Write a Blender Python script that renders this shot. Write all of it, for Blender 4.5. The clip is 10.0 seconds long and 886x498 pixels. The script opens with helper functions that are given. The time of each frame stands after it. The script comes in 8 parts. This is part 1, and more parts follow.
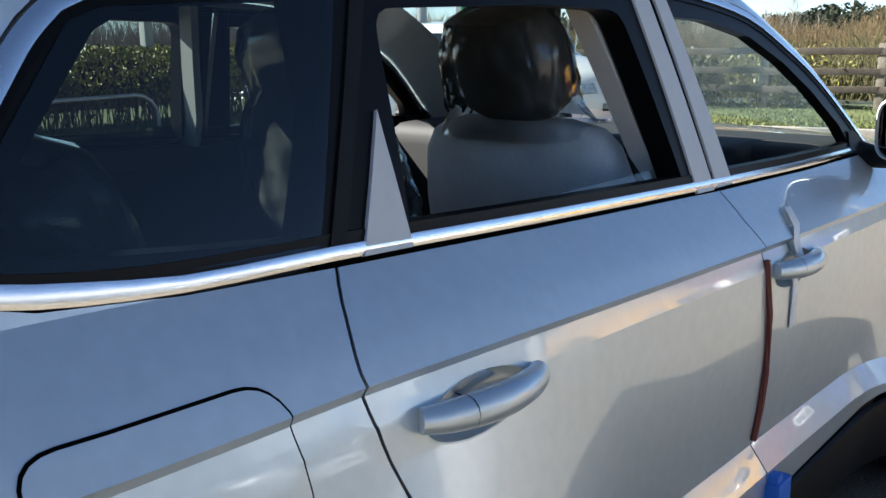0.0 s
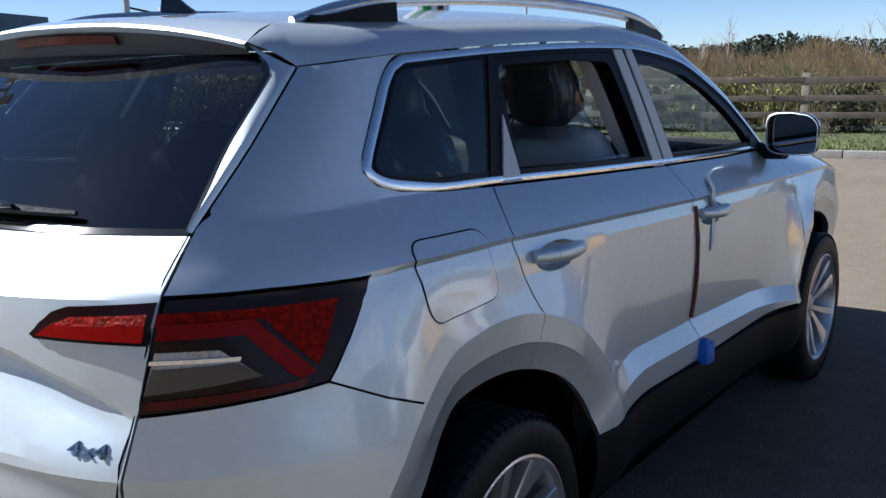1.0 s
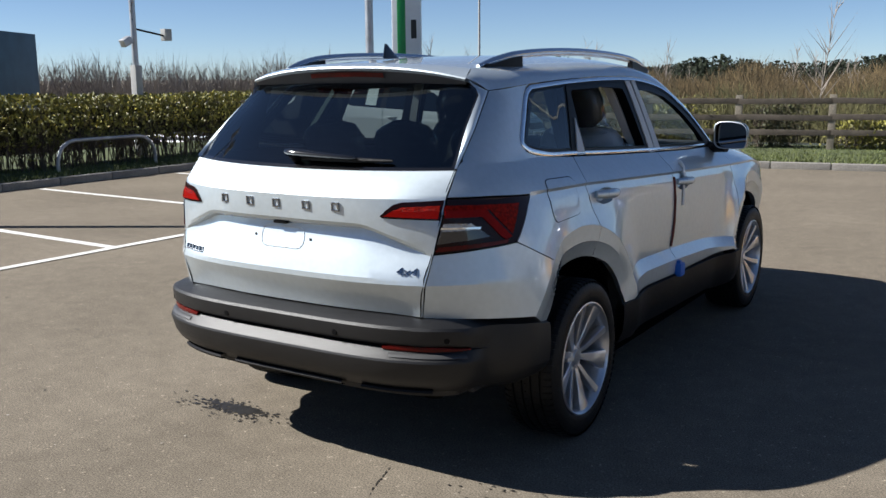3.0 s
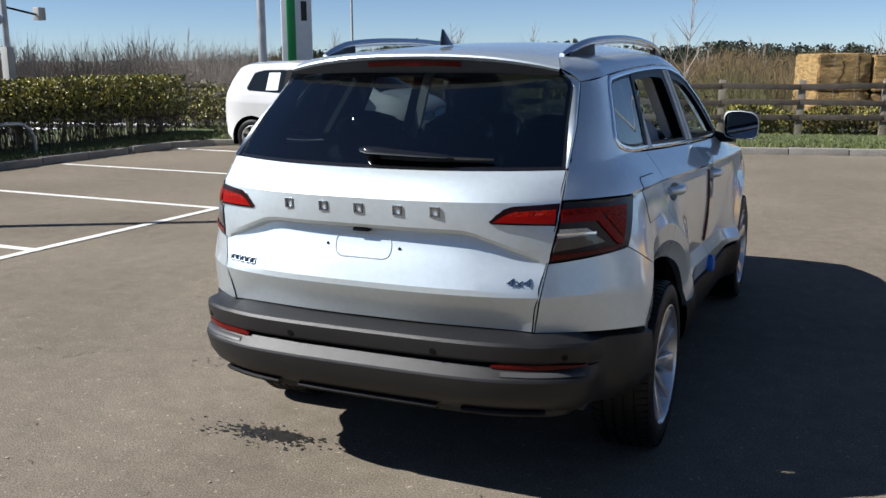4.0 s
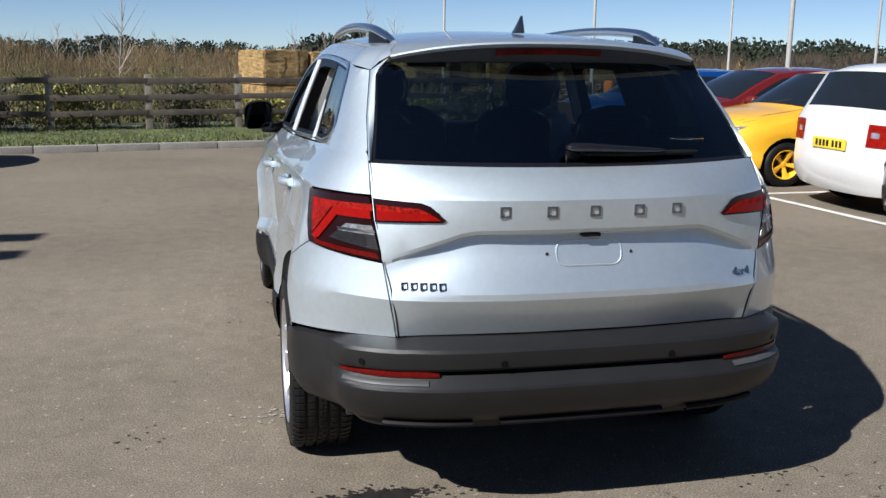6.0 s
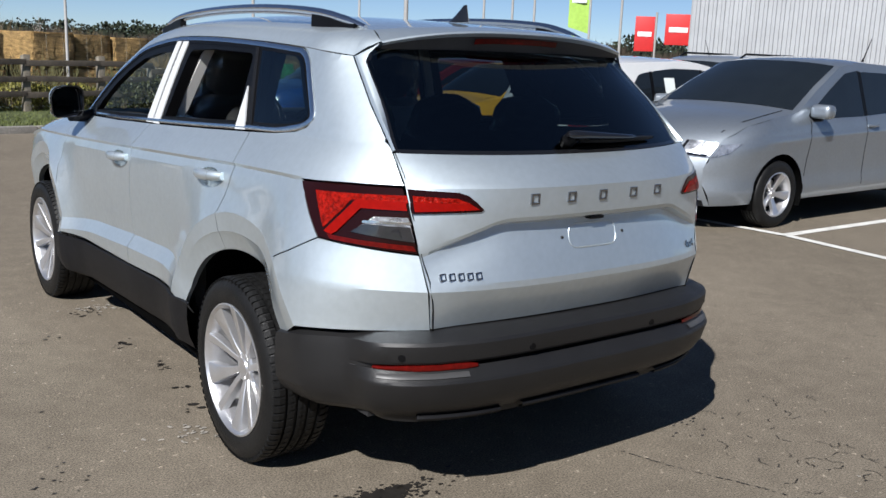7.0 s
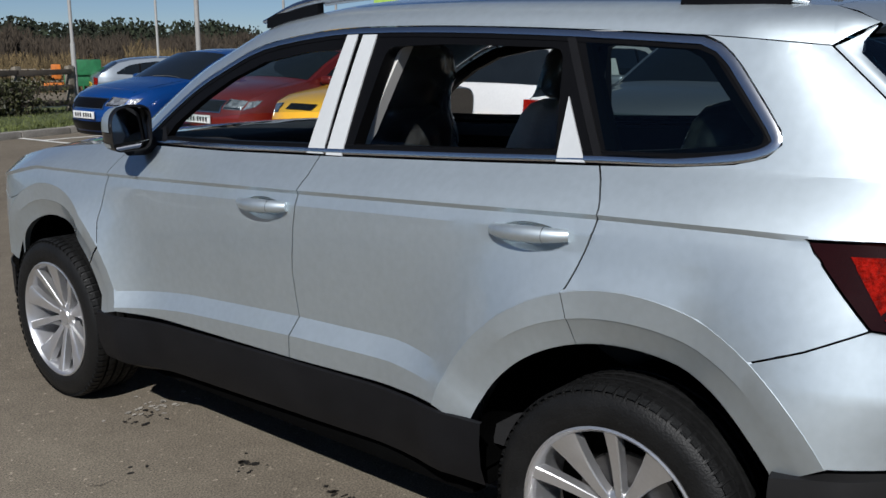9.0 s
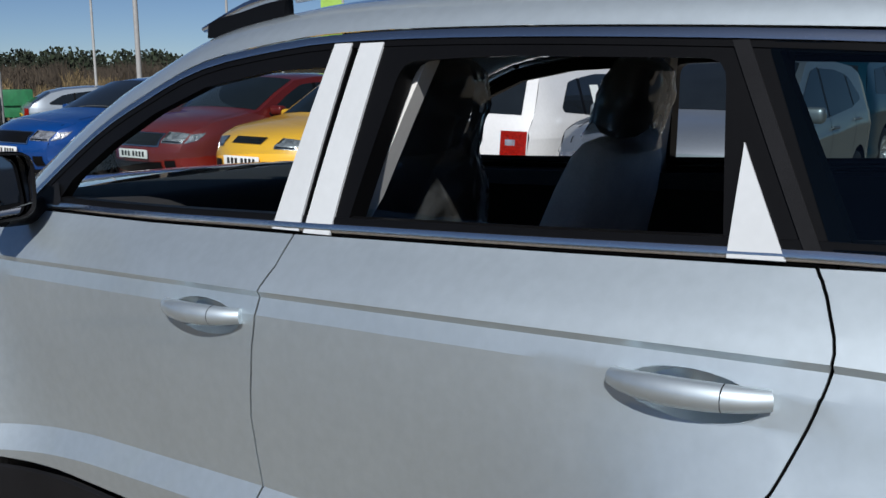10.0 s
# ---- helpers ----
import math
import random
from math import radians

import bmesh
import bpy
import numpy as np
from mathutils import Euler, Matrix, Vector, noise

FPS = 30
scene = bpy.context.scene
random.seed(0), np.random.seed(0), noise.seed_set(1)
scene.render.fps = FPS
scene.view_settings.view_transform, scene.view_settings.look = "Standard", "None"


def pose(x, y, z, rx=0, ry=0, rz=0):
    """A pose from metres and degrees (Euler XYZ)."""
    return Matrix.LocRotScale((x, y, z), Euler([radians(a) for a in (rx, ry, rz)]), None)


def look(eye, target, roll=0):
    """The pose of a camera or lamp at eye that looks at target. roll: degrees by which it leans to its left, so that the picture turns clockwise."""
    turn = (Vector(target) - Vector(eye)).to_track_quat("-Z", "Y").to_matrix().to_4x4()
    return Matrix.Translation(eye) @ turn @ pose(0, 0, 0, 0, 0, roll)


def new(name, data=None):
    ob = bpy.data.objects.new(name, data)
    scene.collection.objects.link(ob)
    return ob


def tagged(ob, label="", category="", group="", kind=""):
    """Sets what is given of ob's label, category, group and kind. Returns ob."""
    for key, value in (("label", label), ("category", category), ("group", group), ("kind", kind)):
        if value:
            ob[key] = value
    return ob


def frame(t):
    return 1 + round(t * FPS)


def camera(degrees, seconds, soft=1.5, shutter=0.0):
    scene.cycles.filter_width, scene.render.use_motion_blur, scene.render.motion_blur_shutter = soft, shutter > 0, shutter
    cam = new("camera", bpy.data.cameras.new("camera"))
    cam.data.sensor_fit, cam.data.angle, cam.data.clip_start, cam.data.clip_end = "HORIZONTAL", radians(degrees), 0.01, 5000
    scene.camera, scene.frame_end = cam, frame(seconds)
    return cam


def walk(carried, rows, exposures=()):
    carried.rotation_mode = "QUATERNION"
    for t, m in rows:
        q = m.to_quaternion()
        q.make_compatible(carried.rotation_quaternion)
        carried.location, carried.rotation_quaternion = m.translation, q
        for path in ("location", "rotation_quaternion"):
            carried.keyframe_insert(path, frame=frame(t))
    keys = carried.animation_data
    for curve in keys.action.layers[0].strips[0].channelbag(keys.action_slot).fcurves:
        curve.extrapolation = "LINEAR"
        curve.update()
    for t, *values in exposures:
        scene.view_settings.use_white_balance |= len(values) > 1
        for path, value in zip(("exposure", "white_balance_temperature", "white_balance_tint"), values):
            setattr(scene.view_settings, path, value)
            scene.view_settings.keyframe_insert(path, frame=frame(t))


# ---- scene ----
cam = camera(50.8, 10.0)
PATH = [
    (0, (1.474, -1.866, 1.431), (0.234, -0.365, 0.973), -0.9),
    (0.5, (1.69, -2.375, 1.453), (0.492, -0.828, 1.039), -1.1),
    (1, (1.945, -3.002, 1.474), (0.783, -1.422, 1.076), -1.2),
    (1.5, (2.136, -3.561, 1.502), (1.028, -1.947, 1.091), -0.9),
    (2, (2.385, -4.186, 1.538), (1.292, -2.557, 1.149), -0.7),
    (2.5, (2.455, -4.626, 1.531), (1.38, -2.982, 1.155), -0.6),
    (3, (2.446, -4.866, 1.521), (1.385, -3.209, 1.158), -0.5),
    (3.2, (2.347, -4.928, 1.514), (1.299, -3.265, 1.148), -0.3),
    (4.3, (1.186, -5.0, 1.556), (0.569, -3.139, 1.159), 0.4),
    (4.5, (0.958, -5.032, 1.531), (0.47, -3.131, 1.145), 1.0),
    (5, (0.208, -5.057, 1.503), (0.022, -3.102, 1.121), 0.35),
    (5.5, (-0.382, -5.007, 1.512), (-0.243, -3.051, 1.117), 0.6),
    (5.7, (-0.669, -4.983, 1.518), (-0.405, -3.041, 1.12), 0.7),
    (6.8, (-2.033, -4.427, 1.489), (-1.027, -2.749, 1.072), 1.5),
    (7, (-2.222, -4.337, 1.488), (-1.048, -2.771, 1.076), 2.2),
    (7.5, (-2.565, -3.966, 1.506), (-1.212, -2.552, 1.093), 1.8),
    (8, (-2.839, -3.411, 1.501), (-1.424, -2.059, 1.09), 0.82),
    (8.5, (-2.847, -2.873, 1.482), (-1.441, -1.513, 1.065), 0.1),
    (9, (-2.729, -2.333, 1.473), (-1.231, -1.081, 1.039), 0.1),
    (9.5, (-2.405, -1.868, 1.458), (-0.882, -0.635, 1.059), -0.5),
    (10, (-2.035, -1.504, 1.441), (-0.459, -0.332, 1.065), -0.1),
]
walk(cam, [(t, look(eye, target, roll)) for t, eye, target, roll in PATH],
     [(0, 2.04, 6200, 6), (0.5, 1.54, 5850, 10), (1, 1.21, 5650, 10), (1.5, 1.07, 5700, 10), (2, 0.99, 5850, 10), (2.5, 0.93, 6000, 9), (3, 0.97, 6000, 9), (4.5, 0.83, 5900, 10), (5.5, 0.79, 5900, 10), (7.5, 0.49, 5900, 10), (8.5, 0.21, 5900, 10), (9, -0.03, 5850, 9), (9.5, -0.43, 5700, 9), (10, 0.04, 5800, 9)])

# ---- world, sun, exposure ----
SUN_EL, SUN_AZ = radians(40.5), math.atan2(-0.865, -0.50)
sky_world = bpy.data.worlds.new("sky")
scene.world = sky_world
sky_world.use_nodes = True
wn = sky_world.node_tree.nodes
sky = wn.new("ShaderNodeTexSky")
sky.sky_type, sky.sun_disc = "NISHITA", False
sky.sun_elevation, sky.sun_rotation = SUN_EL, SUN_AZ
sky.air_density, sky.dust_density, sky.ozone_density = 0.75, 1.1, 1.5
sky.altitude = 3000
sky_world.node_tree.links.new(sky.outputs[0], wn["Background"].inputs[0])
wn["Background"].inputs[1].default_value = 0.052
sun = new("sun", bpy.data.lights.new("sun", "SUN"))
sun.data.energy, sun.data.angle, sun.data.color = 5.0, radians(0.55), (1.0, 0.93, 0.84)
sun_way = Vector((math.sin(SUN_AZ) * math.cos(SUN_EL), math.cos(SUN_AZ) * math.cos(SUN_EL), math.sin(SUN_EL)))
sun.matrix_world = look(sun_way * 30, (0, 0, 0))

# ---- materials ----
def mat(name, color, rough=0.5, metal=0.0, vary=0.12, scale=6.0, bump=0.0, bump_scale=60.0, coat=0.0, coat_rough=0.03, spec=0.5, emit=None, fine=0.0, island=0.0):
    """Principled surface with two scales of mottling in its colour and a fine relief."""
    m = bpy.data.materials.new(name)
    m.use_nodes = True
    nt = m.node_tree
    b = nt.nodes["Principled BSDF"]
    b.inputs["Roughness"].default_value, b.inputs["Metallic"].default_value = rough, metal
    b.inputs["Coat Weight"].default_value, b.inputs["Coat Roughness"].default_value = coat, coat_rough
    b.inputs["Specular IOR Level"].default_value = spec
    b.inputs["Base Color"].default_value = (*color, 1)
    tc = nt.nodes.new("ShaderNodeTexCoord")
    if vary or fine:
        n1 = nt.nodes.new("ShaderNodeTexNoise")
        n1.inputs["Scale"].default_value, n1.inputs["Detail"].default_value = scale, 6
        nt.links.new(tc.outputs["Object"], n1.inputs["Vector"])
        n2 = nt.nodes.new("ShaderNodeTexNoise")
        n2.inputs["Scale"].default_value, n2.inputs["Detail"].default_value = scale * 14, 3
        nt.links.new(tc.outputs["Object"], n2.inputs["Vector"])
        mr1, mr2 = nt.nodes.new("ShaderNodeMapRange"), nt.nodes.new("ShaderNodeMapRange")
        for mr, k in ((mr1, vary), (mr2, max(fine, vary * 0.5))):
            mr.inputs[1].default_value, mr.inputs[2].default_value = 0.3, 0.7
            mr.inputs[3].default_value, mr.inputs[4].default_value = 1 - k, 1 + k
        nt.links.new(n1.outputs[0], mr1.inputs[0])
        nt.links.new(n2.outputs[0], mr2.inputs[0])
        mul = nt.nodes.new("ShaderNodeMath")
        mul.operation = "MULTIPLY"
        nt.links.new(mr1.outputs[0], mul.inputs[0])
        nt.links.new(mr2.outputs[0], mul.inputs[1])
        last = mul
        if island:
            geo = nt.nodes.new("ShaderNodeNewGeometry")
            mr3 = nt.nodes.new("ShaderNodeMapRange")
            mr3.inputs[3].default_value, mr3.inputs[4].default_value = 1 - island, 1 + island
            nt.links.new(geo.outputs["Random Per Island"], mr3.inputs[0])
            last = nt.nodes.new("ShaderNodeMath")
            last.operation = "MULTIPLY"
            nt.links.new(mul.outputs[0], last.inputs[0])
            nt.links.new(mr3.outputs[0], last.inputs[1])
        vm = nt.nodes.new("ShaderNodeVectorMath")
        vm.operation = "SCALE"
        vm.inputs[0].default_value = color
        nt.links.new(last.outputs[0], vm.inputs["Scale"])
        nt.links.new(vm.outputs[0], b.inputs["Base Color"])
    if bump:
        nb = nt.nodes.new("ShaderNodeTexNoise")
        nb.inputs["Scale"].default_value, nb.inputs["Detail"].default_value = bump_scale, 5
        nt.links.new(tc.outputs["Object"], nb.inputs["Vector"])
        bp = nt.nodes.new("ShaderNodeBump")
        bp.inputs["Strength"].default_value, bp.inputs["Distance"].default_value = bump, 0.01
        nt.links.new(nb.outputs[0], bp.inputs["Height"])
        nt.links.new(bp.outputs[0], b.inputs["Normal"])
    if emit:
        b.inputs["Emission Color"].default_value, b.inputs["Emission Strength"].default_value = (*emit[0], 1), emit[1]
    return m


def paint(name, color, metal=0.0, rough=0.35):
    """Car paint under clear lacquer, with faint dust."""
    return mat(name, color, rough, metal, vary=0.03, scale=3, fine=0.03, coat=1.0, coat_rough=0.03)


def flake_paint(name, color):
    """Metallic lacquer: a soft base coat and a share of brighter, sharper flakes under one clear coat."""
    m = mat(name, color, 0.62, 0.93, vary=0.03, scale=3, fine=0.03, coat=1.0, coat_rough=0.02)
    nt = m.node_tree
    base = nt.nodes["Principled BSDF"]
    flake, mx = nt.nodes.new("ShaderNodeBsdfPrincipled"), nt.nodes.new("ShaderNodeMixShader")
    flake.inputs["Base Color"].default_value = (color[0] * 1.1, color[1] * 1.1, color[2] * 1.12, 1)
    flake.inputs["Metallic"].default_value, flake.inputs["Roughness"].default_value = 1.0, 0.27
    flake.inputs["Coat Weight"].default_value, flake.inputs["Coat Roughness"].default_value = 1.0, 0.02
    mx.inputs[0].default_value = 0.22
    nt.links.new(base.outputs[0], mx.inputs[1])
    nt.links.new(flake.outputs[0], mx.inputs[2])
    nt.links.new(mx.outputs[0], nt.nodes["Material Output"].inputs[0])
    return m


def glass_mat(name, tint, rough=0.0, ior=1.5):
    """A tinted pane: part clear film, part mirror by Fresnel."""
    m = bpy.data.materials.new(name)
    m.use_nodes = True
    nt = m.node_tree
    nt.nodes.remove(nt.nodes["Principled BSDF"])
    tr, gl, mx, fr = (nt.nodes.new(k) for k in ("ShaderNodeBsdfTransparent", "ShaderNodeBsdfGlossy", "ShaderNodeMixShader", "ShaderNodeFresnel"))
    tr.inputs[0].default_value = (*tint, 1)
    gl.inputs["Roughness"].default_value = rough
    gl.inputs[0].default_value = (0.9, 0.93, 0.95, 1)
    fr.inputs[0].default_value = ior
    nt.links.new(fr.outputs[0], mx.inputs[0])
    nt.links.new(tr.outputs[0], mx.inputs[1])
    nt.links.new(gl.outputs[0], mx.inputs[2])
    nt.links.new(mx.outputs[0], nt.nodes["Material Output"].inputs[0])
    return m


M_SILVER = flake_paint("silver_paint", (0.605, 0.668, 0.700))
M_WHITE = paint("white_paint", (0.62, 0.62, 0.61))
M_BLUE = paint("blue_paint", (0.004, 0.048, 0.22), 0.25)
M_RED = paint("red_paint", (0.15, 0.010, 0.006), 0.25)
M_YELLOW = paint("yellow_paint", (0.80, 0.42, 0.02))
M_TEAL = paint("teal_paint", (0.003, 0.042, 0.075), 0.4)
M_GREYSILVER = paint("grey_silver_paint", (0.50, 0.53, 0.56), 0.75, 0.4)
M_GUNSILVER = flake_paint("darker_silver_paint", (0.34, 0.375, 0.41))
M_BLACK = mat("black_plastic", (0.0085, 0.0085, 0.0095), 0.50, spec=0.13, vary=0.15, scale=8, bump=0.12, bump_scale=700)
M_BUMPER = mat("bumper_plastic", (0.0105, 0.0103, 0.0106), 0.46, spec=0.42, vary=0.15, scale=8, bump=0.12, bump_scale=700)
M_BUMPERLIP = mat("bumper_lip_highlight", (0.05, 0.05, 0.05), 0.42, spec=0.5, vary=0.1)
M_SPOILERGREY = mat("spoiler_shade_grey", (0.05, 0.051, 0.053), 0.45, spec=0.3, vary=0.1, scale=10)
M_TRIM = mat("black_trim", (0.004, 0.004, 0.0045), 0.4, spec=0.12, vary=0.1)
M_GLOSSBLACK = mat("gloss_black", (0.008, 0.008, 0.009), 0.10, vary=0.05, coat=0.6)
M_DARK = mat("dark_liner", (0.0035, 0.0035, 0.0035), 0.9, spec=0.0, vary=0.1)
M_BADGE = mat("badge_chrome", (0.30, 0.31, 0.33), 0.12, 1.0, vary=0.05)
M_CHROME = mat("chrome", (0.80, 0.81, 0.83), 0.10, 1.0, vary=0.02)
M_SATIN = mat("satin_aluminium", (0.80, 0.81, 0.83), 0.22, 1.0, vary=0.03)
M_DISC = mat("brake_disc_steel", (0.16, 0.155, 0.15), 0.4, 0.9, vary=0.2, scale=20)
M_ALLOY = mat("alloy", (0.66, 0.66, 0.67), 0.34, 0.85, vary=0.05, coat=0.5)
M_RUBBER = mat("tyre_rubber", (0.0085, 0.0085, 0.0085), 0.5, spec=0.22, vary=0.25, scale=10, bump=0.2, bump_scale=160)
M_FILM = mat("white_protective_film", (0.52, 0.535, 0.54), 0.5, vary=0.04, scale=4, bump=0.03, bump_scale=20)
M_TAPE = mat("masking_tape", (0.72, 0.74, 0.74), 0.55, vary=0.05)
M_BLUEFOAM = mat("blue_plastic", (0.02, 0.14, 0.55), 0.55, vary=0.08)
M_REDSTRIP = mat("red_edge_strip", (0.11, 0.012, 0.010), 0.5, vary=0.1)
M_TINT = glass_mat("privacy_glass", (0.31, 0.38, 0.365))
M_REARGLASS = glass_mat("rear_privacy_glass", (0.14, 0.18, 0.185), ior=1.8)
M_CLEAR = glass_mat("clear_glass", (0.72, 0.80, 0.77))
M_LAMPRED = mat("lamp_red", (0.22, 0.005, 0.002), 0.25, vary=0.6, scale=90, spec=0.06, bump=0.8, bump_scale=150)
M_LAMPDARK = mat("lamp_smoked_red", (0.013, 0.0022, 0.0020), 0.20, vary=0.1, coat=0.0, spec=0.22)
M_BRAKE = mat("brake_lamp_red", (0.085, 0.003, 0.002), 0.2, vary=0.3, scale=60, spec=0.2)
M_LAMPBAR = mat("lamp_light_bar", (0.21, 0.004, 0.002), 0.22, vary=0.12, scale=50, coat=0.0, spec=0.08)
M_REFLECTOR = mat("lamp_reflector", (0.75, 0.76, 0.78), 0.14, 1.0, vary=0.25, scale=40)
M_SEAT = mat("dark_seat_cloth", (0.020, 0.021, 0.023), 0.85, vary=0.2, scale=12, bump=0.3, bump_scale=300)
M_SEATBACK = mat("sunlit_seatback_grey", (0.66, 0.655, 0.645), 0.75, vary=0.1, scale=10)
M_INTERIOR = mat("dark_interior", (0.014, 0.014, 0.015), 0.7, vary=0.15)
M_HEADLINER = mat("light_headliner", (0.60, 0.59, 0.56), 0.9, vary=0.05)
M_PLATEW = mat("number_plate_white", (0.75, 0.75, 0.73), 0.4, vary=0.05)
M_PLATEY = mat("number_plate_yellow", (0.70, 0.50, 0.03), 0.4, vary=0.05)
M_INK = mat("black_ink", (0.012, 0.012, 0.012), 0.5, vary=0.05)
M_CARGLASS = mat("dark_car_glass", (0.010, 0.013, 0.016), 0.03, vary=0.1, spec=0.5)
M_WOOD = mat("weathered_timber", (0.075, 0.061, 0.047), 0.85, vary=0.3, scale=4, fine=0.25, bump=0.5, bump_scale=50)
M_POST = mat("pale_timber_post", (0.20, 0.175, 0.135), 0.85, vary=0.3, scale=4, fine=0.25, bump=0.5, bump_scale=50)
M_KERB = mat("concrete_kerb", (0.24, 0.225, 0.20), 0.9, vary=0.2, scale=3, fine=0.2, bump=0.4, bump_scale=120)
M_GRASS = mat("grass", (0.105, 0.125, 0.03), 0.7, vary=0.3, scale=1.5, island=0.35)
M_SOIL = mat("verge_soil", (0.06, 0.075, 0.025), 0.95, vary=0.4, scale=3)
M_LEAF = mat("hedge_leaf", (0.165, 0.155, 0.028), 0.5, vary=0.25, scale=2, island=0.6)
M_LEAFY = mat("yellow_hedge_leaf", (0.36, 0.31, 0.04), 0.5, vary=0.25, scale=2, island=0.4)
M_LEAFSHADE = mat("shade_leaf", (0.042, 0.044, 0.014), 0.55, vary=0.3, scale=2, island=0.6)
M_OLIVE = mat("olive_scrub", (0.075, 0.07, 0.026), 0.9, vary=0.3, scale=0.4, island=0.5)
M_TWIG = mat("twig_bark", (0.085, 0.065, 0.048), 0.9, vary=0.3, island=0.3)
M_SCRUB = mat("bare_scrub", (0.105, 0.075, 0.034), 0.95, vary=0.4, scale=0.3, island=0.6)
M_SCRUBPALE = mat("pale_bare_scrub", (0.27, 0.235, 0.20), 0.95, vary=0.3, scale=0.3, island=0.35)
M_PINE = mat("pine_foliage", (0.016, 0.023, 0.010), 0.9, vary=0.4, scale=0.2, island=0.5)
M_BROWNWOOD = mat("bare_woodland", (0.040, 0.030, 0.020), 0.95, vary=0.3, scale=0.2, island=0.4)
M_GALV = mat("galvanised_steel", (0.42, 0.43, 0.44), 0.45, 0.7, vary=0.15, scale=6)
M_POLE = mat("white_pole_paint", (0.33, 0.325, 0.31), 0.5, vary=0.08)
M_STRAW = mat("straw", (0.40, 0.26, 0.10), 0.95, vary=0.45, scale=3, fine=0.4, bump=1.0, bump_scale=14)
for n in M_STRAW.node_tree.nodes:
    if n.type == "TEX_NOISE":
        lay = M_STRAW.node_tree.nodes.new("ShaderNodeMapping")
        lay.inputs["Scale"].default_value = (1.0, 1.0, 3.5)
        M_STRAW.node_tree.links.new(n.inputs["Vector"].links[0].from_socket, lay.inputs["Vector"])
        M_STRAW.node_tree.links.new(lay.outputs[0], n.inputs["Vector"])
    elif n.type == "BUMP":
        n.inputs["Distance"].default_value = 0.12
M_STRING = mat("bale_string", (0.30, 0.27, 0.2), 0.8)
M_CONTAINER = mat("blue_steel", (0.05, 0.10, 0.14), 0.55, vary=0.2, scale=2)
M_CLAD = mat("grey_cladding", (0.36, 0.37, 0.38), 0.45, 0.2, vary=0.06, scale=1)
M_GREENSIGN = mat("green_sign", (0.01, 0.26, 0.06), 0.4, vary=0.05)
M_WHITESIGN = mat("white_sign", (0.72, 0.74, 0.76), 0.35, vary=0.04)
M_REDSIGN = mat("red_sign", (0.50, 0.02, 0.02), 0.5, vary=0.05)
M_LIMEFLAG = mat("lime_flag", (0.32, 0.50, 0.08), 0.7, vary=0.1)
M_GREENIRON = mat("green_machine_paint", (0.02, 0.14, 0.05), 0.5, vary=0.2)
M_ORANGE = mat("orange_machine_paint", (0.55, 0.16, 0.02), 0.5, vary=0.2)
M_HEADLAMP = mat("headlamp_lens", (0.40, 0.41, 0.43), 0.20, 0.7, vary=0.5, scale=22, coat=1.0, bump=0.45, bump_scale=30)
M_PAPER = mat("paper_sheet", (0.72, 0.76, 0.74), 0.7, vary=0.05)

# ---- modelling kit ----
def part(name, bm, material, parent=None, label="", smooth=40):
    """Links a bmesh as one mesh object, under a thing or a part."""
    me = bpy.data.meshes.new(name)
    bmesh.ops.remove_doubles(bm, verts=bm.verts, dist=1e-5)
    if smooth:
        lim = radians(smooth)
        for f in bm.faces:
            f.smooth = True
        for e in bm.edges:
            if len(e.link_faces) == 2 and e.calc_face_angle(0) > lim:
                e.smooth = False
    bm.to_mesh(me)
    bm.free()
    if material:
        me.materials.append(material)
    ob = new(name, me)
    if parent:
        ob.parent = parent
    if label:
        ob["label"] = label
    return ob


def thing(name, label, category, at=None, group="", kind=""):
    ob = new(name)
    ob.empty_display_size = 0.1
    if at is not None:
        ob.matrix_basis = at
    return tagged(ob, label, category, group, kind)


def box(bm, lo, hi, bevel=0.0, turn=None, segments=2):
    made = bmesh.ops.create_cube(bm, size=1)["verts"]
    m = Matrix.Translation([(a + b) / 2 for a, b in zip(lo, hi)]) @ Matrix.Diagonal([b - a for a, b in zip(lo, hi)] + [1])
    bmesh.ops.transform(bm, matrix=(turn or Matrix()) @ m, verts=made)
    if bevel:
        edges = list({e for v in made for e in v.link_edges})
        bmesh.ops.bevel(bm, geom=edges, offset=bevel, segments=segments, affect="EDGES", profile=0.6)


def tube(bm, pts, radius, sides=10, closed=False, flat=1.0, up=Vector((0, 0, 1)), caps=True):
    """A swept tube through pts; radius is one number or one for each point. flat squeezes it along up."""
    pts = [Vector(p) for p in pts]
    n, rings = len(pts), []
    for i, p in enumerate(pts):
        a = pts[(i - 1) % n] if closed or i else p
        b = pts[(i + 1) % n] if closed or i < n - 1 else p
        d = (b - a).normalized()
        s = d.cross(up)
        s = s.normalized() if s.length > 1e-4 else d.orthogonal().normalized()
        w = s.cross(d).normalized()
        r = radius[i] if isinstance(radius, (list, tuple)) else radius
        rings.append([bm.verts.new(p + s * r * math.cos(t) + w * r * flat * math.sin(t)) for t in (2 * math.pi * k / sides for k in range(sides))])
    for i in range(n if closed else n - 1):
        a, b = rings[i], rings[(i + 1) % n]
        for k in range(sides):
            bm.faces.new((a[k], a[(k + 1) % sides], b[(k + 1) % sides], b[k]))
    if caps and not closed:
        bm.faces.new(rings[0][::-1])
        bm.faces.new(rings[-1])


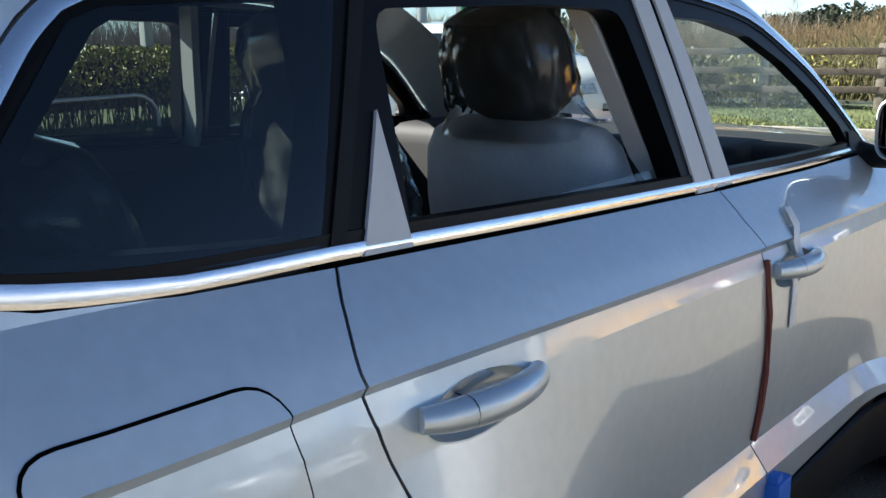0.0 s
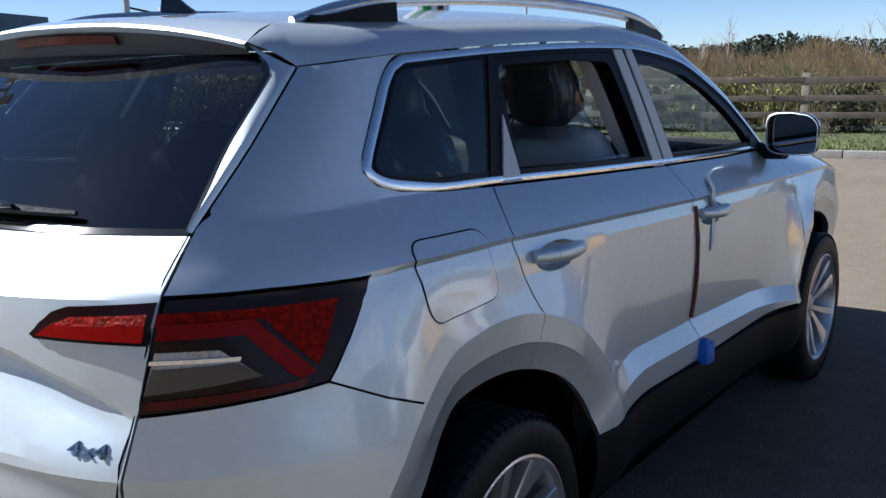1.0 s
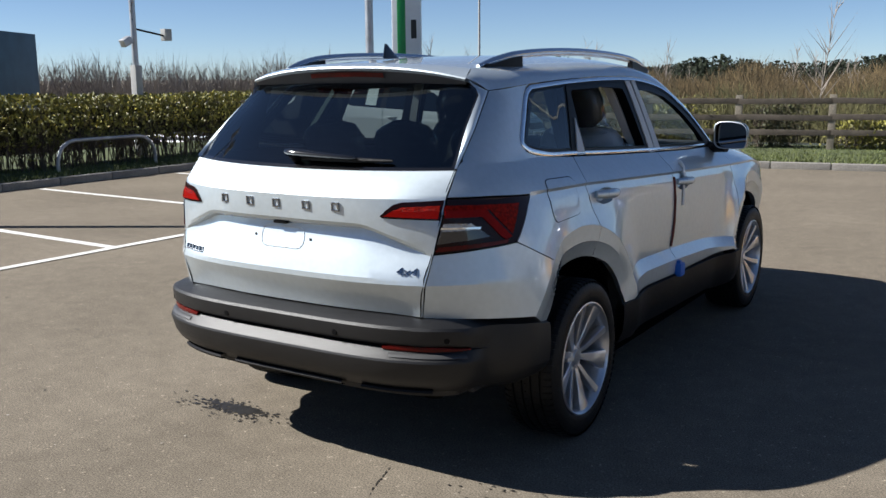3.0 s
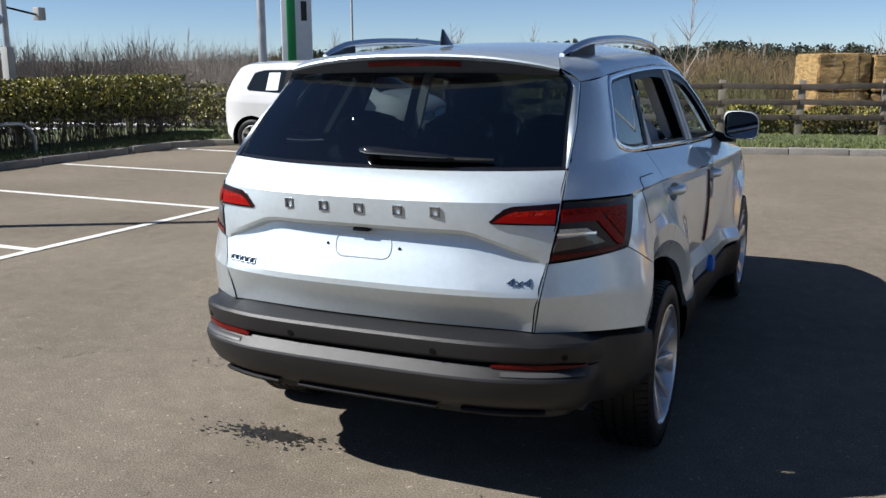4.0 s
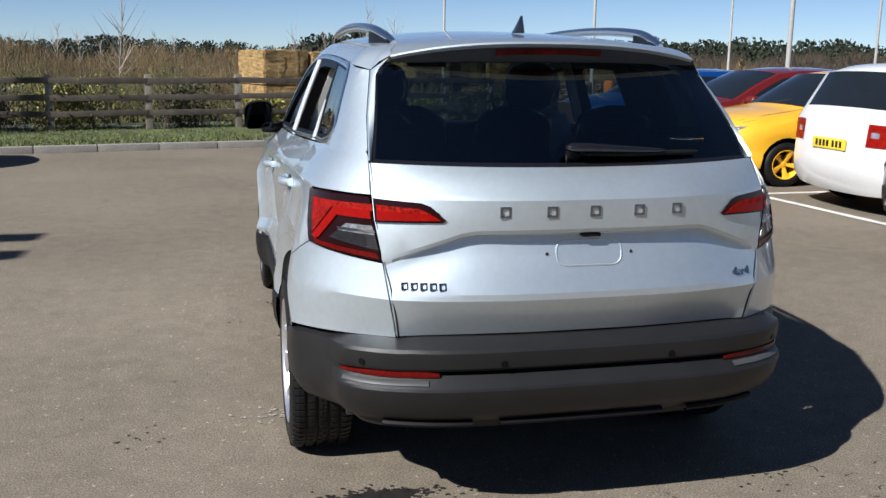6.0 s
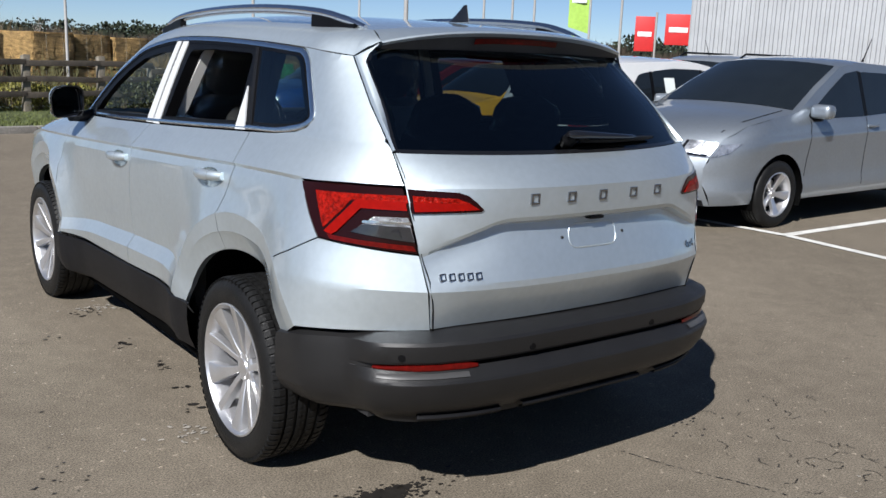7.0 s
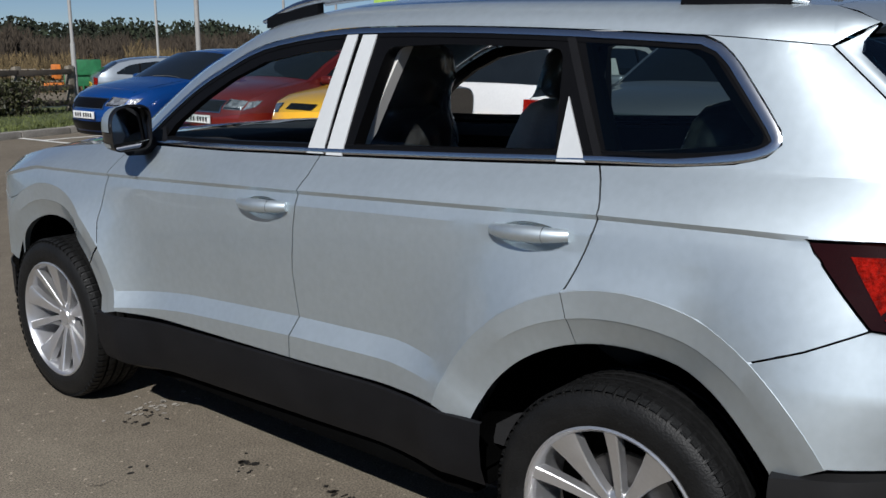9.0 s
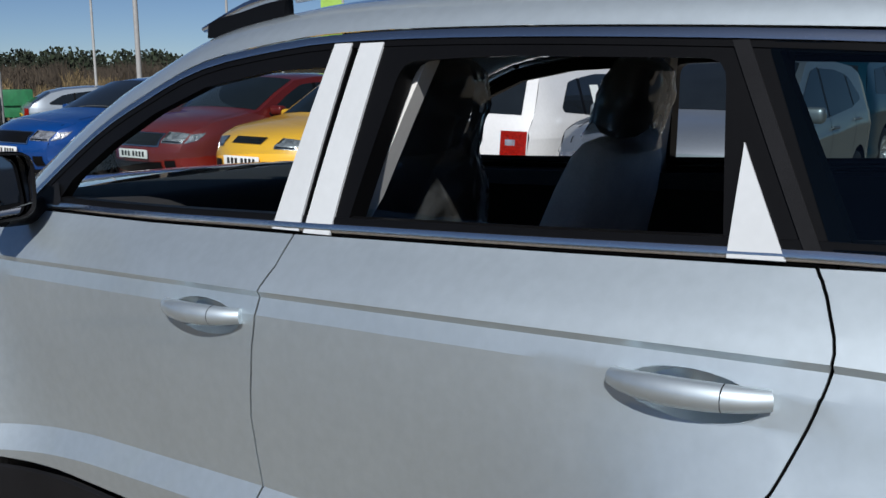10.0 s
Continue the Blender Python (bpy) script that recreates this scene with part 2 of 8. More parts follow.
def loft(bm, rows, closed=False, flip=False):
    """A skin over rows of points, all of one length."""
    grid = [[bm.verts.new(p) for p in r] for r in rows]
    for a, b in zip(grid, grid[1:]):
        m = len(a)
        for k in range(m if closed else m - 1):
            q = (a[k], a[(k + 1) % m], b[(k + 1) % m], b[k])
            try:
                bm.faces.new(q[::-1] if flip else q)
            except ValueError:
                pass
    return grid


def lathe(bm, profile, sides=48, axis="x", at=(0, 0, 0)):
    """Turns a profile of (along the axis, radius) about the axis."""
    rows = []
    for k in range(sides + 1):
        t = 2 * math.pi * k / sides
        c, s = math.cos(t), math.sin(t)
        rows.append([Vector(at) + (Vector((a, r * c, r * s)) if axis == "x" else Vector((r * c, r * s, a))) for a, r in profile])
    loft(bm, rows)
    bmesh.ops.remove_doubles(bm, verts=bm.verts, dist=1e-5)


def interp(v, xs, ys):
    return float(np.interp(v, xs, ys))


def resample(pts, step):
    """A closed outline with points no further apart than step."""
    out = []
    for a, b in zip(pts, list(pts[1:]) + [pts[0]]):
        n = max(1, int(math.ceil(math.dist(a, b) / step)))
        out += [(a[0] + (b[0] - a[0]) * k / n, a[1] + (b[1] - a[1]) * k / n) for k in range(n)]
    return out


def soften(pts, r, n=5, keep=()):
    """Rounds the corners of a closed outline."""
    out, m = [], len(pts)
    for i, p in enumerate(pts):
        if i in keep:
            out.append(p)
            continue
        p0, p1, p2 = Vector(pts[i - 1]), Vector(p), Vector(pts[(i + 1) % m])
        d = min(r, (p0 - p1).length * 0.48, (p2 - p1).length * 0.48)
        a, b = p1 + (p0 - p1).normalized() * d, p1 + (p2 - p1).normalized() * d
        for k in range(n + 1):
            t = k / n
            q = a * (1 - t) ** 2 + p1 * 2 * t * (1 - t) + b * t * t
            out.append((q.x, q.y))
    return out


def inset(pts, d):
    """A closed outline moved inwards by d."""
    area = sum(a[0] * b[1] - b[0] * a[1] for a, b in zip(pts, pts[1:] + pts[:1]))
    sign, out, m = (1 if area > 0 else -1), [], len(pts)
    for i in range(m):
        a, p, b = Vector(pts[i - 1]), Vector(pts[i]), Vector(pts[(i + 1) % m])
        u, w = (p - a), (b - p)
        if u.length < 1e-7 or w.length < 1e-7:
            out.append(tuple(p))
            continue
        nu, nw = Vector((-u.y, u.x)).normalized() * sign, Vector((-w.y, w.x)).normalized() * sign
        nn = nu + nw
        nn = nn.normalized() if nn.length > 1e-4 else nu
        k = max(0.4, nn.dot(nu))
        q = p + nn * (d / k)
        out.append((q.x, q.y))
    return out


def sheet(outline, us, vs, lift, warp=None, gap=0.0, lip=0.012, flip=False):
    """A panel: the outline, filled, cut along the lines us and vs (vs in warped heights) and laid on a surface by lift(u, v).
    gap draws its edge in; lip turns its rim inwards."""
    outline = list(outline)
    if sum(a[0] * b[1] - b[0] * a[1] for a, b in zip(outline, outline[1:] + outline[:1])) < 0:
        outline.reverse()
    pts = inset(outline, gap) if gap else outline
    if warp:
        pts = [(u, warp(u, v)) for u, v in pts]
    bm = bmesh.new()
    face = bm.faces.new([bm.verts.new((u, v, 0)) for u, v in pts])
    lo_u, hi_u = min(p[0] for p in pts), max(p[0] for p in pts)
    lo_v, hi_v = min(p[1] for p in pts), max(p[1] for p in pts)
    for axis, cuts, lo, hi in ((Vector((1, 0, 0)), us, lo_u, hi_u), (Vector((0, 1, 0)), vs, lo_v, hi_v)):
        for c in cuts:
            if lo + 0.003 < c < hi - 0.003:
                bmesh.ops.bisect_plane(bm, geom=bm.verts[:] + bm.edges[:] + bm.faces[:], dist=1e-4, plane_co=axis * c, plane_no=axis)
    for v in bm.verts:
        v.co = lift(v.co.x, v.co.y)
    bm.normal_update()
    if flip:
        bmesh.ops.reverse_faces(bm, faces=bm.faces[:])
        bm.normal_update()
    if lip:
        rim = [e for e in bm.edges if len(e.link_faces) == 1]
        normal = {v: v.normal.copy() for e in rim for v in e.verts}
        ext = bmesh.ops.extrude_edge_only(bm, edges=rim)
        old = {}
        for v in [g for g in ext["geom"] if isinstance(g, bmesh.types.BMVert)]:
            near = min((e.other_vert(v) for e in v.link_edges if e.other_vert(v) in normal), key=lambda o: (o.co - v.co).length)
            old[v] = near
        for v, o in old.items():
            v.co = o.co - normal[o] * lip
    return bm


def text_mesh(word, size, depth=0.003):
    """The word as a mesh in the x-y plane, centred."""
    cu = bpy.data.curves.new("word", "FONT")
    cu.body, cu.size, cu.extrude, cu.align_x, cu.align_y = word, size, depth, "CENTER", "CENTER"
    cu.resolution_u = 3
    ob = new("word", cu)
    me = bpy.data.meshes.new_from_object(ob.evaluated_get(bpy.context.evaluated_depsgraph_get()))
    bpy.data.objects.remove(ob)
    bm = bmesh.new()
    bm.from_mesh(me)
    return bm

# ---- the silver SUV: its surfaces ----
HUB_Y, HUB_Z, FLARE, ARCH = 1.319, 0.336, 0.570, 0.448
SEAM_Z = [0.30, 0.50, 0.65, 0.78, 0.89, 1.03, 1.10, 1.19, 1.32, 1.468, 1.60]
SEAM_X = [0.585, 0.59, 0.597, 0.622, 0.638, 0.664, 0.666, 0.663, 0.645, 0.606, 0.55]
SEAM_Y = [-2.10, -2.11, -2.126, -2.142, -2.110, -2.085, -2.06, -1.985, -1.83, -1.655, -1.60]


def crease_z(y):
    return interp(y, [-1.72, -1.56, -1.23, -0.8, -0.2, 0.88, 1.46, 2.1], [1.084, 1.083, 1.074, 1.055, 1.030, 0.985, 0.965, 0.84])


def belt_z(y):
    return interp(y, [-1.9, -1.5, -1.19, -0.72, -0.2, 0.25, 0.8, 1.0, 1.3, 1.6, 1.9, 2.1], [1.215, 1.20, 1.182, 1.156, 1.132, 1.112, 1.098, 1.085, 1.055, 1.02, 0.96, 0.885])


def belt_x(y):
    return interp(y, [-1.9, -1.19, -0.2, 0.7, 1.0, 1.3, 1.9, 2.1], [0.742, 0.750, 0.776, 0.775, 0.755, 0.725, 0.66, 0.64])


def base_x(y):
    return interp(y, [-1.5, -1.2, -0.2, 0.6, 1.3, 1.6], [0.829, 0.832, 0.859, 0.861, 0.848, 0.83])


def low_z(y):
    return interp(y, [-1.5, -0.85, -0.6, -0.17, 0.39, 0.87], [0.60, 0.612, 0.637, 0.628, 0.598, 0.545])


def sill_z(y):
    return interp(y, [-0.93, -0.15, 0.96], [0.500, 0.491, 0.462])


def side_knots(y, dip=1.0):
    """The section of the flank at y: heights and half widths from the sill to the roof."""
    b, zc, zb, wb, zl, zs = base_x(y), crease_z(y), belt_z(y), belt_x(y), low_z(y), sill_z(y)
    a = interp(y, [-0.86, -0.62, 0.70, 0.90], [0.0, 1.0, 1.0, 0.25])
    z = [0.22, 0.34, zs - 0.004, zl - 0.058, zl, zl + 0.07, 0.5 * (zl + zc), 0.3 * zl + 0.7 * zc, zc - 0.045, zc - 0.011, zc + 0.002]
    x = [b - 0.05, b + 0.006 * a, b + 0.019 * a, b + 0.027 * a, b - 0.003 * a, b + 0.003, b + 0.011, b + 0.012, b + 0.010, b + 0.010 - 0.009 * dip, b + 0.010]
    xe = b + 0.010
    for t in (0.3, 0.6, 0.85, 1.0):
        z.append(zc + 0.002 + (zb - zc - 0.002) * t)
        x.append(xe + (wb - xe) * (t ** 1.15))
    for d in (0.08, 0.16, 0.24, 0.32, 0.42):
        z.append(zb + d)
        x.append(wb - 0.33 * d - 0.12 * d * d)
    return z, x


def side_warp(y, z):
    ks, _ = side_knots(y)
    return interp(z, ks, range(len(ks)))


def side_x(y, z):
    yy = min(max(y, -1.5), 1.5)
    ks, xs = side_knots(yy, interp(y, [-1.74, -1.60], [0.0, 1.0]))
    if y > 1.5:
        kz, _ = side_knots(y)
        z2 = interp(z, kz, ks)
    else:
        z2 = z
    x = interp(z2, ks, xs)
    for hub in (-HUB_Y, HUB_Y):
        r = math.hypot(y - hub, z - HUB_Z)
        if r < 0.86 and z < crease_z(y):
            t = min(1.0, max(0.0, (0.86 - r) / (0.86 - FLARE)))
            a = math.degrees(math.atan2(z - HUB_Z, (hub - y) * math.copysign(1, -hub)))
            x += interp(a, [0, 60, 100, 125, 155], [0.020, 0.020, 0.032, 0.055, 0.062]) * t ** 2.2 * min(1.0, (crease_z(y) - z) / 0.16)
    if y < -1.5:
        sx, sy = interp(z, SEAM_Z, SEAM_X), interp(z, SEAM_Z, SEAM_Y)
        t = min(1.15, (-1.5 - y) / max(0.05, -1.5 - sy))
        x -= (x - sx) * t ** 3.3
        if t < 1:
            x += interp(z, [0.55, 0.62, 0.73, 0.78, 0.924, 1.08, 1.2], [0.078, 0.076, 0.069, 0.062, 0.033, -0.012, 0.0]) * math.sin(math.pi * t)
    elif y > 1.5:
        t = (y - 1.5) / 0.64
        x -= (x - 0.60) * t ** 2.6
    return x


def side_lift(sgn):
    def f(u, v):
        ks, _ = side_knots(u)
        z = interp(v, range(len(ks)), ks)
        return Vector((sgn * side_x(u, z), u, z))
    return f


SIDE_U = [round(-2.16 + 0.045 * k, 3) for k in range(98)]
SIDE_V = [k * 0.5 for k in range(1, 40)]


def side_panel(name, outline, material, parent, sgn, gap=0.0023, lip=0.006, proud=0.0, label="", step=0.03, rows=None):
    base_lift = side_lift(sgn) if not rows else lambda u, v: Vector((sgn * side_x(u, v), u, v))

    def f(u, v):
        p = base_lift(u, v)
        p.x += sgn * proud
        return p
    bm = sheet(resample(outline, step), SIDE_U, rows or SIDE_V, f, side_warp if not rows else None, gap, lip, flip=sgn < 0)
    return part(name, bm, material, parent, label, smooth=13)


def arc(cy, r, a0, a1, n=18):
    return [(cy + r * math.cos(radians(a0 + (a1 - a0) * k / n)), HUB_Z + r * math.sin(radians(a0 + (a1 - a0) * k / n))) for k in range(n + 1)]


def crease_gate(x):
    return interp(abs(x), [0, 0.36, 0.40, 0.64], [0.988, 0.986, 0.980, 0.892])


def gate_knots(x):
    """The section of the tailgate at x: heights and how far the skin stands from its mean curve."""
    zc, k = crease_gate(x), interp(abs(x), [0, 0.45, 0.60, 0.66], [1, 1, 0.75, 0.45])
    z = [0.655, 0.665, 0.768, 0.780, 0.80, 0.5 * (0.80 + zc - 0.04), zc - 0.04, zc - 0.012, zc, zc + 0.012, 1.05, 1.090, 1.105, 1.15, 1.185, 1.20]
    o = [0.036, 0.032, -0.010, -0.014, -0.010 * k - 0.004, 0.004 * k, 0.026 * k, 0.030 * k, 0.0, -0.006, -0.010, -0.012, -0.010, 0.002, 0.010, 0.016]
    return z, o


GATE_C = ([0.60, 0.655, 0.78, 0.90, 1.0, 1.09, 1.15, 1.19, 1.30], [-2.20, -2.205, -2.215, -2.215, -2.218, -2.218, -2.165, -2.105, -1.96])


def gate_y(x, z):
    sx, sy = interp(z, SEAM_Z, SEAM_X), interp(z, SEAM_Z, SEAM_Y)
    ks, os = gate_knots(x)
    c = interp(z, *GATE_C)
    edge = min(1.0, abs(x) / sx)
    return c + (sy - c) * edge ** 2.7 + interp(z, ks, os) * (1 - edge ** 6)


def gate_warp(x, z):
    ks, _ = gate_knots(x)
    return interp(z, ks, range(len(ks)))


def gate_lift(proud):
    def f(u, v):
        ks, _ = gate_knots(u)
        z = interp(v, range(len(ks)), ks)
        return Vector((u, gate_y(u, z) - proud, z))
    return f


GATE_U = [round(-0.68 + 0.034 * k, 3) for k in range(41)]


def gate_panel(name, outline, material, parent, gap=0.0, lip=0.01, proud=0.0, label="", step=0.03):
    bm = sheet(resample(outline, step), GATE_U, [k * 0.5 for k in range(1, 30)], gate_lift(proud), gate_warp, gap, lip)
    return part(name, bm, material, parent, label, smooth=13)


CANT_LOW = [(-1.655, 1.468), (-1.5, 1.482), (-1.36, 1.491), (-1.01, 1.507), (-0.61, 1.518), (-0.27, 1.517), (-0.06, 1.503), (0.19, 1.463), (0.37, 1.390), (0.53, 1.304), (0.72, 1.160), (0.80, 1.098)]
CANT_UP = [(0.515, -1.63, 1.553), (0.52, -1.5, 1.561), (0.525, -1.36, 1.567), (0.53, -1.0, 1.577), (0.53, -0.6, 1.584), (0.525, -0.27, 1.582), (0.52, -0.02, 1.571), (0.512, 0.27, 1.530), (0.535, 0.48, 1.448), (0.575, 0.66, 1.355), (0.635, 0.86, 1.205), (0.68, 0.98, 1.10)]
SEAM_B = [(-0.21, 1.132), (-0.212, 1.076), (-0.20, 1.04), (-0.18, 0.92), (-0.165, 0.775), (-0.18, 0.628), (-0.16, 0.565), (-0.15, 0.491)]
SEAM_C = [(-1.156, 0.882), (-1.177, 0.916), (-1.225, 1.065), (-1.205, 1.136), (-1.175, 1.181)]
GATE_SEAM = [(-2.126, 0.65), (-2.142, 0.78), (-2.110, 0.89), (-2.085, 1.03), (-2.06, 1.10), (-1.985, 1.19), (-1.83, 1.32), (-1.655, 1.468)]
DLO_REAR = [(-1.37, 1.1935), (-1.51, 1.210), (-1.578, 1.230), (-1.605, 1.258), (-1.597, 1.287), (-1.549, 1.345), (-1.484, 1.418), (-1.455, 1.446), (-1.422, 1.470), (-1.38, 1.488)]


def smooth_line(pts, n=6):
    """A Catmull-Rom line through pts."""
    ps = [Vector(p) for p in pts]
    ps = [ps[0] * 2 - ps[1]] + ps + [ps[-1] * 2 - ps[-2]]
    out = []
    for i in range(1, len(ps) - 2):
        a, b, c, d = ps[i - 1:i + 3]
        for k in range(n):
            t = k / n
            out.append(0.5 * (2 * b + (c - a) * t + (2 * a - 5 * b + 4 * c - d) * t * t + (3 * b - a - 3 * c + d) * t ** 3))
    return out + [ps[-2]]


SEAM_C = [(p.x, p.y) for p in smooth_line([(*q, 0) for q in SEAM_C], 4)]


def build_wheel(parent, at, mirror_turn, tyre_r=0.338, rim_r=0.243, half=0.112, spokes=10, rim_mat=None, double=True, tread=False):
    """An alloy wheel on the x axis, its face towards +x."""
    rim_mat = rim_mat or M_ALLOY
    k = tyre_r / 0.338
    wheel = new("wheel")
    wheel.parent = parent
    wheel.matrix_basis = at @ mirror_turn
    bm = bmesh.new()
    h = half
    groove = []
    for c in (-0.06, -0.02, 0.02, 0.06):
        c *= h / 0.112
        groove += [(c - 0.006, tyre_r), (c - 0.005, tyre_r - 0.007), (c + 0.005, tyre_r - 0.007), (c + 0.006, tyre_r)]
    prof = [(-h + 0.012, rim_r - 0.01), (-h - 0.004, rim_r + 0.03), (-h - 0.002, tyre_r - 0.035), (-h + 0.006, tyre_r - 0.014), (-h + 0.02, tyre_r - 0.003)] + groove
    prof += [(h - 0.02, tyre_r - 0.003), (h - 0.006, tyre_r - 0.014), (h + 0.002, tyre_r - 0.035), (h + 0.006, rim_r + 0.045), (h + 0.005, rim_r + 0.038), (h + 0.006, rim_r + 0.03), (h + 0.002, rim_r + 0.008), (h - 0.008, rim_r - 0.004)]
    lathe(bm, prof, 64)
    tyre = part("tyre", bm, M_RUBBER, wheel)
    if tread:
        bm = bmesh.new()
        for side in (-1, 1):
            for lo, hi, count, skew, drop in ((0.068, 0.108, 72, 0.16, 0.006), (0.030, 0.056, 72, 0.35, 0.001), (0.002, 0.014, 60, -0.3, 0.0)):
                for i in range(count):
                    t = 2 * math.pi * (i + 0.5 * (side > 0)) / count
                    half_step = math.pi * tyre_r / count * 0.74
                    rows = []
                    for x, r in ((side * lo, tyre_r + 0.001), (side * (lo + hi) / 2, tyre_r + 0.001), (side * hi, tyre_r - drop)):
                        a = t + side * skew * (abs(x) - lo)
                        rows.append([(x, (r + dr) * math.sin(a + da / tyre_r), (r + dr) * math.cos(a + da / tyre_r)) for da, dr in ((-half_step, -0.012), (-half_step * 0.92, 0.001), (half_step * 0.92, 0.001), (half_step, -0.012))])
                    loft(bm, rows, flip=side > 0)
        tagged(part("tread", bm, M_RUBBER, tyre, smooth=0), kind="stuff")
    bm = bmesh.new()
    lathe(bm, [(h - 0.008, rim_r - 0.002), (h + 0.001, rim_r + 0.001), (h + 0.003, rim_r - 0.005), (h - 0.006, rim_r - 0.014), (h - 0.03, rim_r - 0.02), (-h * 0.6, rim_r - 0.03)], 64)
    part("rim", bm, rim_mat, wheel)
    for i in range(spokes):
        bm = bmesh.new()
        a0 = 2 * math.pi * i / spokes
        pair = (0.075 if i % 2 else -0.075) if double else 0.0
        rows = []
        for t in (0, 0.2, 0.45, 0.7, 0.9, 1.0):
            r = 0.045 * k + (rim_r - 0.006 - 0.045 * k) * t
            a = a0 + pair * (1 - t) * 0.9
            w = ((0.0125 + 0.006 * t + 0.028 * t * t if i % 2 else 0.0105 + 0.004 * t + 0.004 * t * t) if double else 0.0125 + 0.007 * t + 0.010 * t * t) * k * (10 / spokes) ** 0.8
            d = h - 0.050 + 0.046 * t ** 0.8 - 0.004 * math.sin(math.pi * t)
            row = []
            for o, e in ((-w * 1.05, -0.03), (-w, -0.003), (-w * 0.82, 0.0), (w * 0.82, 0.0), (w, -0.003), (w * 1.05, -0.03)):
                row.append((d + e, r * math.cos(a) - o * math.sin(a), r * math.sin(a) + o * math.cos(a)))
            rows.append(row)
        loft(bm, rows)
        part("spoke", bm, rim_mat, wheel, smooth=25)
    bm = bmesh.new()
    lathe(bm, [(h - 0.09, 0.064 * k), (h - 0.058, 0.062 * k), (h - 0.050, 0.052 * k), (h - 0.049, 0.034 * k), (h - 0.043, 0.030 * k), (h - 0.041, 0.0)], 32)
    part("hub_cap", bm, rim_mat, wheel)
    for i in range(5):
        bm = bmesh.new()
        a = 2 * math.pi * (i + 0.5) / 5
        lathe(bm, [(h - 0.06, 0.010), (h - 0.047, 0.009), (h - 0.046, 0.0)], 8, at=(0, 0.044 * k * math.cos(a), 0.044 * k * math.sin(a)))
        part("wheel_bolt", bm, rim_mat, wheel)
    bm = bmesh.new()
    lathe(bm, [(h - 0.105, 0.0), (h - 0.105, 0.140 * k), (h - 0.115, 0.145 * k), (h - 0.125, 0.14 * k)], 40)
    part("brake_disc", bm, M_DISC, wheel)
    bm = bmesh.new()
    lathe(bm, [(h - 0.13, 0.0), (h - 0.13, rim_r - 0.03)], 32)
    part("wheel_backing", bm, M_DARK, wheel)
    return wheel


def ring_mesh(outer, inner, lift, warp, n=90, lip=0.02, flip=False):
    """A frame between two outlines on a surface; both start at the same corner."""
    def even(pts):
        ps = pts + [pts[0]]
        d = [0.0]
        for a, b in zip(ps, ps[1:]):
            d.append(d[-1] + math.dist(a, b))
        return [(interp(d[-1] * k / n, d, [p[0] for p in ps]), interp(d[-1] * k / n, d, [p[1] for p in ps])) for k in range(n)]
    bm = bmesh.new()
    rows = []
    eo, ei = even(outer), even(inner)
    for t in (0.0, 0.35, 0.7, 1.0):
        rows.append([lift(a[0] + (b[0] - a[0]) * t, warp(a[0] + (b[0] - a[0]) * t, a[1] + (b[1] - a[1]) * t)) for a, b in zip(eo, ei)])
    sx = 1 if rows[0][0].x > 0 else -1
    rows.append([p - Vector((sx * lip, 0, 0)) for p in rows[-1]])
    rows.insert(0, [p - Vector((sx * 0.02, 0, 0)) for p in rows[0]])
    loft(bm, rows, closed=True, flip=flip)
    return bm

# ---- the silver SUV: its parts ----
suv = thing("suv", "silver metallic four-wheel-drive SUV parked on asphalt, windows down", "car")


def xz(sgn, pts, proud=0.0):
    return [Vector((sgn * (side_x(y, z) + proud), y, z)) for y, z in pts]


def cant_rows(sgn):
    low, up = smooth_line([(side_x(y, z), y, z) for y, z in CANT_LOW], 4), smooth_line(CANT_UP, 4)
    rows = []
    for a, b in zip(low, up):
        c = Vector((a.x * 0.72 + b.x * 0.28, a.y * 0.7 + b.y * 0.3, a.z * 0.22 + b.z * 0.78))
        rows.append([Vector((sgn * q.x, q.y, q.z)) for q in (a * (1 - t) ** 2 + c * 2 * t * (1 - t) + b * t * t for t in (0, 0.15, 0.3, 0.45, 0.6, 0.8, 1.0))])
    return rows


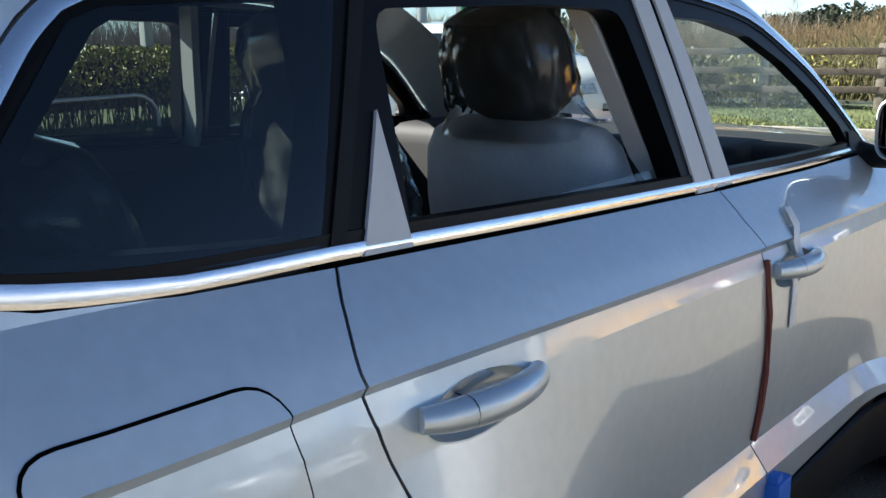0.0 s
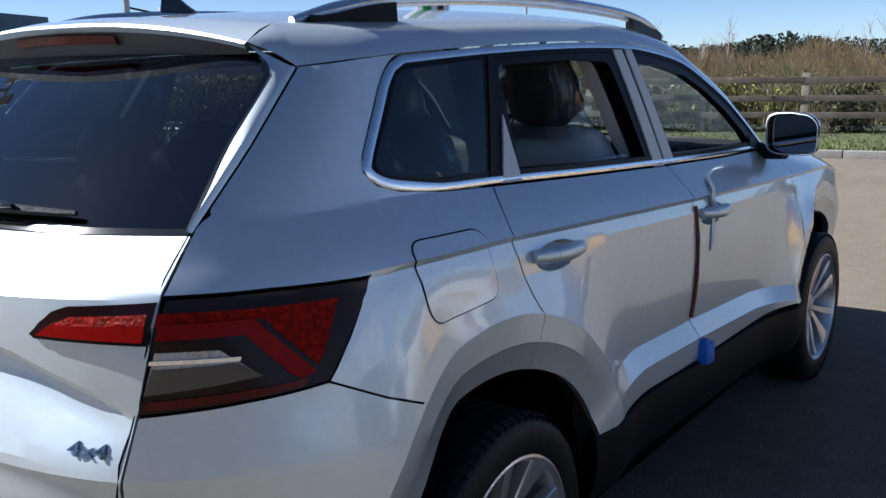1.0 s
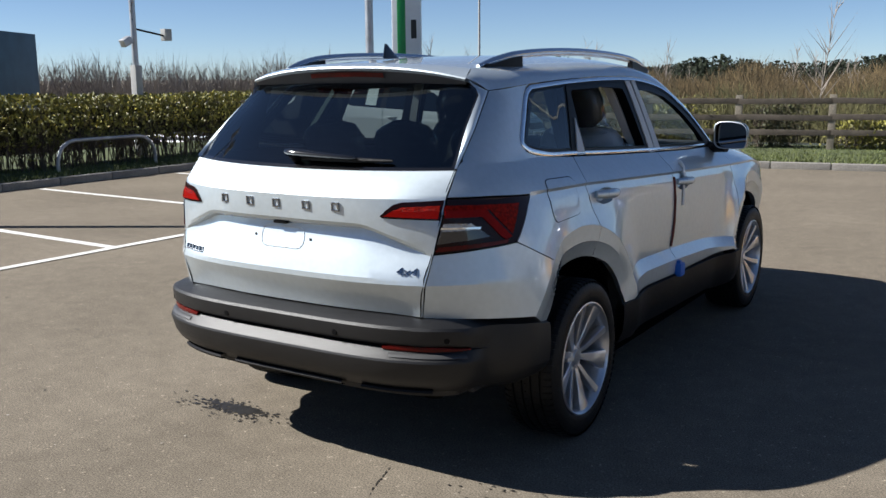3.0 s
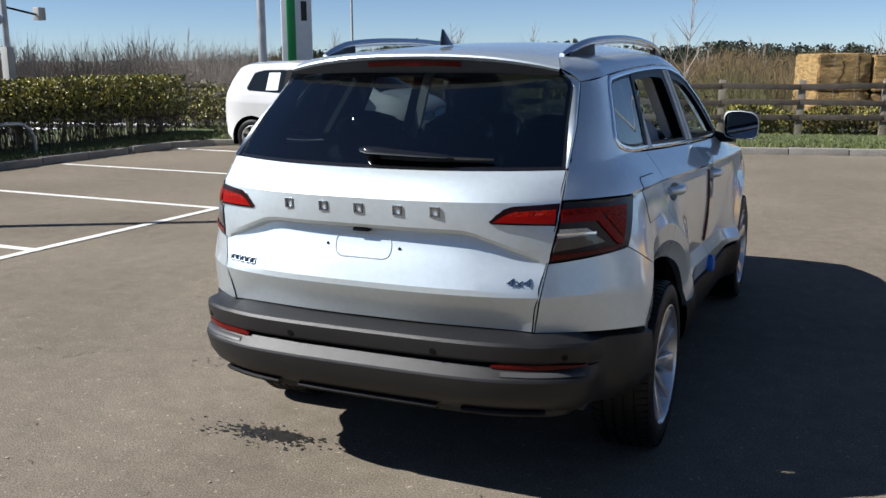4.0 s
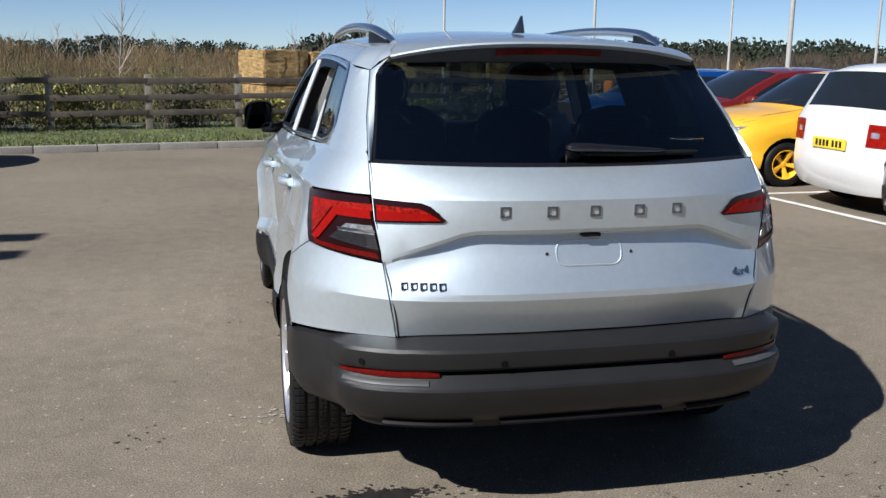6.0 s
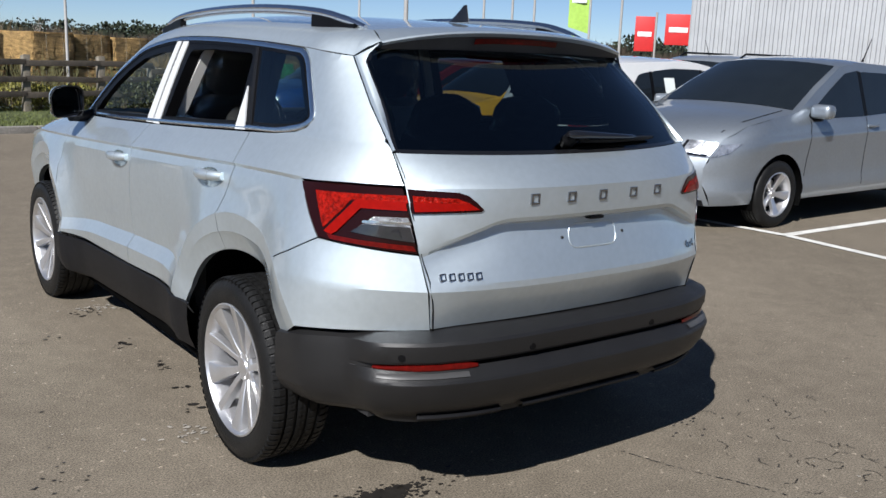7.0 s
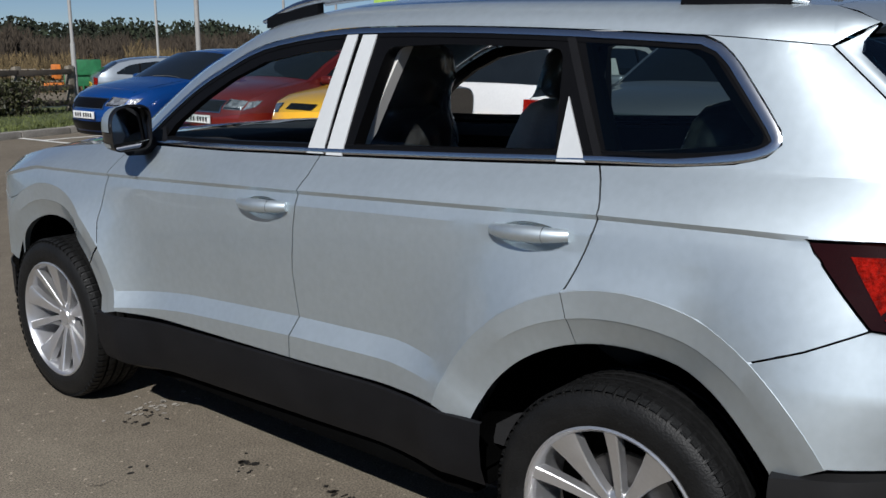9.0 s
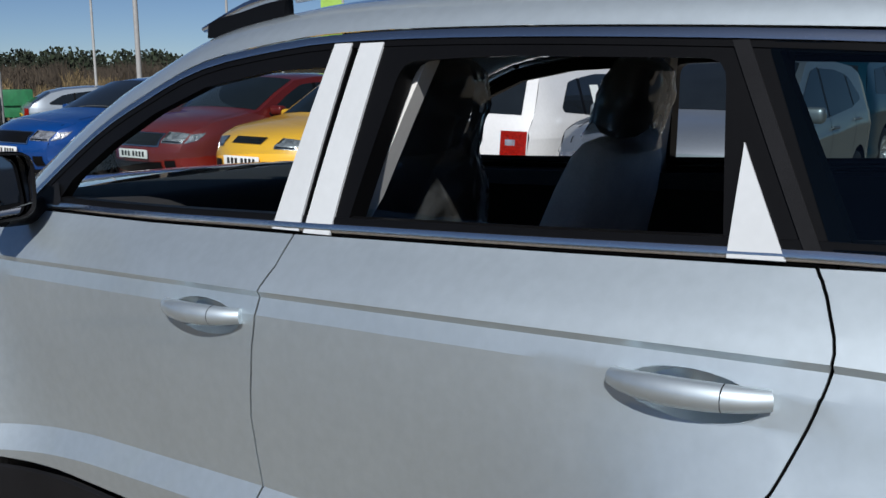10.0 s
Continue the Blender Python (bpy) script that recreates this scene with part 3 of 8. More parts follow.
def build_suv_side(sgn):
    front_arc = arc(HUB_Y, FLARE, 165.2, 139, 8)
    rear_door_arc = arc(-HUB_Y, FLARE, 17.3, 73.4, 14)
    belt_b = [(y, belt_z(y)) for y in (-1.0, -0.8, -0.6, -0.4)]
    belt_f = [(y, belt_z(y)) for y in (0.0, 0.25, 0.5, 0.7)]
    # doors, wings, quarter panel
    rear_door = side_panel("rear_door", SEAM_B[::-1] + belt_b[::-1] + SEAM_C[::-1] + rear_door_arc[::-1][1:], M_SILVER, suv, sgn)
    front_door = side_panel("front_door", SEAM_B + front_arc + [(0.905, 0.80), (0.895, 0.89), (0.87, 1.0), (0.835, 1.06), (0.80, 1.098)] + belt_f[::-1], M_SILVER, suv, sgn)
    quarter = side_panel("quarter_panel", SEAM_C[::-1] + arc(-HUB_Y, FLARE, 73.4, 123, 14)[1:] + [(-1.74, 0.860), (-1.852, 0.917), (-1.783, 0.990), (-1.706, 1.078), (-1.9, 1.089), (-2.063, 1.094)] + GATE_SEAM[5:] + [(-1.5, 1.482), (-1.375, 1.4905)] + DLO_REAR[::-1][1:], M_SILVER, suv, sgn)
    side_panel("bumper_corner", [(-1.852, 0.917), (-1.74, 0.860)] + arc(-HUB_Y, FLARE, 123, 149, 10) + [(-1.90, 0.638), (-2.02, 0.646), (-2.126, 0.653), (-2.142, 0.78), (-2.110, 0.890), (-1.98, 0.905)], M_SILVER, suv, sgn, rows=[0.60, 0.63, 0.66, 0.70, 0.74, 0.765, 0.78, 0.795, 0.83, 0.87, 0.91])
    side_panel("front_wing", [(0.80, 1.098), (0.835, 1.06), (0.87, 1.0), (0.895, 0.89), (0.905, 0.80)] + arc(HUB_Y, FLARE, 139, 60, 18) + [(1.72, 0.80), (1.95, 0.83), (2.08, 0.86)] + [(y, belt_z(y)) for y in (2.05, 1.9, 1.75, 1.6, 1.45, 1.3, 1.15, 1.0, 0.9)], M_SILVER, suv, sgn)
    side_panel("front_bumper_corner", [(2.08, 0.86), (1.95, 0.83), (1.72, 0.80)] + arc(HUB_Y, FLARE, 60, 20, 10) + [(1.95, 0.50), (2.08, 0.50)], M_SILVER, suv, sgn)
    side_panel("front_bumper_skirt", arc(HUB_Y, ARCH, 20, -8, 8) + [(1.9, 0.26), (2.08, 0.26), (2.08, 0.495), (1.95, 0.495), (1.86, 0.50)], M_BLACK, suv, sgn)
    # wheel arch flares, split at the door edge
    for hub, spans in ((-HUB_Y, ((17.3, 73.3), (73.5, 149))), (HUB_Y, ((20, 138.6), (139.4, 165)))):
        for a0, a1 in spans:
            bm = bmesh.new()
            n = max(6, int((a1 - a0) / 4))
            rows = []
            for r, o in ((FLARE + 0.007, -0.004), (FLARE, -0.0005), (FLARE - 0.004, -0.001), (0.518, -0.45), (0.511, -1.0), (ARCH + 0.008, -2.3), (ARCH, -2.7), (ARCH + 0.004, -3.4), (ARCH + 0.01, -7)):
                row = []
                for k in range(n + 1):
                    a = radians(a0 + (a1 - a0) * k / n)
                    y0, z0 = hub + FLARE * math.cos(a), HUB_Z + FLARE * math.sin(a)
                    squash = 1.0 - 0.035 * max(0, math.sin(a)) ** 6 if r < FLARE - 0.005 else 1.0
                    deep = o if o > -0.4 else o * (0.004 + 0.007 * max(0, math.sin(a)) ** 2)
                    row.append((sgn * (side_x(y0, z0) + deep), hub + r * math.cos(a), HUB_Z + r * math.sin(a) * squash))
                rows.append(row)
            loft(bm, rows, flip=sgn > 0)
            part("arch_flare", bm, M_SILVER, suv, smooth=30)
        bm = bmesh.new()
        rows = [[(sgn * x, hub + (ARCH + 0.012) * math.cos(radians(a)), HUB_Z + (ARCH + 0.012) * math.sin(radians(a))) for a in range(-5, 176, 10)] for x in (0.82, 0.56)]
        rows.append([(sgn * 0.56, hub, HUB_Z)] * len(rows[0]))
        loft(bm, rows, flip=sgn > 0)
        part("arch_liner", bm, M_DARK, suv)
    # black sill
    ys = [-0.94 + 0.05 * k for k in range(39)]
    ys = [y for y in ys if y < 0.94]
    prof = ((0.000, 0.0), (0.010, -0.004), (0.012, -0.06), (0.004, -0.13), (-0.02, -0.19), (-0.10, -0.23))
    bm = bmesh.new()
    loft(bm, [[(sgn * (side_x(y, sill_z(y) - 0.002) + o), y, sill_z(y) - 0.003 + d) for o, d in prof] for y in ys], flip=sgn < 0)
    part("sill_cladding", bm, M_BLACK, suv)
    # roof side and A-pillar in one
    bm = bmesh.new()
    rows = cant_rows(sgn)
    loft(bm, rows, flip=sgn < 0)
    loft(bm, [[p - Vector((sgn * 0.018, 0, 0)) for p in (r[0] for r in rows)], [r[0] for r in rows]], flip=sgn < 0)
    part("roof_side", bm, M_SILVER, suv, smooth=50)
    # window surround: bright trim, black frames
    top = [(y, z - 0.003) for y, z in CANT_LOW[2:]]
    low = [(y, belt_z(y) + 0.004) for y in (0.6, 0.4, 0.2, 0.0, -0.2, -0.4, -0.6, -0.8, -1.0, -1.175)]
    outline = [(-1.375, 1.486)] + top[1:] + low + DLO_REAR[:-1]
    dense = [tuple(p)[:2] for p in smooth_line([(*p, 0) for p in outline], 3)]
    bm = bmesh.new()
    rows = []
    inner = [(p[0] + (q[0] - p[0]) * w, p[1] + (q[1] - p[1]) * w) for p, q in zip(inset(dense, 0.0165), inset(dense, 0.0215)) for w in (interp(p[0], [-1.48, -1.36], [1.0, 0.0]),)]
    outer = inset(dense, 0.001)
    mid = inset(dense, 0.008)
    rows = [[Vector((sgn * (side_x(y, z) + o), y, z)) for y, z in line] for line, o in ((outer, -0.012), (outer, 0.003), (mid, 0.0065), (inner, 0.005), (inner, -0.014))]
    loft(bm, rows, closed=True, flip=sgn < 0)
    part("window_trim", bm, M_SATIN, suv, "bright satin window surround")
    bm = bmesh.new()
    loft(bm, [[Vector((sgn * (side_x(y, z) + o), y, z)) for y, z in line] for line, o in ((inner, 0.001), (inset(dense, 0.029), 0.0025), (inset(dense, 0.031), -0.012))], closed=True, flip=sgn < 0)
    part("window_seal", bm, M_TRIM, suv)
    lift = side_lift(sgn)
    f_out = [(-0.225, 1.136), (-0.255, 1.496), (-0.06, 1.483), (0.19, 1.444), (0.36, 1.374), (0.515, 1.29), (0.69, 1.155), (0.74, 1.112), (0.4, 1.118), (0.1, 1.124)]
    f_in = [(-0.15, 1.139), (-0.215, 1.448), (-0.03, 1.439), (0.165, 1.405), (0.32, 1.345), (0.455, 1.270), (0.58, 1.182), (0.625, 1.122), (0.4, 1.123), (0.1, 1.130)]
    part("front_door_frame", ring_mesh(f_out, f_in, lift, side_warp, 110, 0.03, flip=sgn < 0), M_TRIM, front_door)
    r_out = [(-0.235, 1.140), (-0.275, 1.498), (-0.61, 1.499), (-1.00, 1.489), (-1.165, 1.189), (-0.72, 1.163)]
    r_in = soften([(-0.335, 1.147), (-0.385, 1.458), (-0.61, 1.466), (-1.000, 1.458), (-1.045, 1.188), (-0.72, 1.165)], 0.03, 3, keep=(0, 2, 4, 5))
    part("rear_door_frame", ring_mesh(r_out, r_in, lift, side_warp, 110, 0.05, flip=sgn < 0), M_TRIM, rear_door)
    q_out = [(-1.003, 1.488), (-1.36, 1.473), (-1.41, 1.452), (-1.582, 1.272), (-1.570, 1.243), (-1.50, 1.226), (-1.36, 1.207), (-1.170, 1.190)]
    q_in = [(-1.075, 1.468), (-1.34, 1.455), (-1.385, 1.436), (-1.545, 1.272), (-1.535, 1.255), (-1.48, 1.245), (-1.34, 1.228), (-1.215, 1.215)]
    part("quarter_frame", ring_mesh(q_out, q_in, lift, side_warp, 110, 0.03, flip=sgn < 0), M_TRIM, quarter)
    side_panel("quarter_glass", soften([(-1.055, 1.484), (-1.345, 1.474), (-1.402, 1.452), (-1.569, 1.272), (-1.556, 1.245), (-1.49, 1.230), (-1.195, 1.194)], 0.02, 3), M_TINT, quarter, sgn, gap=0, proud=0.0015, lip=0)
    for y0, y1, y2, y3 in ((-0.205, -0.252, -0.222, -0.148), (-0.272, -0.332, -0.303, -0.234)):
        side_panel("pillar_film", [(y0, 1.494), (y1, 1.495), (y2, 1.1365), (y3, 1.1345)], M_FILM, front_door if y0 > -0.25 else rear_door, sgn, gap=0.001, proud=0.005, lip=0.006, label="white protective film on the pillar")
    side_panel("pillar_film", [(-1.050, 1.342), (-1.136, 1.183), (-1.052, 1.179)], M_FILM, rear_door, sgn, gap=0.001, proud=0.006, lip=0.006, label="white protective film on the corner trim")
    side_panel("window_seal", [(-1.002, 1.486), (-1.030, 1.486), (-1.185, 1.192), (-1.160, 1.190)], M_BLACK, rear_door, sgn, gap=0.001, proud=0.004, lip=0.008)
    bm = bmesh.new()
    tube(bm, [(sgn * (side_x(y, belt_z(y) + 0.001) - 0.009), y, belt_z(y) + 0.001) for y in np.arange(-1.2, 0.78, 0.06)], 0.0075, 6)
    part("belt_seal", bm, M_DARK, suv)
    # lowered glass just above the belt
    side_panel("lowered_glass", [(-0.33, 1.14), (-1.02, 1.172), (-1.02, 1.186), (-0.36, 1.186), (-0.34, 1.17)], M_CLEAR, rear_door, sgn, gap=0, proud=-0.03, lip=0)
    # dark seals inside the panel gaps
    for line in (SEAM_B, SEAM_C, [(0.905, 0.70), (0.905, 0.80), (0.895, 0.89), (0.87, 1.0), (0.835, 1.06), (0.80, 1.098)], [(-1.64, 0.818), (-1.74, 0.860), (-1.852, 0.917)], [(y, z) for y, z in GATE_SEAM if z < 1.2]):
        bm = bmesh.new()
        tube(bm, [(sgn * (side_x(y, z) - 0.0055), y, z) for y, z in [tuple(p)[:2] for p in smooth_line([(*q, 0) for q in line], 4)]], 0.0024, 6, caps=False)
        part("gap_seal", bm, M_DARK, suv)
    bm = bmesh.new()
    tube(bm, [(sgn * (interp(z, SEAM_Z, SEAM_X) - 0.0045), interp(z, SEAM_Z, SEAM_Y) + 0.0045, z) for z in np.linspace(1.185, 1.462, 16)], 0.0045, 6, caps=False)
    part("gap_seal", bm, M_DARK, suv)
    # handles
    for door, yc, zc in ((rear_door, -1.045, 1.004), (front_door, -0.045, 0.964)):
        cup = [(yc + 0.102 * math.cos(t), zc - 0.002 + 0.036 * math.sin(t)) for t in (2 * math.pi * k / 24 for k in range(24))]
        bm = bmesh.new()
        rings = []
        for k, d in ((1.0, 0.0012), (0.93, -0.008), (0.7, -0.026), (0.02, -0.032)):
            rings.append([Vector((sgn * (side_x(y, z) + d), yc + (y - yc) * k, zc + (z - zc) * k)) for y, z in cup])
        loft(bm, rings, closed=True, flip=sgn < 0)
        part("handle_cup", bm, M_SILVER, door)
        # opening in the door skin behind the handle
        bm = bmesh.new()
        bm.from_mesh(door.data)
        hole = [Vector((0, yc + (y - yc) * 0.97, zc + (z - zc) * 0.97)) for y, z in cup]
        for p, q in zip(hole, hole[1:] + hole[:1]):
            near = [f for f in bm.faces if abs(f.calc_center_median().y - yc) < 0.15 and abs(f.calc_center_median().z - zc) < 0.06]
            bmesh.ops.bisect_plane(bm, geom=near + list({e for f in near for e in f.edges}) + list({v for f in near for v in f.verts}), dist=1e-6, plane_co=p, plane_no=Vector((0, (q - p).z, -(q - p).y)))
        gone = [f for f in bm.faces if ((f.calc_center_median().y - yc) / 0.099) ** 2 + ((f.calc_center_median().z - zc + 0.002) / 0.035) ** 2 < 0.97]
        bmesh.ops.delete(bm, geom=gone, context="FACES")
        bm.to_mesh(door.data)
        bm.free()
        bm = bmesh.new()
        pts, rad = [], []
        for k in range(13):
            t = k / 12
            y = yc + 0.112 - 0.224 * t
            z = zc + 0.004 + 0.010 * t
            pts.append((sgn * (side_x(y, z) + 0.006 + 0.026 * math.sin(math.pi * t) ** 0.7), y, z))
            rad.append(0.0205 * (0.50 + 0.50 * math.sin(math.pi * min(1, max(0, 0.08 + 0.84 * t))) ** 0.6))
        tube(bm, pts, rad, 12, flat=1.05)
        handle = part("door_handle", bm, M_SILVER, door)
        bm = bmesh.new()
        tube(bm, [(pts[9][0], pts[9][1], pts[9][2]), (pts[9][0], pts[9][1] - 0.002, pts[9][2])], rad[9] * 1.015, 12, flat=1.05, caps=False)
        part("handle_joint", bm, M_TRIM, handle)
    # mirror
    mirror = new("door_mirror")
    mirror.parent = suv
    bm = bmesh.new()
    cx, cy, cz = (0.926, 0.655, 1.165) if sgn > 0 else (0.915, 0.655, 1.165)
    half_w = 0.096 if sgn > 0 else 0.080
    rows = []
    for k in range(9):
        t = k / 8
        y = cy - 0.055 + 0.115 * t
        s = (1 - 0.45 * t ** 3)
        row = []
        for j in range(28):
            a = 2 * math.pi * j / 28
            c, si = math.cos(a), math.sin(a)
            px = abs(c) ** 0.40 * math.copysign(1, c) * (half_w + 0.006 * si) * s
            pz = abs(si) ** 0.42 * math.copysign(1, si) * (0.080 - 0.014 * c if si > 0 else 0.070 + 0.006 * c) * s
            row.append((sgn * (cx + px), y, cz + pz + 0.02 * (0.5 - abs(c)) * (si > 0)))
        rows.append(row)
    rows.append([(sgn * cx, cy + 0.066, cz)] * 28)
    loft(bm, rows, closed=True, flip=sgn < 0)
    part("mirror_housing", bm, M_GLOSSBLACK, mirror)
    bm = bmesh.new()
    loft(bm, [[(p[0], p[1], p[2]) for p in rows[0]], [(sgn * cx + (p[0] - sgn * cx) * 0.965, p[1] - 0.002, cz + (p[2] - cz) * 0.955) for p in rows[0]], [(sgn * cx + (p[0] - sgn * cx) * 0.945, p[1] + 0.010, cz + (p[2] - cz) * 0.93) for p in rows[0]]], closed=True, flip=sgn > 0)
    part("mirror_rim", bm, M_SILVER if sgn > 0 else M_BLACK, mirror)
    bm = bmesh.new()
    face = [bm.verts.new((sgn * cx + (p[0] - sgn * cx) * 0.95, p[1] + 0.016 - 0.16 * (abs(p[0]) - cx) + (0 if sgn > 0 else 0.10 * (p[2] - cz)), cz + (p[2] - cz) * 0.935)) for p in rows[0]]
    bm.faces.new(face)
    part("mirror_glass", bm, M_MIRROR, mirror, smooth=0)
    bm = bmesh.new()
    cap = [[(sgn * (cx + (abs(p[0]) - cx) * 1.025), p[1], cz + (p[2] - cz) * 1.03) for j, p in enumerate(r) if j <= 15 or j >= 26] for r in [[tuple(q) for q in row] for row in rows[1:9]]]
    loft(bm, cap, flip=sgn < 0)
    part("mirror_cap", bm, M_SILVER, mirror, "silver mirror cap")
    bm = bmesh.new()
    tube(bm, [(sgn * 0.885, 0.675, 1.10), (sgn * 0.83, 0.69, 1.092), (sgn * 0.765, 0.70, 1.10)], [0.03, 0.026, 0.034], 10)
    part("mirror_arm", bm, M_BLACK, mirror)
    bm = bmesh.new()
    loft(bm, [xz(sgn, [(0.60, 1.125), (0.63, 1.17), (0.68, 1.156)], 0.006), xz(sgn, [(0.62, 1.112), (0.72, 1.108), (0.76, 1.106)], 0.006)], flip=sgn < 0)
    part("mirror_sail", bm, M_BLACK, mirror)
    # roof rail
    rail = new("roof_rail")
    rail.parent = suv
    bm = bmesh.new()
    pts = smooth_line([(sgn * 0.502, 0.36, 1.540), (sgn * 0.512, 0.16, 1.592), (sgn * 0.530, -0.10, 1.618), (sgn * 0.545, -0.55, 1.634), (sgn * 0.548, -0.95, 1.632), (sgn * 0.540, -1.28, 1.615), (sgn * 0.522, -1.45, 1.588), (sgn * 0.507, -1.565, 1.562)], 5)
    tube(bm, pts, [0.010 + 0.009 * min(1, k / 5, (len(pts) - 1 - k) / 5) for k in range(len(pts))], 10, flat=0.75)
    part("rail_bar", bm, M_SATIN, rail, "satin silver rail")
    for ya, yb in ((0.33, 0.05), (-1.53, -1.27)):
        bm = bmesh.new()
        rows = []
        for t in (0, 0.25, 0.5, 0.75, 1.0):
            y = ya + (yb - ya) * t
            near = min(pts, key=lambda p: abs(p.y - y))
            zl = interp(y, [p[1] for p in CANT_UP[:8]], [p[2] for p in CANT_UP[:8]]) - 0.012
            rows.append([(near.x - 0.013, y, near.z), (near.x + 0.013, y, near.z), (near.x + 0.016, y, zl), (near.x - 0.016, y, zl)])
        loft(bm, rows, closed=True)
        bm.faces.new([bm.verts.new(p) for p in rows[-1]])
        part("rail_foot", bm, M_TRIM, rail, smooth=25)
    bm = bmesh.new()
    mid_pts = [p + Vector((0, 0, -0.017)) for p in pts if -1.28 < p.y < 0.06]
    tube(bm, mid_pts, 0.006, 6)
    part("rail_lower_edge", bm, M_SATIN, rail)
    # inner door cards
    bm = bmesh.new()
    loft(bm, [[(sgn * (side_x(y, z) - 0.06), y, z) for z in [lo + (belt_z(y) - 0.01 - lo) * k / 4 for lo in (0.84 if abs(y) > 0.86 else 0.3,) for k in range(5)]] for y in (-1.9, -1.6, -1.2, -0.90, -0.84, -0.4, 0.0, 0.4, 0.84, 0.90, 1.0)], flip=sgn > 0)
    loft(bm, [[(sgn * (side_x(y, belt_z(y)) - 0.004), y, belt_z(y) - 0.006), (sgn * (side_x(y, belt_z(y)) - 0.075), y, belt_z(y) - 0.012), (sgn * (side_x(y, belt_z(y)) - 0.09), y, belt_z(y) - 0.06)] for y in (-1.9, -1.6, -1.2, -0.8, -0.4, 0.0, 0.4, 0.7)])
    part("door_card", bm, M_INTERIOR, suv)
    # pillar linings
    for y0, y1, w, m in ((-0.30, -0.40, 0.028, M_HEADLINER), (-1.10, -1.04, 0.05, M_INTERIOR)):
        bm = bmesh.new()
        rows = [[(sgn * (side_x(y0, z) - 0.055), (y0 if i else y0) + (y1 - y0) * (z - 1.12) / 0.4 - w * s, z) for s in (-0.5, 0.5)] + [(sgn * (side_x(y0, z) - 0.10), y0 + (y1 - y0) * (z - 1.12) / 0.4 + w * s, z) for s in (0.4, -0.4)][::-1] for i, z in enumerate((1.08, 1.2, 1.35, 1.50))]
        loft(bm, rows, closed=True)
        part("pillar_lining", bm, m, suv)
    # D-pillar lining
    bm = bmesh.new()
    loft(bm, [[(sgn * (side_x(y, z) - 0.03), y, z) for y in (-1.56, -1.62, interp(z, SEAM_Z, SEAM_Y) + 0.03)] for z in (1.10, 1.2, 1.3, 1.4, 1.48)])
    part("rear_pillar_lining", bm, M_INTERIOR, suv)
    # tail lamp on the wing
    lamp = side_panel("tail_lamp", [(-1.709, 1.076), (-1.9, 1.087), (-2.06, 1.090), (-2.085, 1.03), (-2.109, 0.893), (-1.98, 0.907), (-1.853, 0.919), (-1.786, 0.990)], M_LAMPDARK, suv, sgn, gap=0.002, proud=0.003, lip=0.016, label="smoked red tail lamp")
    side_panel("lamp_field", [(-1.795, 1.056), (-2.074, 1.068), (-2.082, 1.046), (-1.94, 1.044), (-1.866, 0.950)], M_LAMPRED, lamp, sgn, gap=0, proud=0.0055, lip=0.002, label="bright red reflector")
    side_panel("light_bar", [(-1.955, 1.047), (-2.078, 1.050), (-2.086, 1.024), (-1.972, 1.022), (-1.915, 0.944), (-1.900, 0.934), (-1.874, 0.942)], M_LAMPBAR, lamp, sgn, gap=0, proud=0.009, lip=0.004, label="bright red light bar", step=0.02)
    side_panel("clear_lens", [(-2.008, 1.000), (-2.086, 1.003), (-2.102, 0.930), (-1.958, 0.950)], M_LENSBRIGHT, lamp, sgn, gap=0, proud=0.0055, lip=0.002, label="clear lamp lens")
    # dark grey panel paints a shadow over the lower lens
    side_panel("lens_shadow", [(-1.987, 0.976), (-2.092, 0.974), (-2.103, 0.929), (-1.956, 0.949)], M_LAMPGREY, lamp, sgn, gap=0, proud=0.0075, lip=0.002)
    side_panel("light_guide", [(-1.982, 0.986), (-2.094, 0.990), (-2.096, 0.983), (-1.984, 0.979)], M_REFLECTOR, lamp, sgn, gap=0, proud=0.0095, lip=0.002)
    side_panel("lower_bar", [(-1.885, 0.934), (-2.100, 0.918), (-2.106, 0.902), (-1.90, 0.920)], M_BRAKE, lamp, sgn, gap=0, proud=0.007, lip=0.002)


M_MIRROR = mat("mirror", (0.26, 0.27, 0.29), 0.03, 1.0, vary=0)
M_LENSBRIGHT = mat("lamp_bright_reflector", (0.34, 0.35, 0.36), 0.22, 0.7, vary=0.3, scale=30, coat=1.0, bump=0.5, bump_scale=90)
M_LAMPGREY = mat("lamp_grey", (0.022, 0.022, 0.025), 0.15, 0.2, vary=0.2, scale=40, coat=1.0)
for sgn in (-1, 1):
    build_suv_side(sgn)

# fuel flap on the right
flap = soften([(-1.588, 1.122), (-1.330, 1.114), (-1.306, 0.957), (-1.558, 0.944)], 0.045, 6)
side_panel("fuel_flap_seam", flap, M_DARK, suv, 1, gap=-0.0004, proud=0.0012, lip=0.001, step=0.012)
side_panel("fuel_flap", flap, M_SILVER, suv, 1, gap=0.0024, proud=0.0024, lip=0.0008, step=0.012)

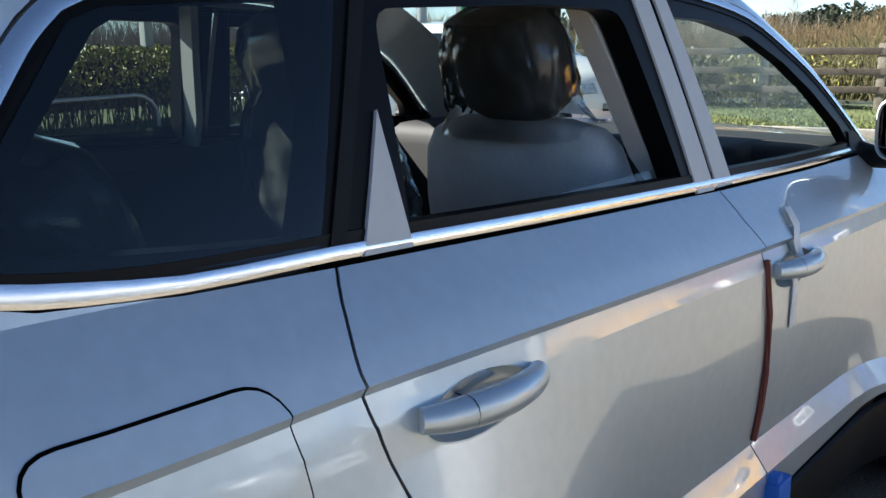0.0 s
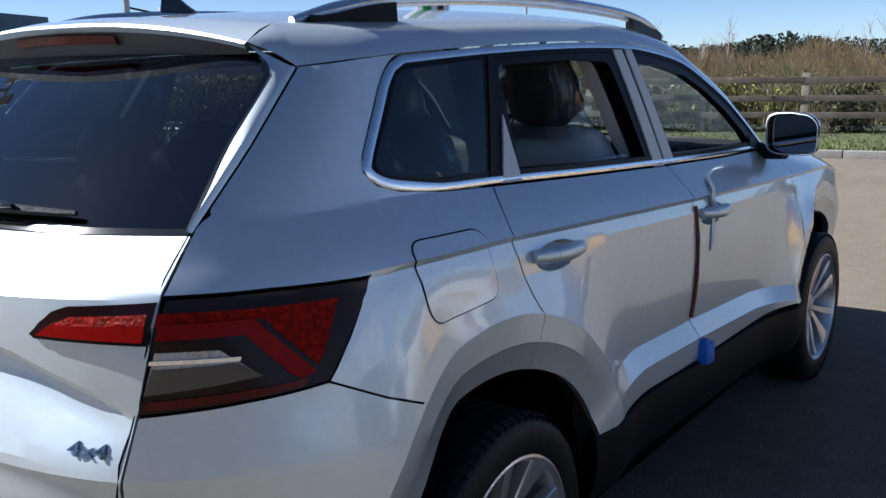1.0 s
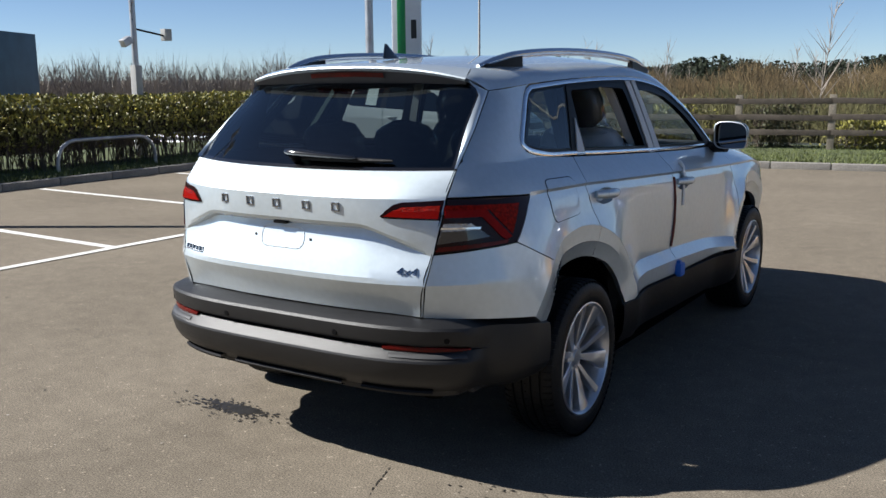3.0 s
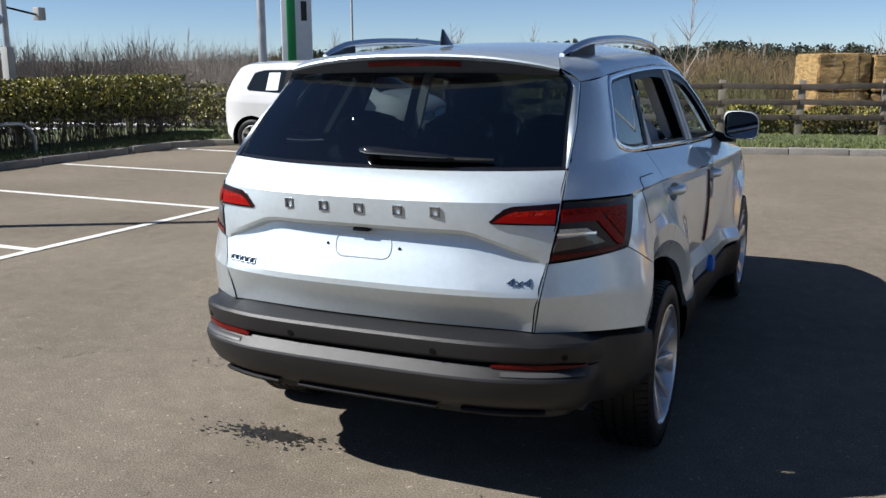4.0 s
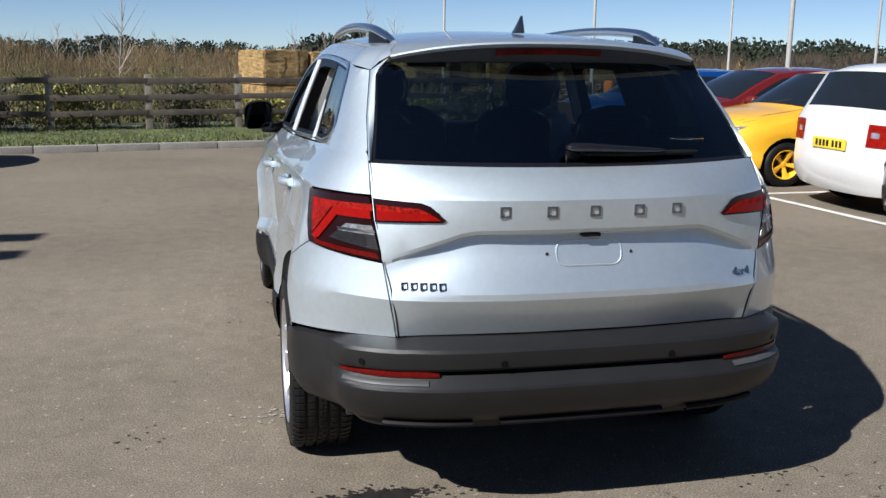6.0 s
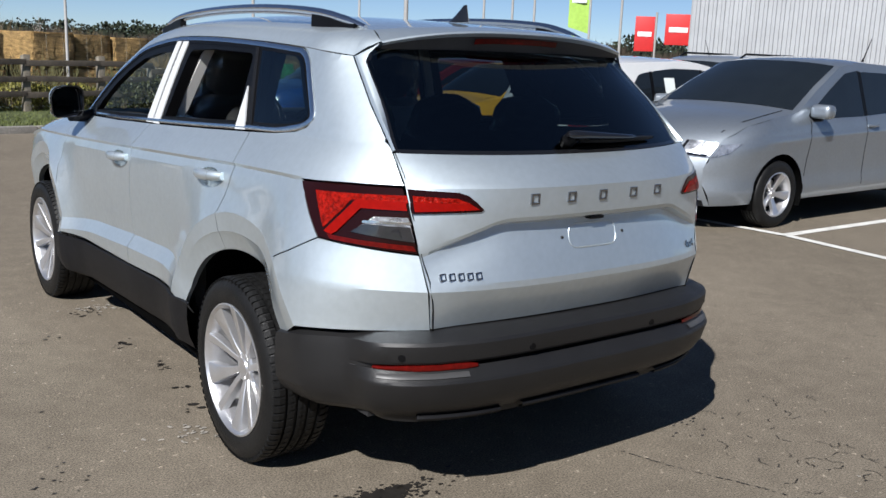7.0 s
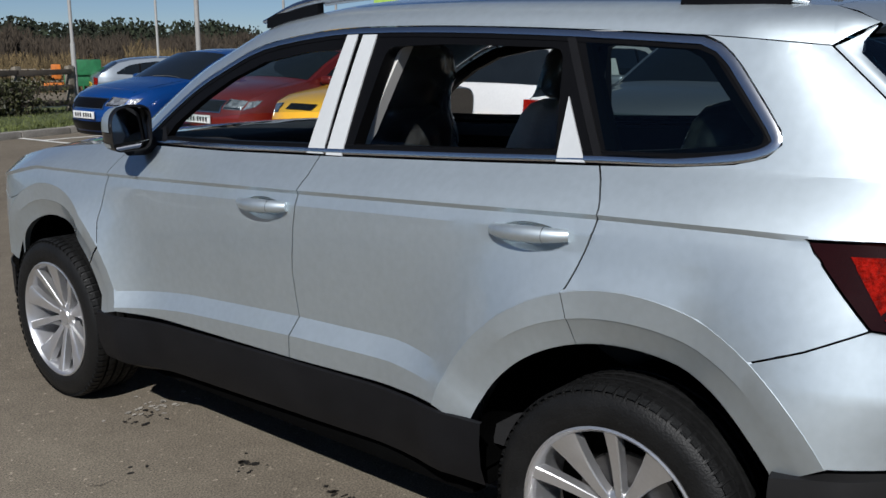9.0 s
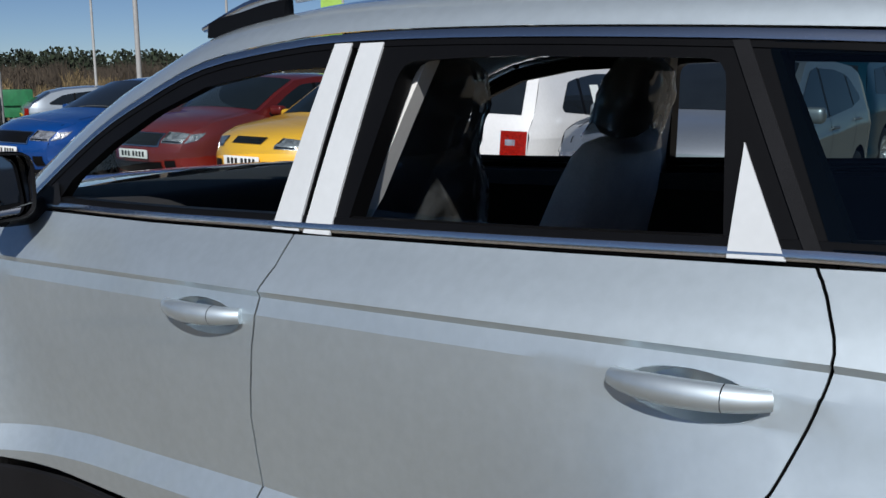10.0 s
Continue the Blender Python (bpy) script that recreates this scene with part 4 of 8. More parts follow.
# tailgate
glass_low = [(x, 1.186 - 0.008 * (1 - (x / 0.66) ** 2)) for x in np.linspace(-0.655, 0.655, 15)]
gate_out = [(-0.662, 1.186)] + [(-interp(z, SEAM_Z, SEAM_X), z) for z in (1.10, 1.03, 0.89, 0.77)] + [(-0.598, 0.657), (-0.3, 0.660), (0, 0.661), (0.3, 0.660), (0.598, 0.657)] + [(interp(z, SEAM_Z, SEAM_X), z) for z in (0.77, 0.89, 1.03, 1.10)] + [(0.662, 1.186)] + [tuple(p) for p in glass_low[::-1]]
gate = gate_panel("tailgate", gate_out, M_SILVER, suv, gap=0.0008, lip=0.012)
TOP_L2 = [(s * 0.550, -1.745 + 0.018 * s * s, 1.498 - 0.004 * abs(s) ** 2) for s in np.linspace(-1, 1, 15)]
bm = bmesh.new()
low_row = [Vector((x, gate_y(x, z) + 0.010, z)) for x, z in glass_low]
top_row = [Vector(p) for p in TOP_L2]
rows = []
for t in (0, 0.125, 0.25, 0.375, 0.5, 0.625, 0.75, 0.86, 0.94, 1.0):
    wide = interp(t, [0, 0.86, 0.94, 1], [0.655, 0.598, 0.584, 0.552]) / (0.655 - 0.105 * t)
    wrap = interp(t, [0, 0.45, 0.86, 1], [0, 0.010, 0.052, 0.020])
    row = []
    for s, a, b in zip(np.linspace(-1, 1, 15), low_row, top_row):
        p = a * (1 - t) + b * t + Vector((0, -0.017, 0.007)) * math.sin(math.pi * t) * (1 - abs(s) ** 3)
        row.append(Vector((p.x * wide, p.y + wrap * abs(s) ** 5, p.z)))
    rows.append(row)
loft(bm, rows)
part("rear_window", bm, M_REARGLASS, gate, "dark tinted rear window")
bm = bmesh.new()
edge_l = [(r[0] + Vector((0, -0.002, 0)), r[0] * 0.965 + r[7] * 0.035 + Vector((0, -0.003, 0))) for r in rows]
edge_r = [(r[-1] * 0.965 + r[7] * 0.035 + Vector((0, -0.003, 0)), r[-1] + Vector((0, -0.002, 0))) for r in rows]
loft(bm, edge_l, flip=True)
loft(bm, edge_r, flip=True)
loft(bm, [[p + Vector((0, -0.0025, 0)) for p in rows[0]], [p * 0.75 + q * 0.25 + Vector((0, -0.0025, 0)) for p, q in zip(rows[0], rows[1])]])
part("window_border", bm, M_GLOSSBLACK, gate)
for sgn in (-1, 1):
    bm = bmesh.new()
    inner = [Vector((r[-1].x * sgn, r[-1].y, r[-1].z)) + Vector((0, -0.004, 0)) for r in rows]
    outer = []
    for r in inner:
        z = 1.190 + (1.468 - 1.190) * (r.z - 1.186) / (1.498 - 1.186)
        outer.append(Vector((sgn * interp(z, SEAM_Z, SEAM_X), interp(z, SEAM_Z, SEAM_Y) - 0.004, z)))
    inner = [p.lerp(Vector((sgn * 0.556, -1.737, 1.514)), max(0, (p.z - 1.482) / 0.016)) for p in inner]
    lofted = []
    for a, b in zip(inner, outer):
        u = (b.z - 1.19) / 0.278
        proud = b + Vector((-sgn * 0.002, -0.007 - 0.010 * math.sin(math.pi * min(1, max(0, u))) ** 0.7, 0.004))
        lofted.append([a + Vector((0, 0.015, 0)), a, (a + proud) / 2 + Vector((0, -0.002, 0)), proud, proud + Vector((sgn * 0.001, 0.004, 0)), b + Vector((sgn * 0.0005, 0.002, 0))])
    loft(bm, lofted, flip=sgn > 0)
    part("spoiler_blade", bm, M_SILVER, gate, smooth=30)
    lamp = gate_panel("gate_lamp", [(sgn * x, z) for x, z in ((0.6655, 1.088), (0.528, 1.080), (0.500, 1.070), (0.455, 1.028), (0.465, 1.020), (0.6610, 1.014))], M_LAMPDARK, gate, gap=0.001, proud=0.005, lip=0.010, label="smoked red tail lamp")
    gate_panel("lamp_field", [(sgn * x, z) for x, z in ((0.655, 1.068), (0.535, 1.062), (0.50, 1.046), (0.655, 1.050))], M_LAMPRED, lamp, proud=0.0075, lip=0.002)
    gate_panel("light_bar", [(sgn * x, z) for x, z in ((0.656, 1.050), (0.500, 1.046), (0.472, 1.028), (0.655, 1.022))], M_LAMPBAR, lamp, proud=0.009, lip=0.003)
# maker's row and model badge as plain bars, drive badge in figures
def badge_frame(name, label, x0, z0, wide, high, bar):
    """A plain upright frame of chrome bars, standing on the tailgate skin."""
    bm = bmesh.new()
    y = gate_y(x0, z0)
    m = Matrix.Translation((x0, y, z0)) @ Matrix.Rotation(-math.atan2(gate_y(x0, z0 + high / 2) - gate_y(x0, z0 - high / 2), high), 4, "X")
    w, h = wide / 2, high / 2
    for lo, hi in (((-w, -0.005, h - bar), (w, 0.004, h)), ((-w, -0.005, -h), (w, 0.004, bar - h)), ((-w, -0.005, bar - h), (bar - w, 0.004, h - bar)), ((w - bar, -0.005, bar - h), (w, 0.004, h - bar))):
        box(bm, lo, hi, 0.0012, m)
    part(name, bm, M_BADGE, gate, label, smooth=0)


for x0 in (-0.281, -0.136, 0.002, 0.148, 0.280):
    badge_frame("emblem_bar", "chrome emblem bars", x0, 1.055, 0.034, 0.034, 0.0065)
for k in range(5):
    badge_frame("badge_bar", "small chrome badge bars", -0.578 + 0.028 * k, 0.823, 0.022, 0.023, 0.004)
for word, x0, z0, size, wide in (("4x4", 0.556, 0.828, 0.036, 1.45),):
    bm = text_mesh(word, size, 0.002)
    bmesh.ops.transform(bm, matrix=Matrix.Diagonal((wide, 1, 1, 1)), verts=bm.verts)
    for v in bm.verts:
        v.co = Vector((x0 + v.co.x, gate_y(x0 + v.co.x, z0 + v.co.y) - 0.003 - v.co.z, z0 + v.co.y))
    bmesh.ops.reverse_faces(bm, faces=bm.faces[:])
    bm.normal_update()
    part("badge", bm, M_BADGE, gate, "chrome drive badge", smooth=0)
# plate recess: a raised rounded ring, and two screw holes
ring = soften([(-0.108, 0.958), (0.108, 0.958), (0.108, 0.880), (-0.108, 0.880)], 0.036, 6)
bm = bmesh.new()
tube(bm, [(x, gate_y(x, z) + 0.001, z) for x, z in ring], 0.0035, 6, closed=True, up=Vector((0, 1, 0)))
part("plate_mount", bm, M_SILVER, gate)
for x in (-0.139, 0.140):
    bm = bmesh.new()
    lathe(bm, [(-0.002, 0.0055), (0.003, 0.005), (0.003, 0.0)], 12, "z")
    bmesh.ops.transform(bm, matrix=Matrix.Translation((x, gate_y(x, 0.918), 0.918)) @ Matrix.Rotation(radians(90), 4, "X"), verts=bm.verts)
    part("screw_hole", bm, M_INK, gate)
bm = bmesh.new()
box(bm, (-0.03, gate_y(0, 0.985) - 0.004, 0.972), (0.03, gate_y(0, 0.985) + 0.03, 0.982), 0.002)
part("gate_button", bm, M_TRIM, gate)
# wiper
wiper = new("rear_wiper")
wiper.parent = gate


def on_glass(x, t, out=0.0):
    k = (x + 0.655) / 1.31 * 14
    i = min(13, max(0, int(k)))
    p = rows[0][i].lerp(rows[0][i + 1], k - i)
    q = rows[-1][i].lerp(rows[-1][i + 1], k - i)
    return p.lerp(q, t) + Vector((0, -0.017, 0.007)) * math.sin(math.pi * t) + Vector((0, -out, out * 0.6))


bm = bmesh.new()
tube(bm, [on_glass(-0.02, 0.105, 0.0), on_glass(-0.02, 0.105, 0.022), on_glass(-0.02, 0.105, 0.034)], [0.024, 0.022, 0.018], 14)
part("wiper_pivot", bm, M_TRIM, wiper)
bm = bmesh.new()
tube(bm, [on_glass(x, 0.112 - 0.10 * max(0, x), 0.036 - 0.03 * max(0, x)) for x in (-0.055, -0.045, -0.02, 0.02, 0.08, 0.15, 0.22, 0.27, 0.29)], [0.010, 0.020, 0.025, 0.024, 0.021, 0.018, 0.015, 0.012, 0.006], 12, flat=0.62)
part("wiper_arm", bm, M_GLOSSBLACK, wiper)
bm = bmesh.new()
tube(bm, [on_glass(x, 0.092 - 0.03 * x, 0.012) for x in (0.02, 0.14, 0.26, 0.36, 0.43)], [0.008, 0.011, 0.010, 0.008, 0.005], 8)
part("wiper_blade", bm, M_RUBBER, wiper)

# roof and spoiler
bm = bmesh.new()
up = smooth_line(CANT_UP[:8], 4)
roof_rows = []
for p in up:
    fade = interp(p.y, [-1.63, -1.0, -0.3, 0.27], [0.030, 0.042, 0.046, 0.050])
    roof_rows.append([Vector((p.x * s, p.y + (0.10 * (1 - s * s) * max(0, (p.y + 0.1) / 0.37) if p.y > -0.1 else -0.02 * (1 - s * s) * max(0, (-1.4 - p.y) / 0.23)), p.z + fade * (1 - abs(s) ** 2.3))) for s in np.linspace(-1, 1, 25)])
lip_row = [Vector((0.552 * s, -1.792 + 0.058 * abs(s) ** 2.2, 1.566 - 0.050 * abs(s) ** 2.6)) for s in np.linspace(-1, 1, 25)]
loft(bm, roof_rows)
part("roof", bm, M_SILVER, suv, smooth=60)
bm = bmesh.new()
mid_row = [a.lerp(b, 0.5) + Vector((0, 0, 0.006)) for a, b in zip(lip_row, roof_rows[0])]
under = [Vector((0.548 * s, -1.778 + 0.044 * abs(s) ** 2, 1.548 - 0.045 * abs(s) ** 2.6)) for s in np.linspace(-1, 1, 25)]
foot = [Vector((0.550 * s, -1.742 + 0.018 * s * s, 1.496 - 0.004 * s * s)) for s in np.linspace(-1, 1, 25)]
loft(bm, [[p + Vector((0, -0.002, 0)) for p in roof_rows[0]], mid_row, lip_row], flip=True)
loft(bm, [lip_row, [p.lerp(q, 0.25) + Vector((0, -0.006, -0.002)) for p, q in zip(lip_row, under)], under], flip=True)
for sgn in (-1, 1):
    end = [Vector((sgn * abs(q.x), q.y, q.z)) for q in cant_rows(1)[0]]
    tip = Vector((sgn * 0.552, -1.734, 1.516))
    loft(bm, [end, [e.lerp(tip, 0.5) + Vector((sgn * 0.004, 0, 0.003)) for e in end], [tip] * len(end)], flip=sgn < 0)
spoiler = part("roof_spoiler", bm, M_SILVER, gate, smooth=24)
# underside gets its own dark grey, painting in the shade below the lip
bm = bmesh.new()
loft(bm, [under, foot], flip=True)
part("spoiler_underside", bm, M_SPOILERGREY, spoiler, "spoiler underside with its shade painted dark grey")
bm = bmesh.new()
loft(bm, [[Vector((x, interp(abs(x), [0, 0.55], [-1.779, -1.752]) + dy, 1.534 + dz - 0.006 * (x / 0.2) ** 2)) for x in np.linspace(-0.195, 0.185, 11)] for dy, dz in ((0.02, 0.011), (-0.004, 0.009), (0.003, -0.009), (0.025, -0.011))], flip=True)
part("high_brake_lamp", bm, M_BRAKE, spoiler, "dark red brake lamp")
bm = bmesh.new()
fin = []
for t in (0, 0.35, 0.7, 1.0):
    w, y1, z = 0.016 * (1 - t) + 0.003, -1.375 - 0.09 * t ** 0.8, 1.603 + 0.062 * t
    y0 = -1.495 + 0.012 * t
    fin.append([(-0.014 + w * math.cos(a) * (1 if abs(math.cos(a)) > 0.01 else 1), (y0 + y1) / 2 + (y1 - y0) / 2 * math.sin(a), z) for a in (2 * math.pi * k / 16 for k in range(16))])
loft(bm, fin, closed=True)
bm.faces.new([bm.verts.new(p) for p in fin[-1]])
part("shark_fin_antenna", bm, M_GLOSSBLACK, suv)

# rear bumper
plan = smooth_line([(0, -2.240, 0), (0.28, -2.236, 0), (0.48, -2.218, 0), (0.62, -2.176, 0), (0.705, -2.128, 0), (0.768, -2.062, 0)] + [(side_x(y, 0.622), y, 0) for y in (-1.96, -1.89, -1.82, -1.70)], 5)
plan = [Vector((-p.x, p.y, 0)) for p in plan[:0:-1]] + plan


def bumper_rows(profile, span=None, extra=0.0):
    rows = []
    for i, p in enumerate(plan):
        if span and not span[0] <= p.x <= span[1]:
            continue
        a, b = plan[max(0, i - 1)], plan[min(len(plan) - 1, i + 1)]
        d = (b - a).normalized()
        n = Vector((d.y, -d.x, 0))
        top = interp(p.y, [-2.14, -2.02, -1.90, -1.81, -1.70], [0.657, 0.648, 0.640, 0.630, 0.606]) if abs(p.x) > 0.58 else 0.659
        side = interp(p.y, [-2.13, -1.99], [0.0, 1.0])
        row = []
        for o, z in profile:
            flat = interp(z, [0.33, 0.355, 0.39, 0.45, 0.53, 0.60, 0.63], [-0.17, -0.085, -0.028, 0.001, 0.005, 0.003, 0.0])
            reach = o + extra if z > 0.645 else (o + extra) * (1 - side) + flat * side
            row.append(p + n * reach + Vector((0, 0, z + (top - 0.656) * min(1.0, max(0.0, (z - 0.38) / 0.26)))))
        rows.append(row)
    return rows


bumper = new("rear_bumper")
bumper.parent = suv
bm = bmesh.new()
loft(bm, bumper_rows([(-0.11, 0.653), (-0.042, 0.651), (0.004, 0.631), (0.0105, 0.621), (0.010, 0.601), (0.004, 0.570), (-0.002, 0.562), (-0.040, 0.560), (-0.040, 0.548), (-0.012, 0.546), (0.022, 0.512), (0.025, 0.504), (0.024, 0.496), (0.010, 0.445), (-0.012, 0.410), (-0.045, 0.385), (-0.06, 0.375), (-0.065, 0.355), (-0.13, 0.338), (-0.25, 0.33)]))
part("bumper_skin", bm, M_BUMPER, bumper, "unpainted black plastic bumper", smooth=22)
for sgn in (-1, 1):
    bm = bmesh.new()
    span = (-0.775, -0.478) if sgn < 0 else (0.478, 0.775)
    rows_r = bumper_rows([(-0.022, 0.564), (-0.002, 0.562), (0.000, 0.552), (-0.002, 0.544), (-0.020, 0.541)], span)
    for row in rows_r:
        tall = interp(abs(row[0].x), [0.47, 0.51, 0.66, 0.78], [0.45, 1.0, 0.95, 0.2])
        for p in row:
            p.z = 0.549 + (p.z - 0.552) * tall
    loft(bm, rows_r)
    part("reflector", bm, M_BRAKE, bumper, "red bumper reflector")
    # lighter strip paints the highlight along the bumper edge below the reflector
    bm = bmesh.new()
    loft(bm, bumper_rows([(-0.016, 0.536), (0.006, 0.533), (0.0135, 0.527), (0.0175, 0.522), (0.016, 0.520)], (span[0] + 0.015, span[1] - 0.02) if sgn < 0 else (span[0] + 0.02, span[1] - 0.015)))
    part("lit_lip_edge", bm, M_BUMPERLIP, bumper)
for span in ((-0.66, -0.36), (-0.31, 0.31), (0.36, 0.66)):
    bm = bmesh.new()
    loft(bm, bumper_rows([(-0.052, 0.391), (-0.030, 0.386), (-0.026, 0.378), (-0.034, 0.368), (-0.056, 0.366)], span))
    part("diffuser_trim", bm, M_BLACK, bumper)
for x in (-0.70, -0.26, 0.27, 0.70):
    i = min(range(len(plan)), key=lambda k: abs(plan[k].x - x))
    a, b = plan[i - 1], plan[i + 1]
    d = (b - a).normalized()
    bm = bmesh.new()
    lathe(bm, [(0.0, 0.012), (0.003, 0.011), (0.003, 0.0)], 16, "z")
    m = Matrix(((d.x, 0, d.y, plan[i].x + d.y * 0.006), (d.y, 0, -d.x, plan[i].y - d.x * 0.006), (0, 1, 0, 0.586), (0, 0, 0, 1)))
    bmesh.ops.transform(bm, matrix=m, verts=bm.verts)
    part("parking_sensor", bm, M_TRIM, bumper)

# bonnet, windscreen, nose, underbody
bm = bmesh.new()
loft(bm, [[Vector((belt_x(y) * s * 0.995, y + 0.06 * (1 - s * s), belt_z(y) + 0.035 * (1 - abs(s) ** 2.2))) for s in np.linspace(-1, 1, 21)] for y in (0.90, 1.0, 1.15, 1.3, 1.45, 1.6, 1.75, 1.9, 2.0, 2.08)], flip=True)
part("bonnet", bm, M_SILVER, suv, smooth=50)
bm = bmesh.new()
ws_side = [Vector(p) for p in ((0.512, 0.27, 1.530), (0.535, 0.48, 1.448), (0.575, 0.66, 1.355), (0.635, 0.86, 1.205), (0.675, 0.96, 1.105))]
loft(bm, [[Vector((p.x * s, p.y + 0.13 * (1 - s * s), p.z + 0.045 * (1 - abs(s) ** 2.3))) for s in np.linspace(-1, 1, 15)] for p in ws_side], flip=True)
part("windscreen", bm, M_CLEAR, suv)
bm = bmesh.new()
nose = []
for z in (0.28, 0.45, 0.6, 0.75, 0.85, 0.90):
    bulge = interp(z, [0.28, 0.5, 0.75, 0.9], [0.03, 0.08, 0.09, 0.03])
    nose.append([Vector((0.62 * s, 2.08 + bulge * (1 - abs(s) ** 3), z)) for s in np.linspace(-1, 1, 17)])
loft(bm, nose, flip=True)
part("nose", bm, M_SILVER, suv, smooth=50)
bm = bmesh.new()
box(bm, (-0.42, 2.155, 0.60), (0.42, 2.185, 0.80), 0.02)
part("grille", bm, M_GLOSSBLACK, suv)
for sgn in (-1, 1):
    bm = bmesh.new()
    box(bm, (sgn * 0.55 - 0.11, 2.05, 0.72), (sgn * 0.55 + 0.11, 2.15, 0.82), 0.02)
    part("headlamp", bm, M_REFLECTOR, suv)
bm = bmesh.new()
box(bm, (-0.55, -1.95, 0.27), (0.55, 2.0, 0.40), 0.03)
box(bm, (-0.82, -0.85, 0.22), (0.82, 0.85, 0.32), 0.02)
box(bm, (-0.56, -2.02, 0.335), (0.56, -1.66, 0.40), 0.02)
part("underbody", bm, M_DARK, suv)
bm = bmesh.new()
tube(bm, [(-0.34, -1.6, 0.28), (-0.34, -1.85, 0.31), (-0.34, -1.95, 0.315)], 0.03, 12, caps=False)
part("exhaust_pipe", bm, M_SATIN, suv)

# wheels
for sgn in (-1, 1):
    for y in (-HUB_Y, HUB_Y):
        build_wheel(suv, Matrix.Translation((sgn * 0.784, y, HUB_Z)), Matrix.Rotation(0 if sgn > 0 else math.pi, 4, "Z") @ Matrix.Rotation(0.35 + 0.6 * (y > 0), 4, "X"), tread=True)

# cabin
bm = bmesh.new()
loft(bm, [[v + Vector((0, 0, -0.035)) for v in r] for r in roof_rows])
part("headliner", bm, M_HEADLINER, suv)
bm = bmesh.new()
box(bm, (-0.74, -2.0, 0.36), (0.74, 0.95, 0.42))
part("cabin_floor", bm, M_INTERIOR, suv)
bm = bmesh.new()
box(bm, (-0.735, 0.50, 0.75), (0.735, 0.90, 1.125), 0.07, segments=4)
box(bm, (-0.70, 0.85, 0.75), (0.70, 0.99, 1.10), 0.03, segments=2)
box(bm, (0.18, 0.40, 1.00), (0.56, 0.70, 1.13), 0.05, segments=4)
box(bm, (-0.12, 0.05, 0.42), (0.12, 0.55, 0.80), 0.04)
part("dashboard", bm, M_INTERIOR, suv)
bm = bmesh.new()
ring_pts = [Matrix.Rotation(radians(-25), 3, "X") @ Vector((0.18 * math.cos(a), 0, 0.18 * math.sin(a))) + Vector((0.37, 0.32, 0.98)) for a in (2 * math.pi * k / 28 for k in range(28))]
tube(bm, ring_pts, 0.014, 8, closed=True, up=Vector((0, 1, 0)))
box(bm, (0.22, 0.33, 0.955), (0.52, 0.36, 0.995), 0.01)
box(bm, (0.30, 0.31, 0.91), (0.44, 0.37, 1.03), 0.02)
part("steering_wheel", bm, M_TRIM, suv)
bm = bmesh.new()
box(bm, (-0.11, 0.27, 1.455), (0.11, 0.295, 1.515), 0.012)
tube(bm, [(0, 0.30, 1.49), (0, 0.36, 1.54)], 0.012, 8)
part("rear_view_mirror", bm, M_TRIM, suv)


def cushion(bm, lo, hi, r, turn):
    box(bm, lo, hi, r, turn, segments=4)


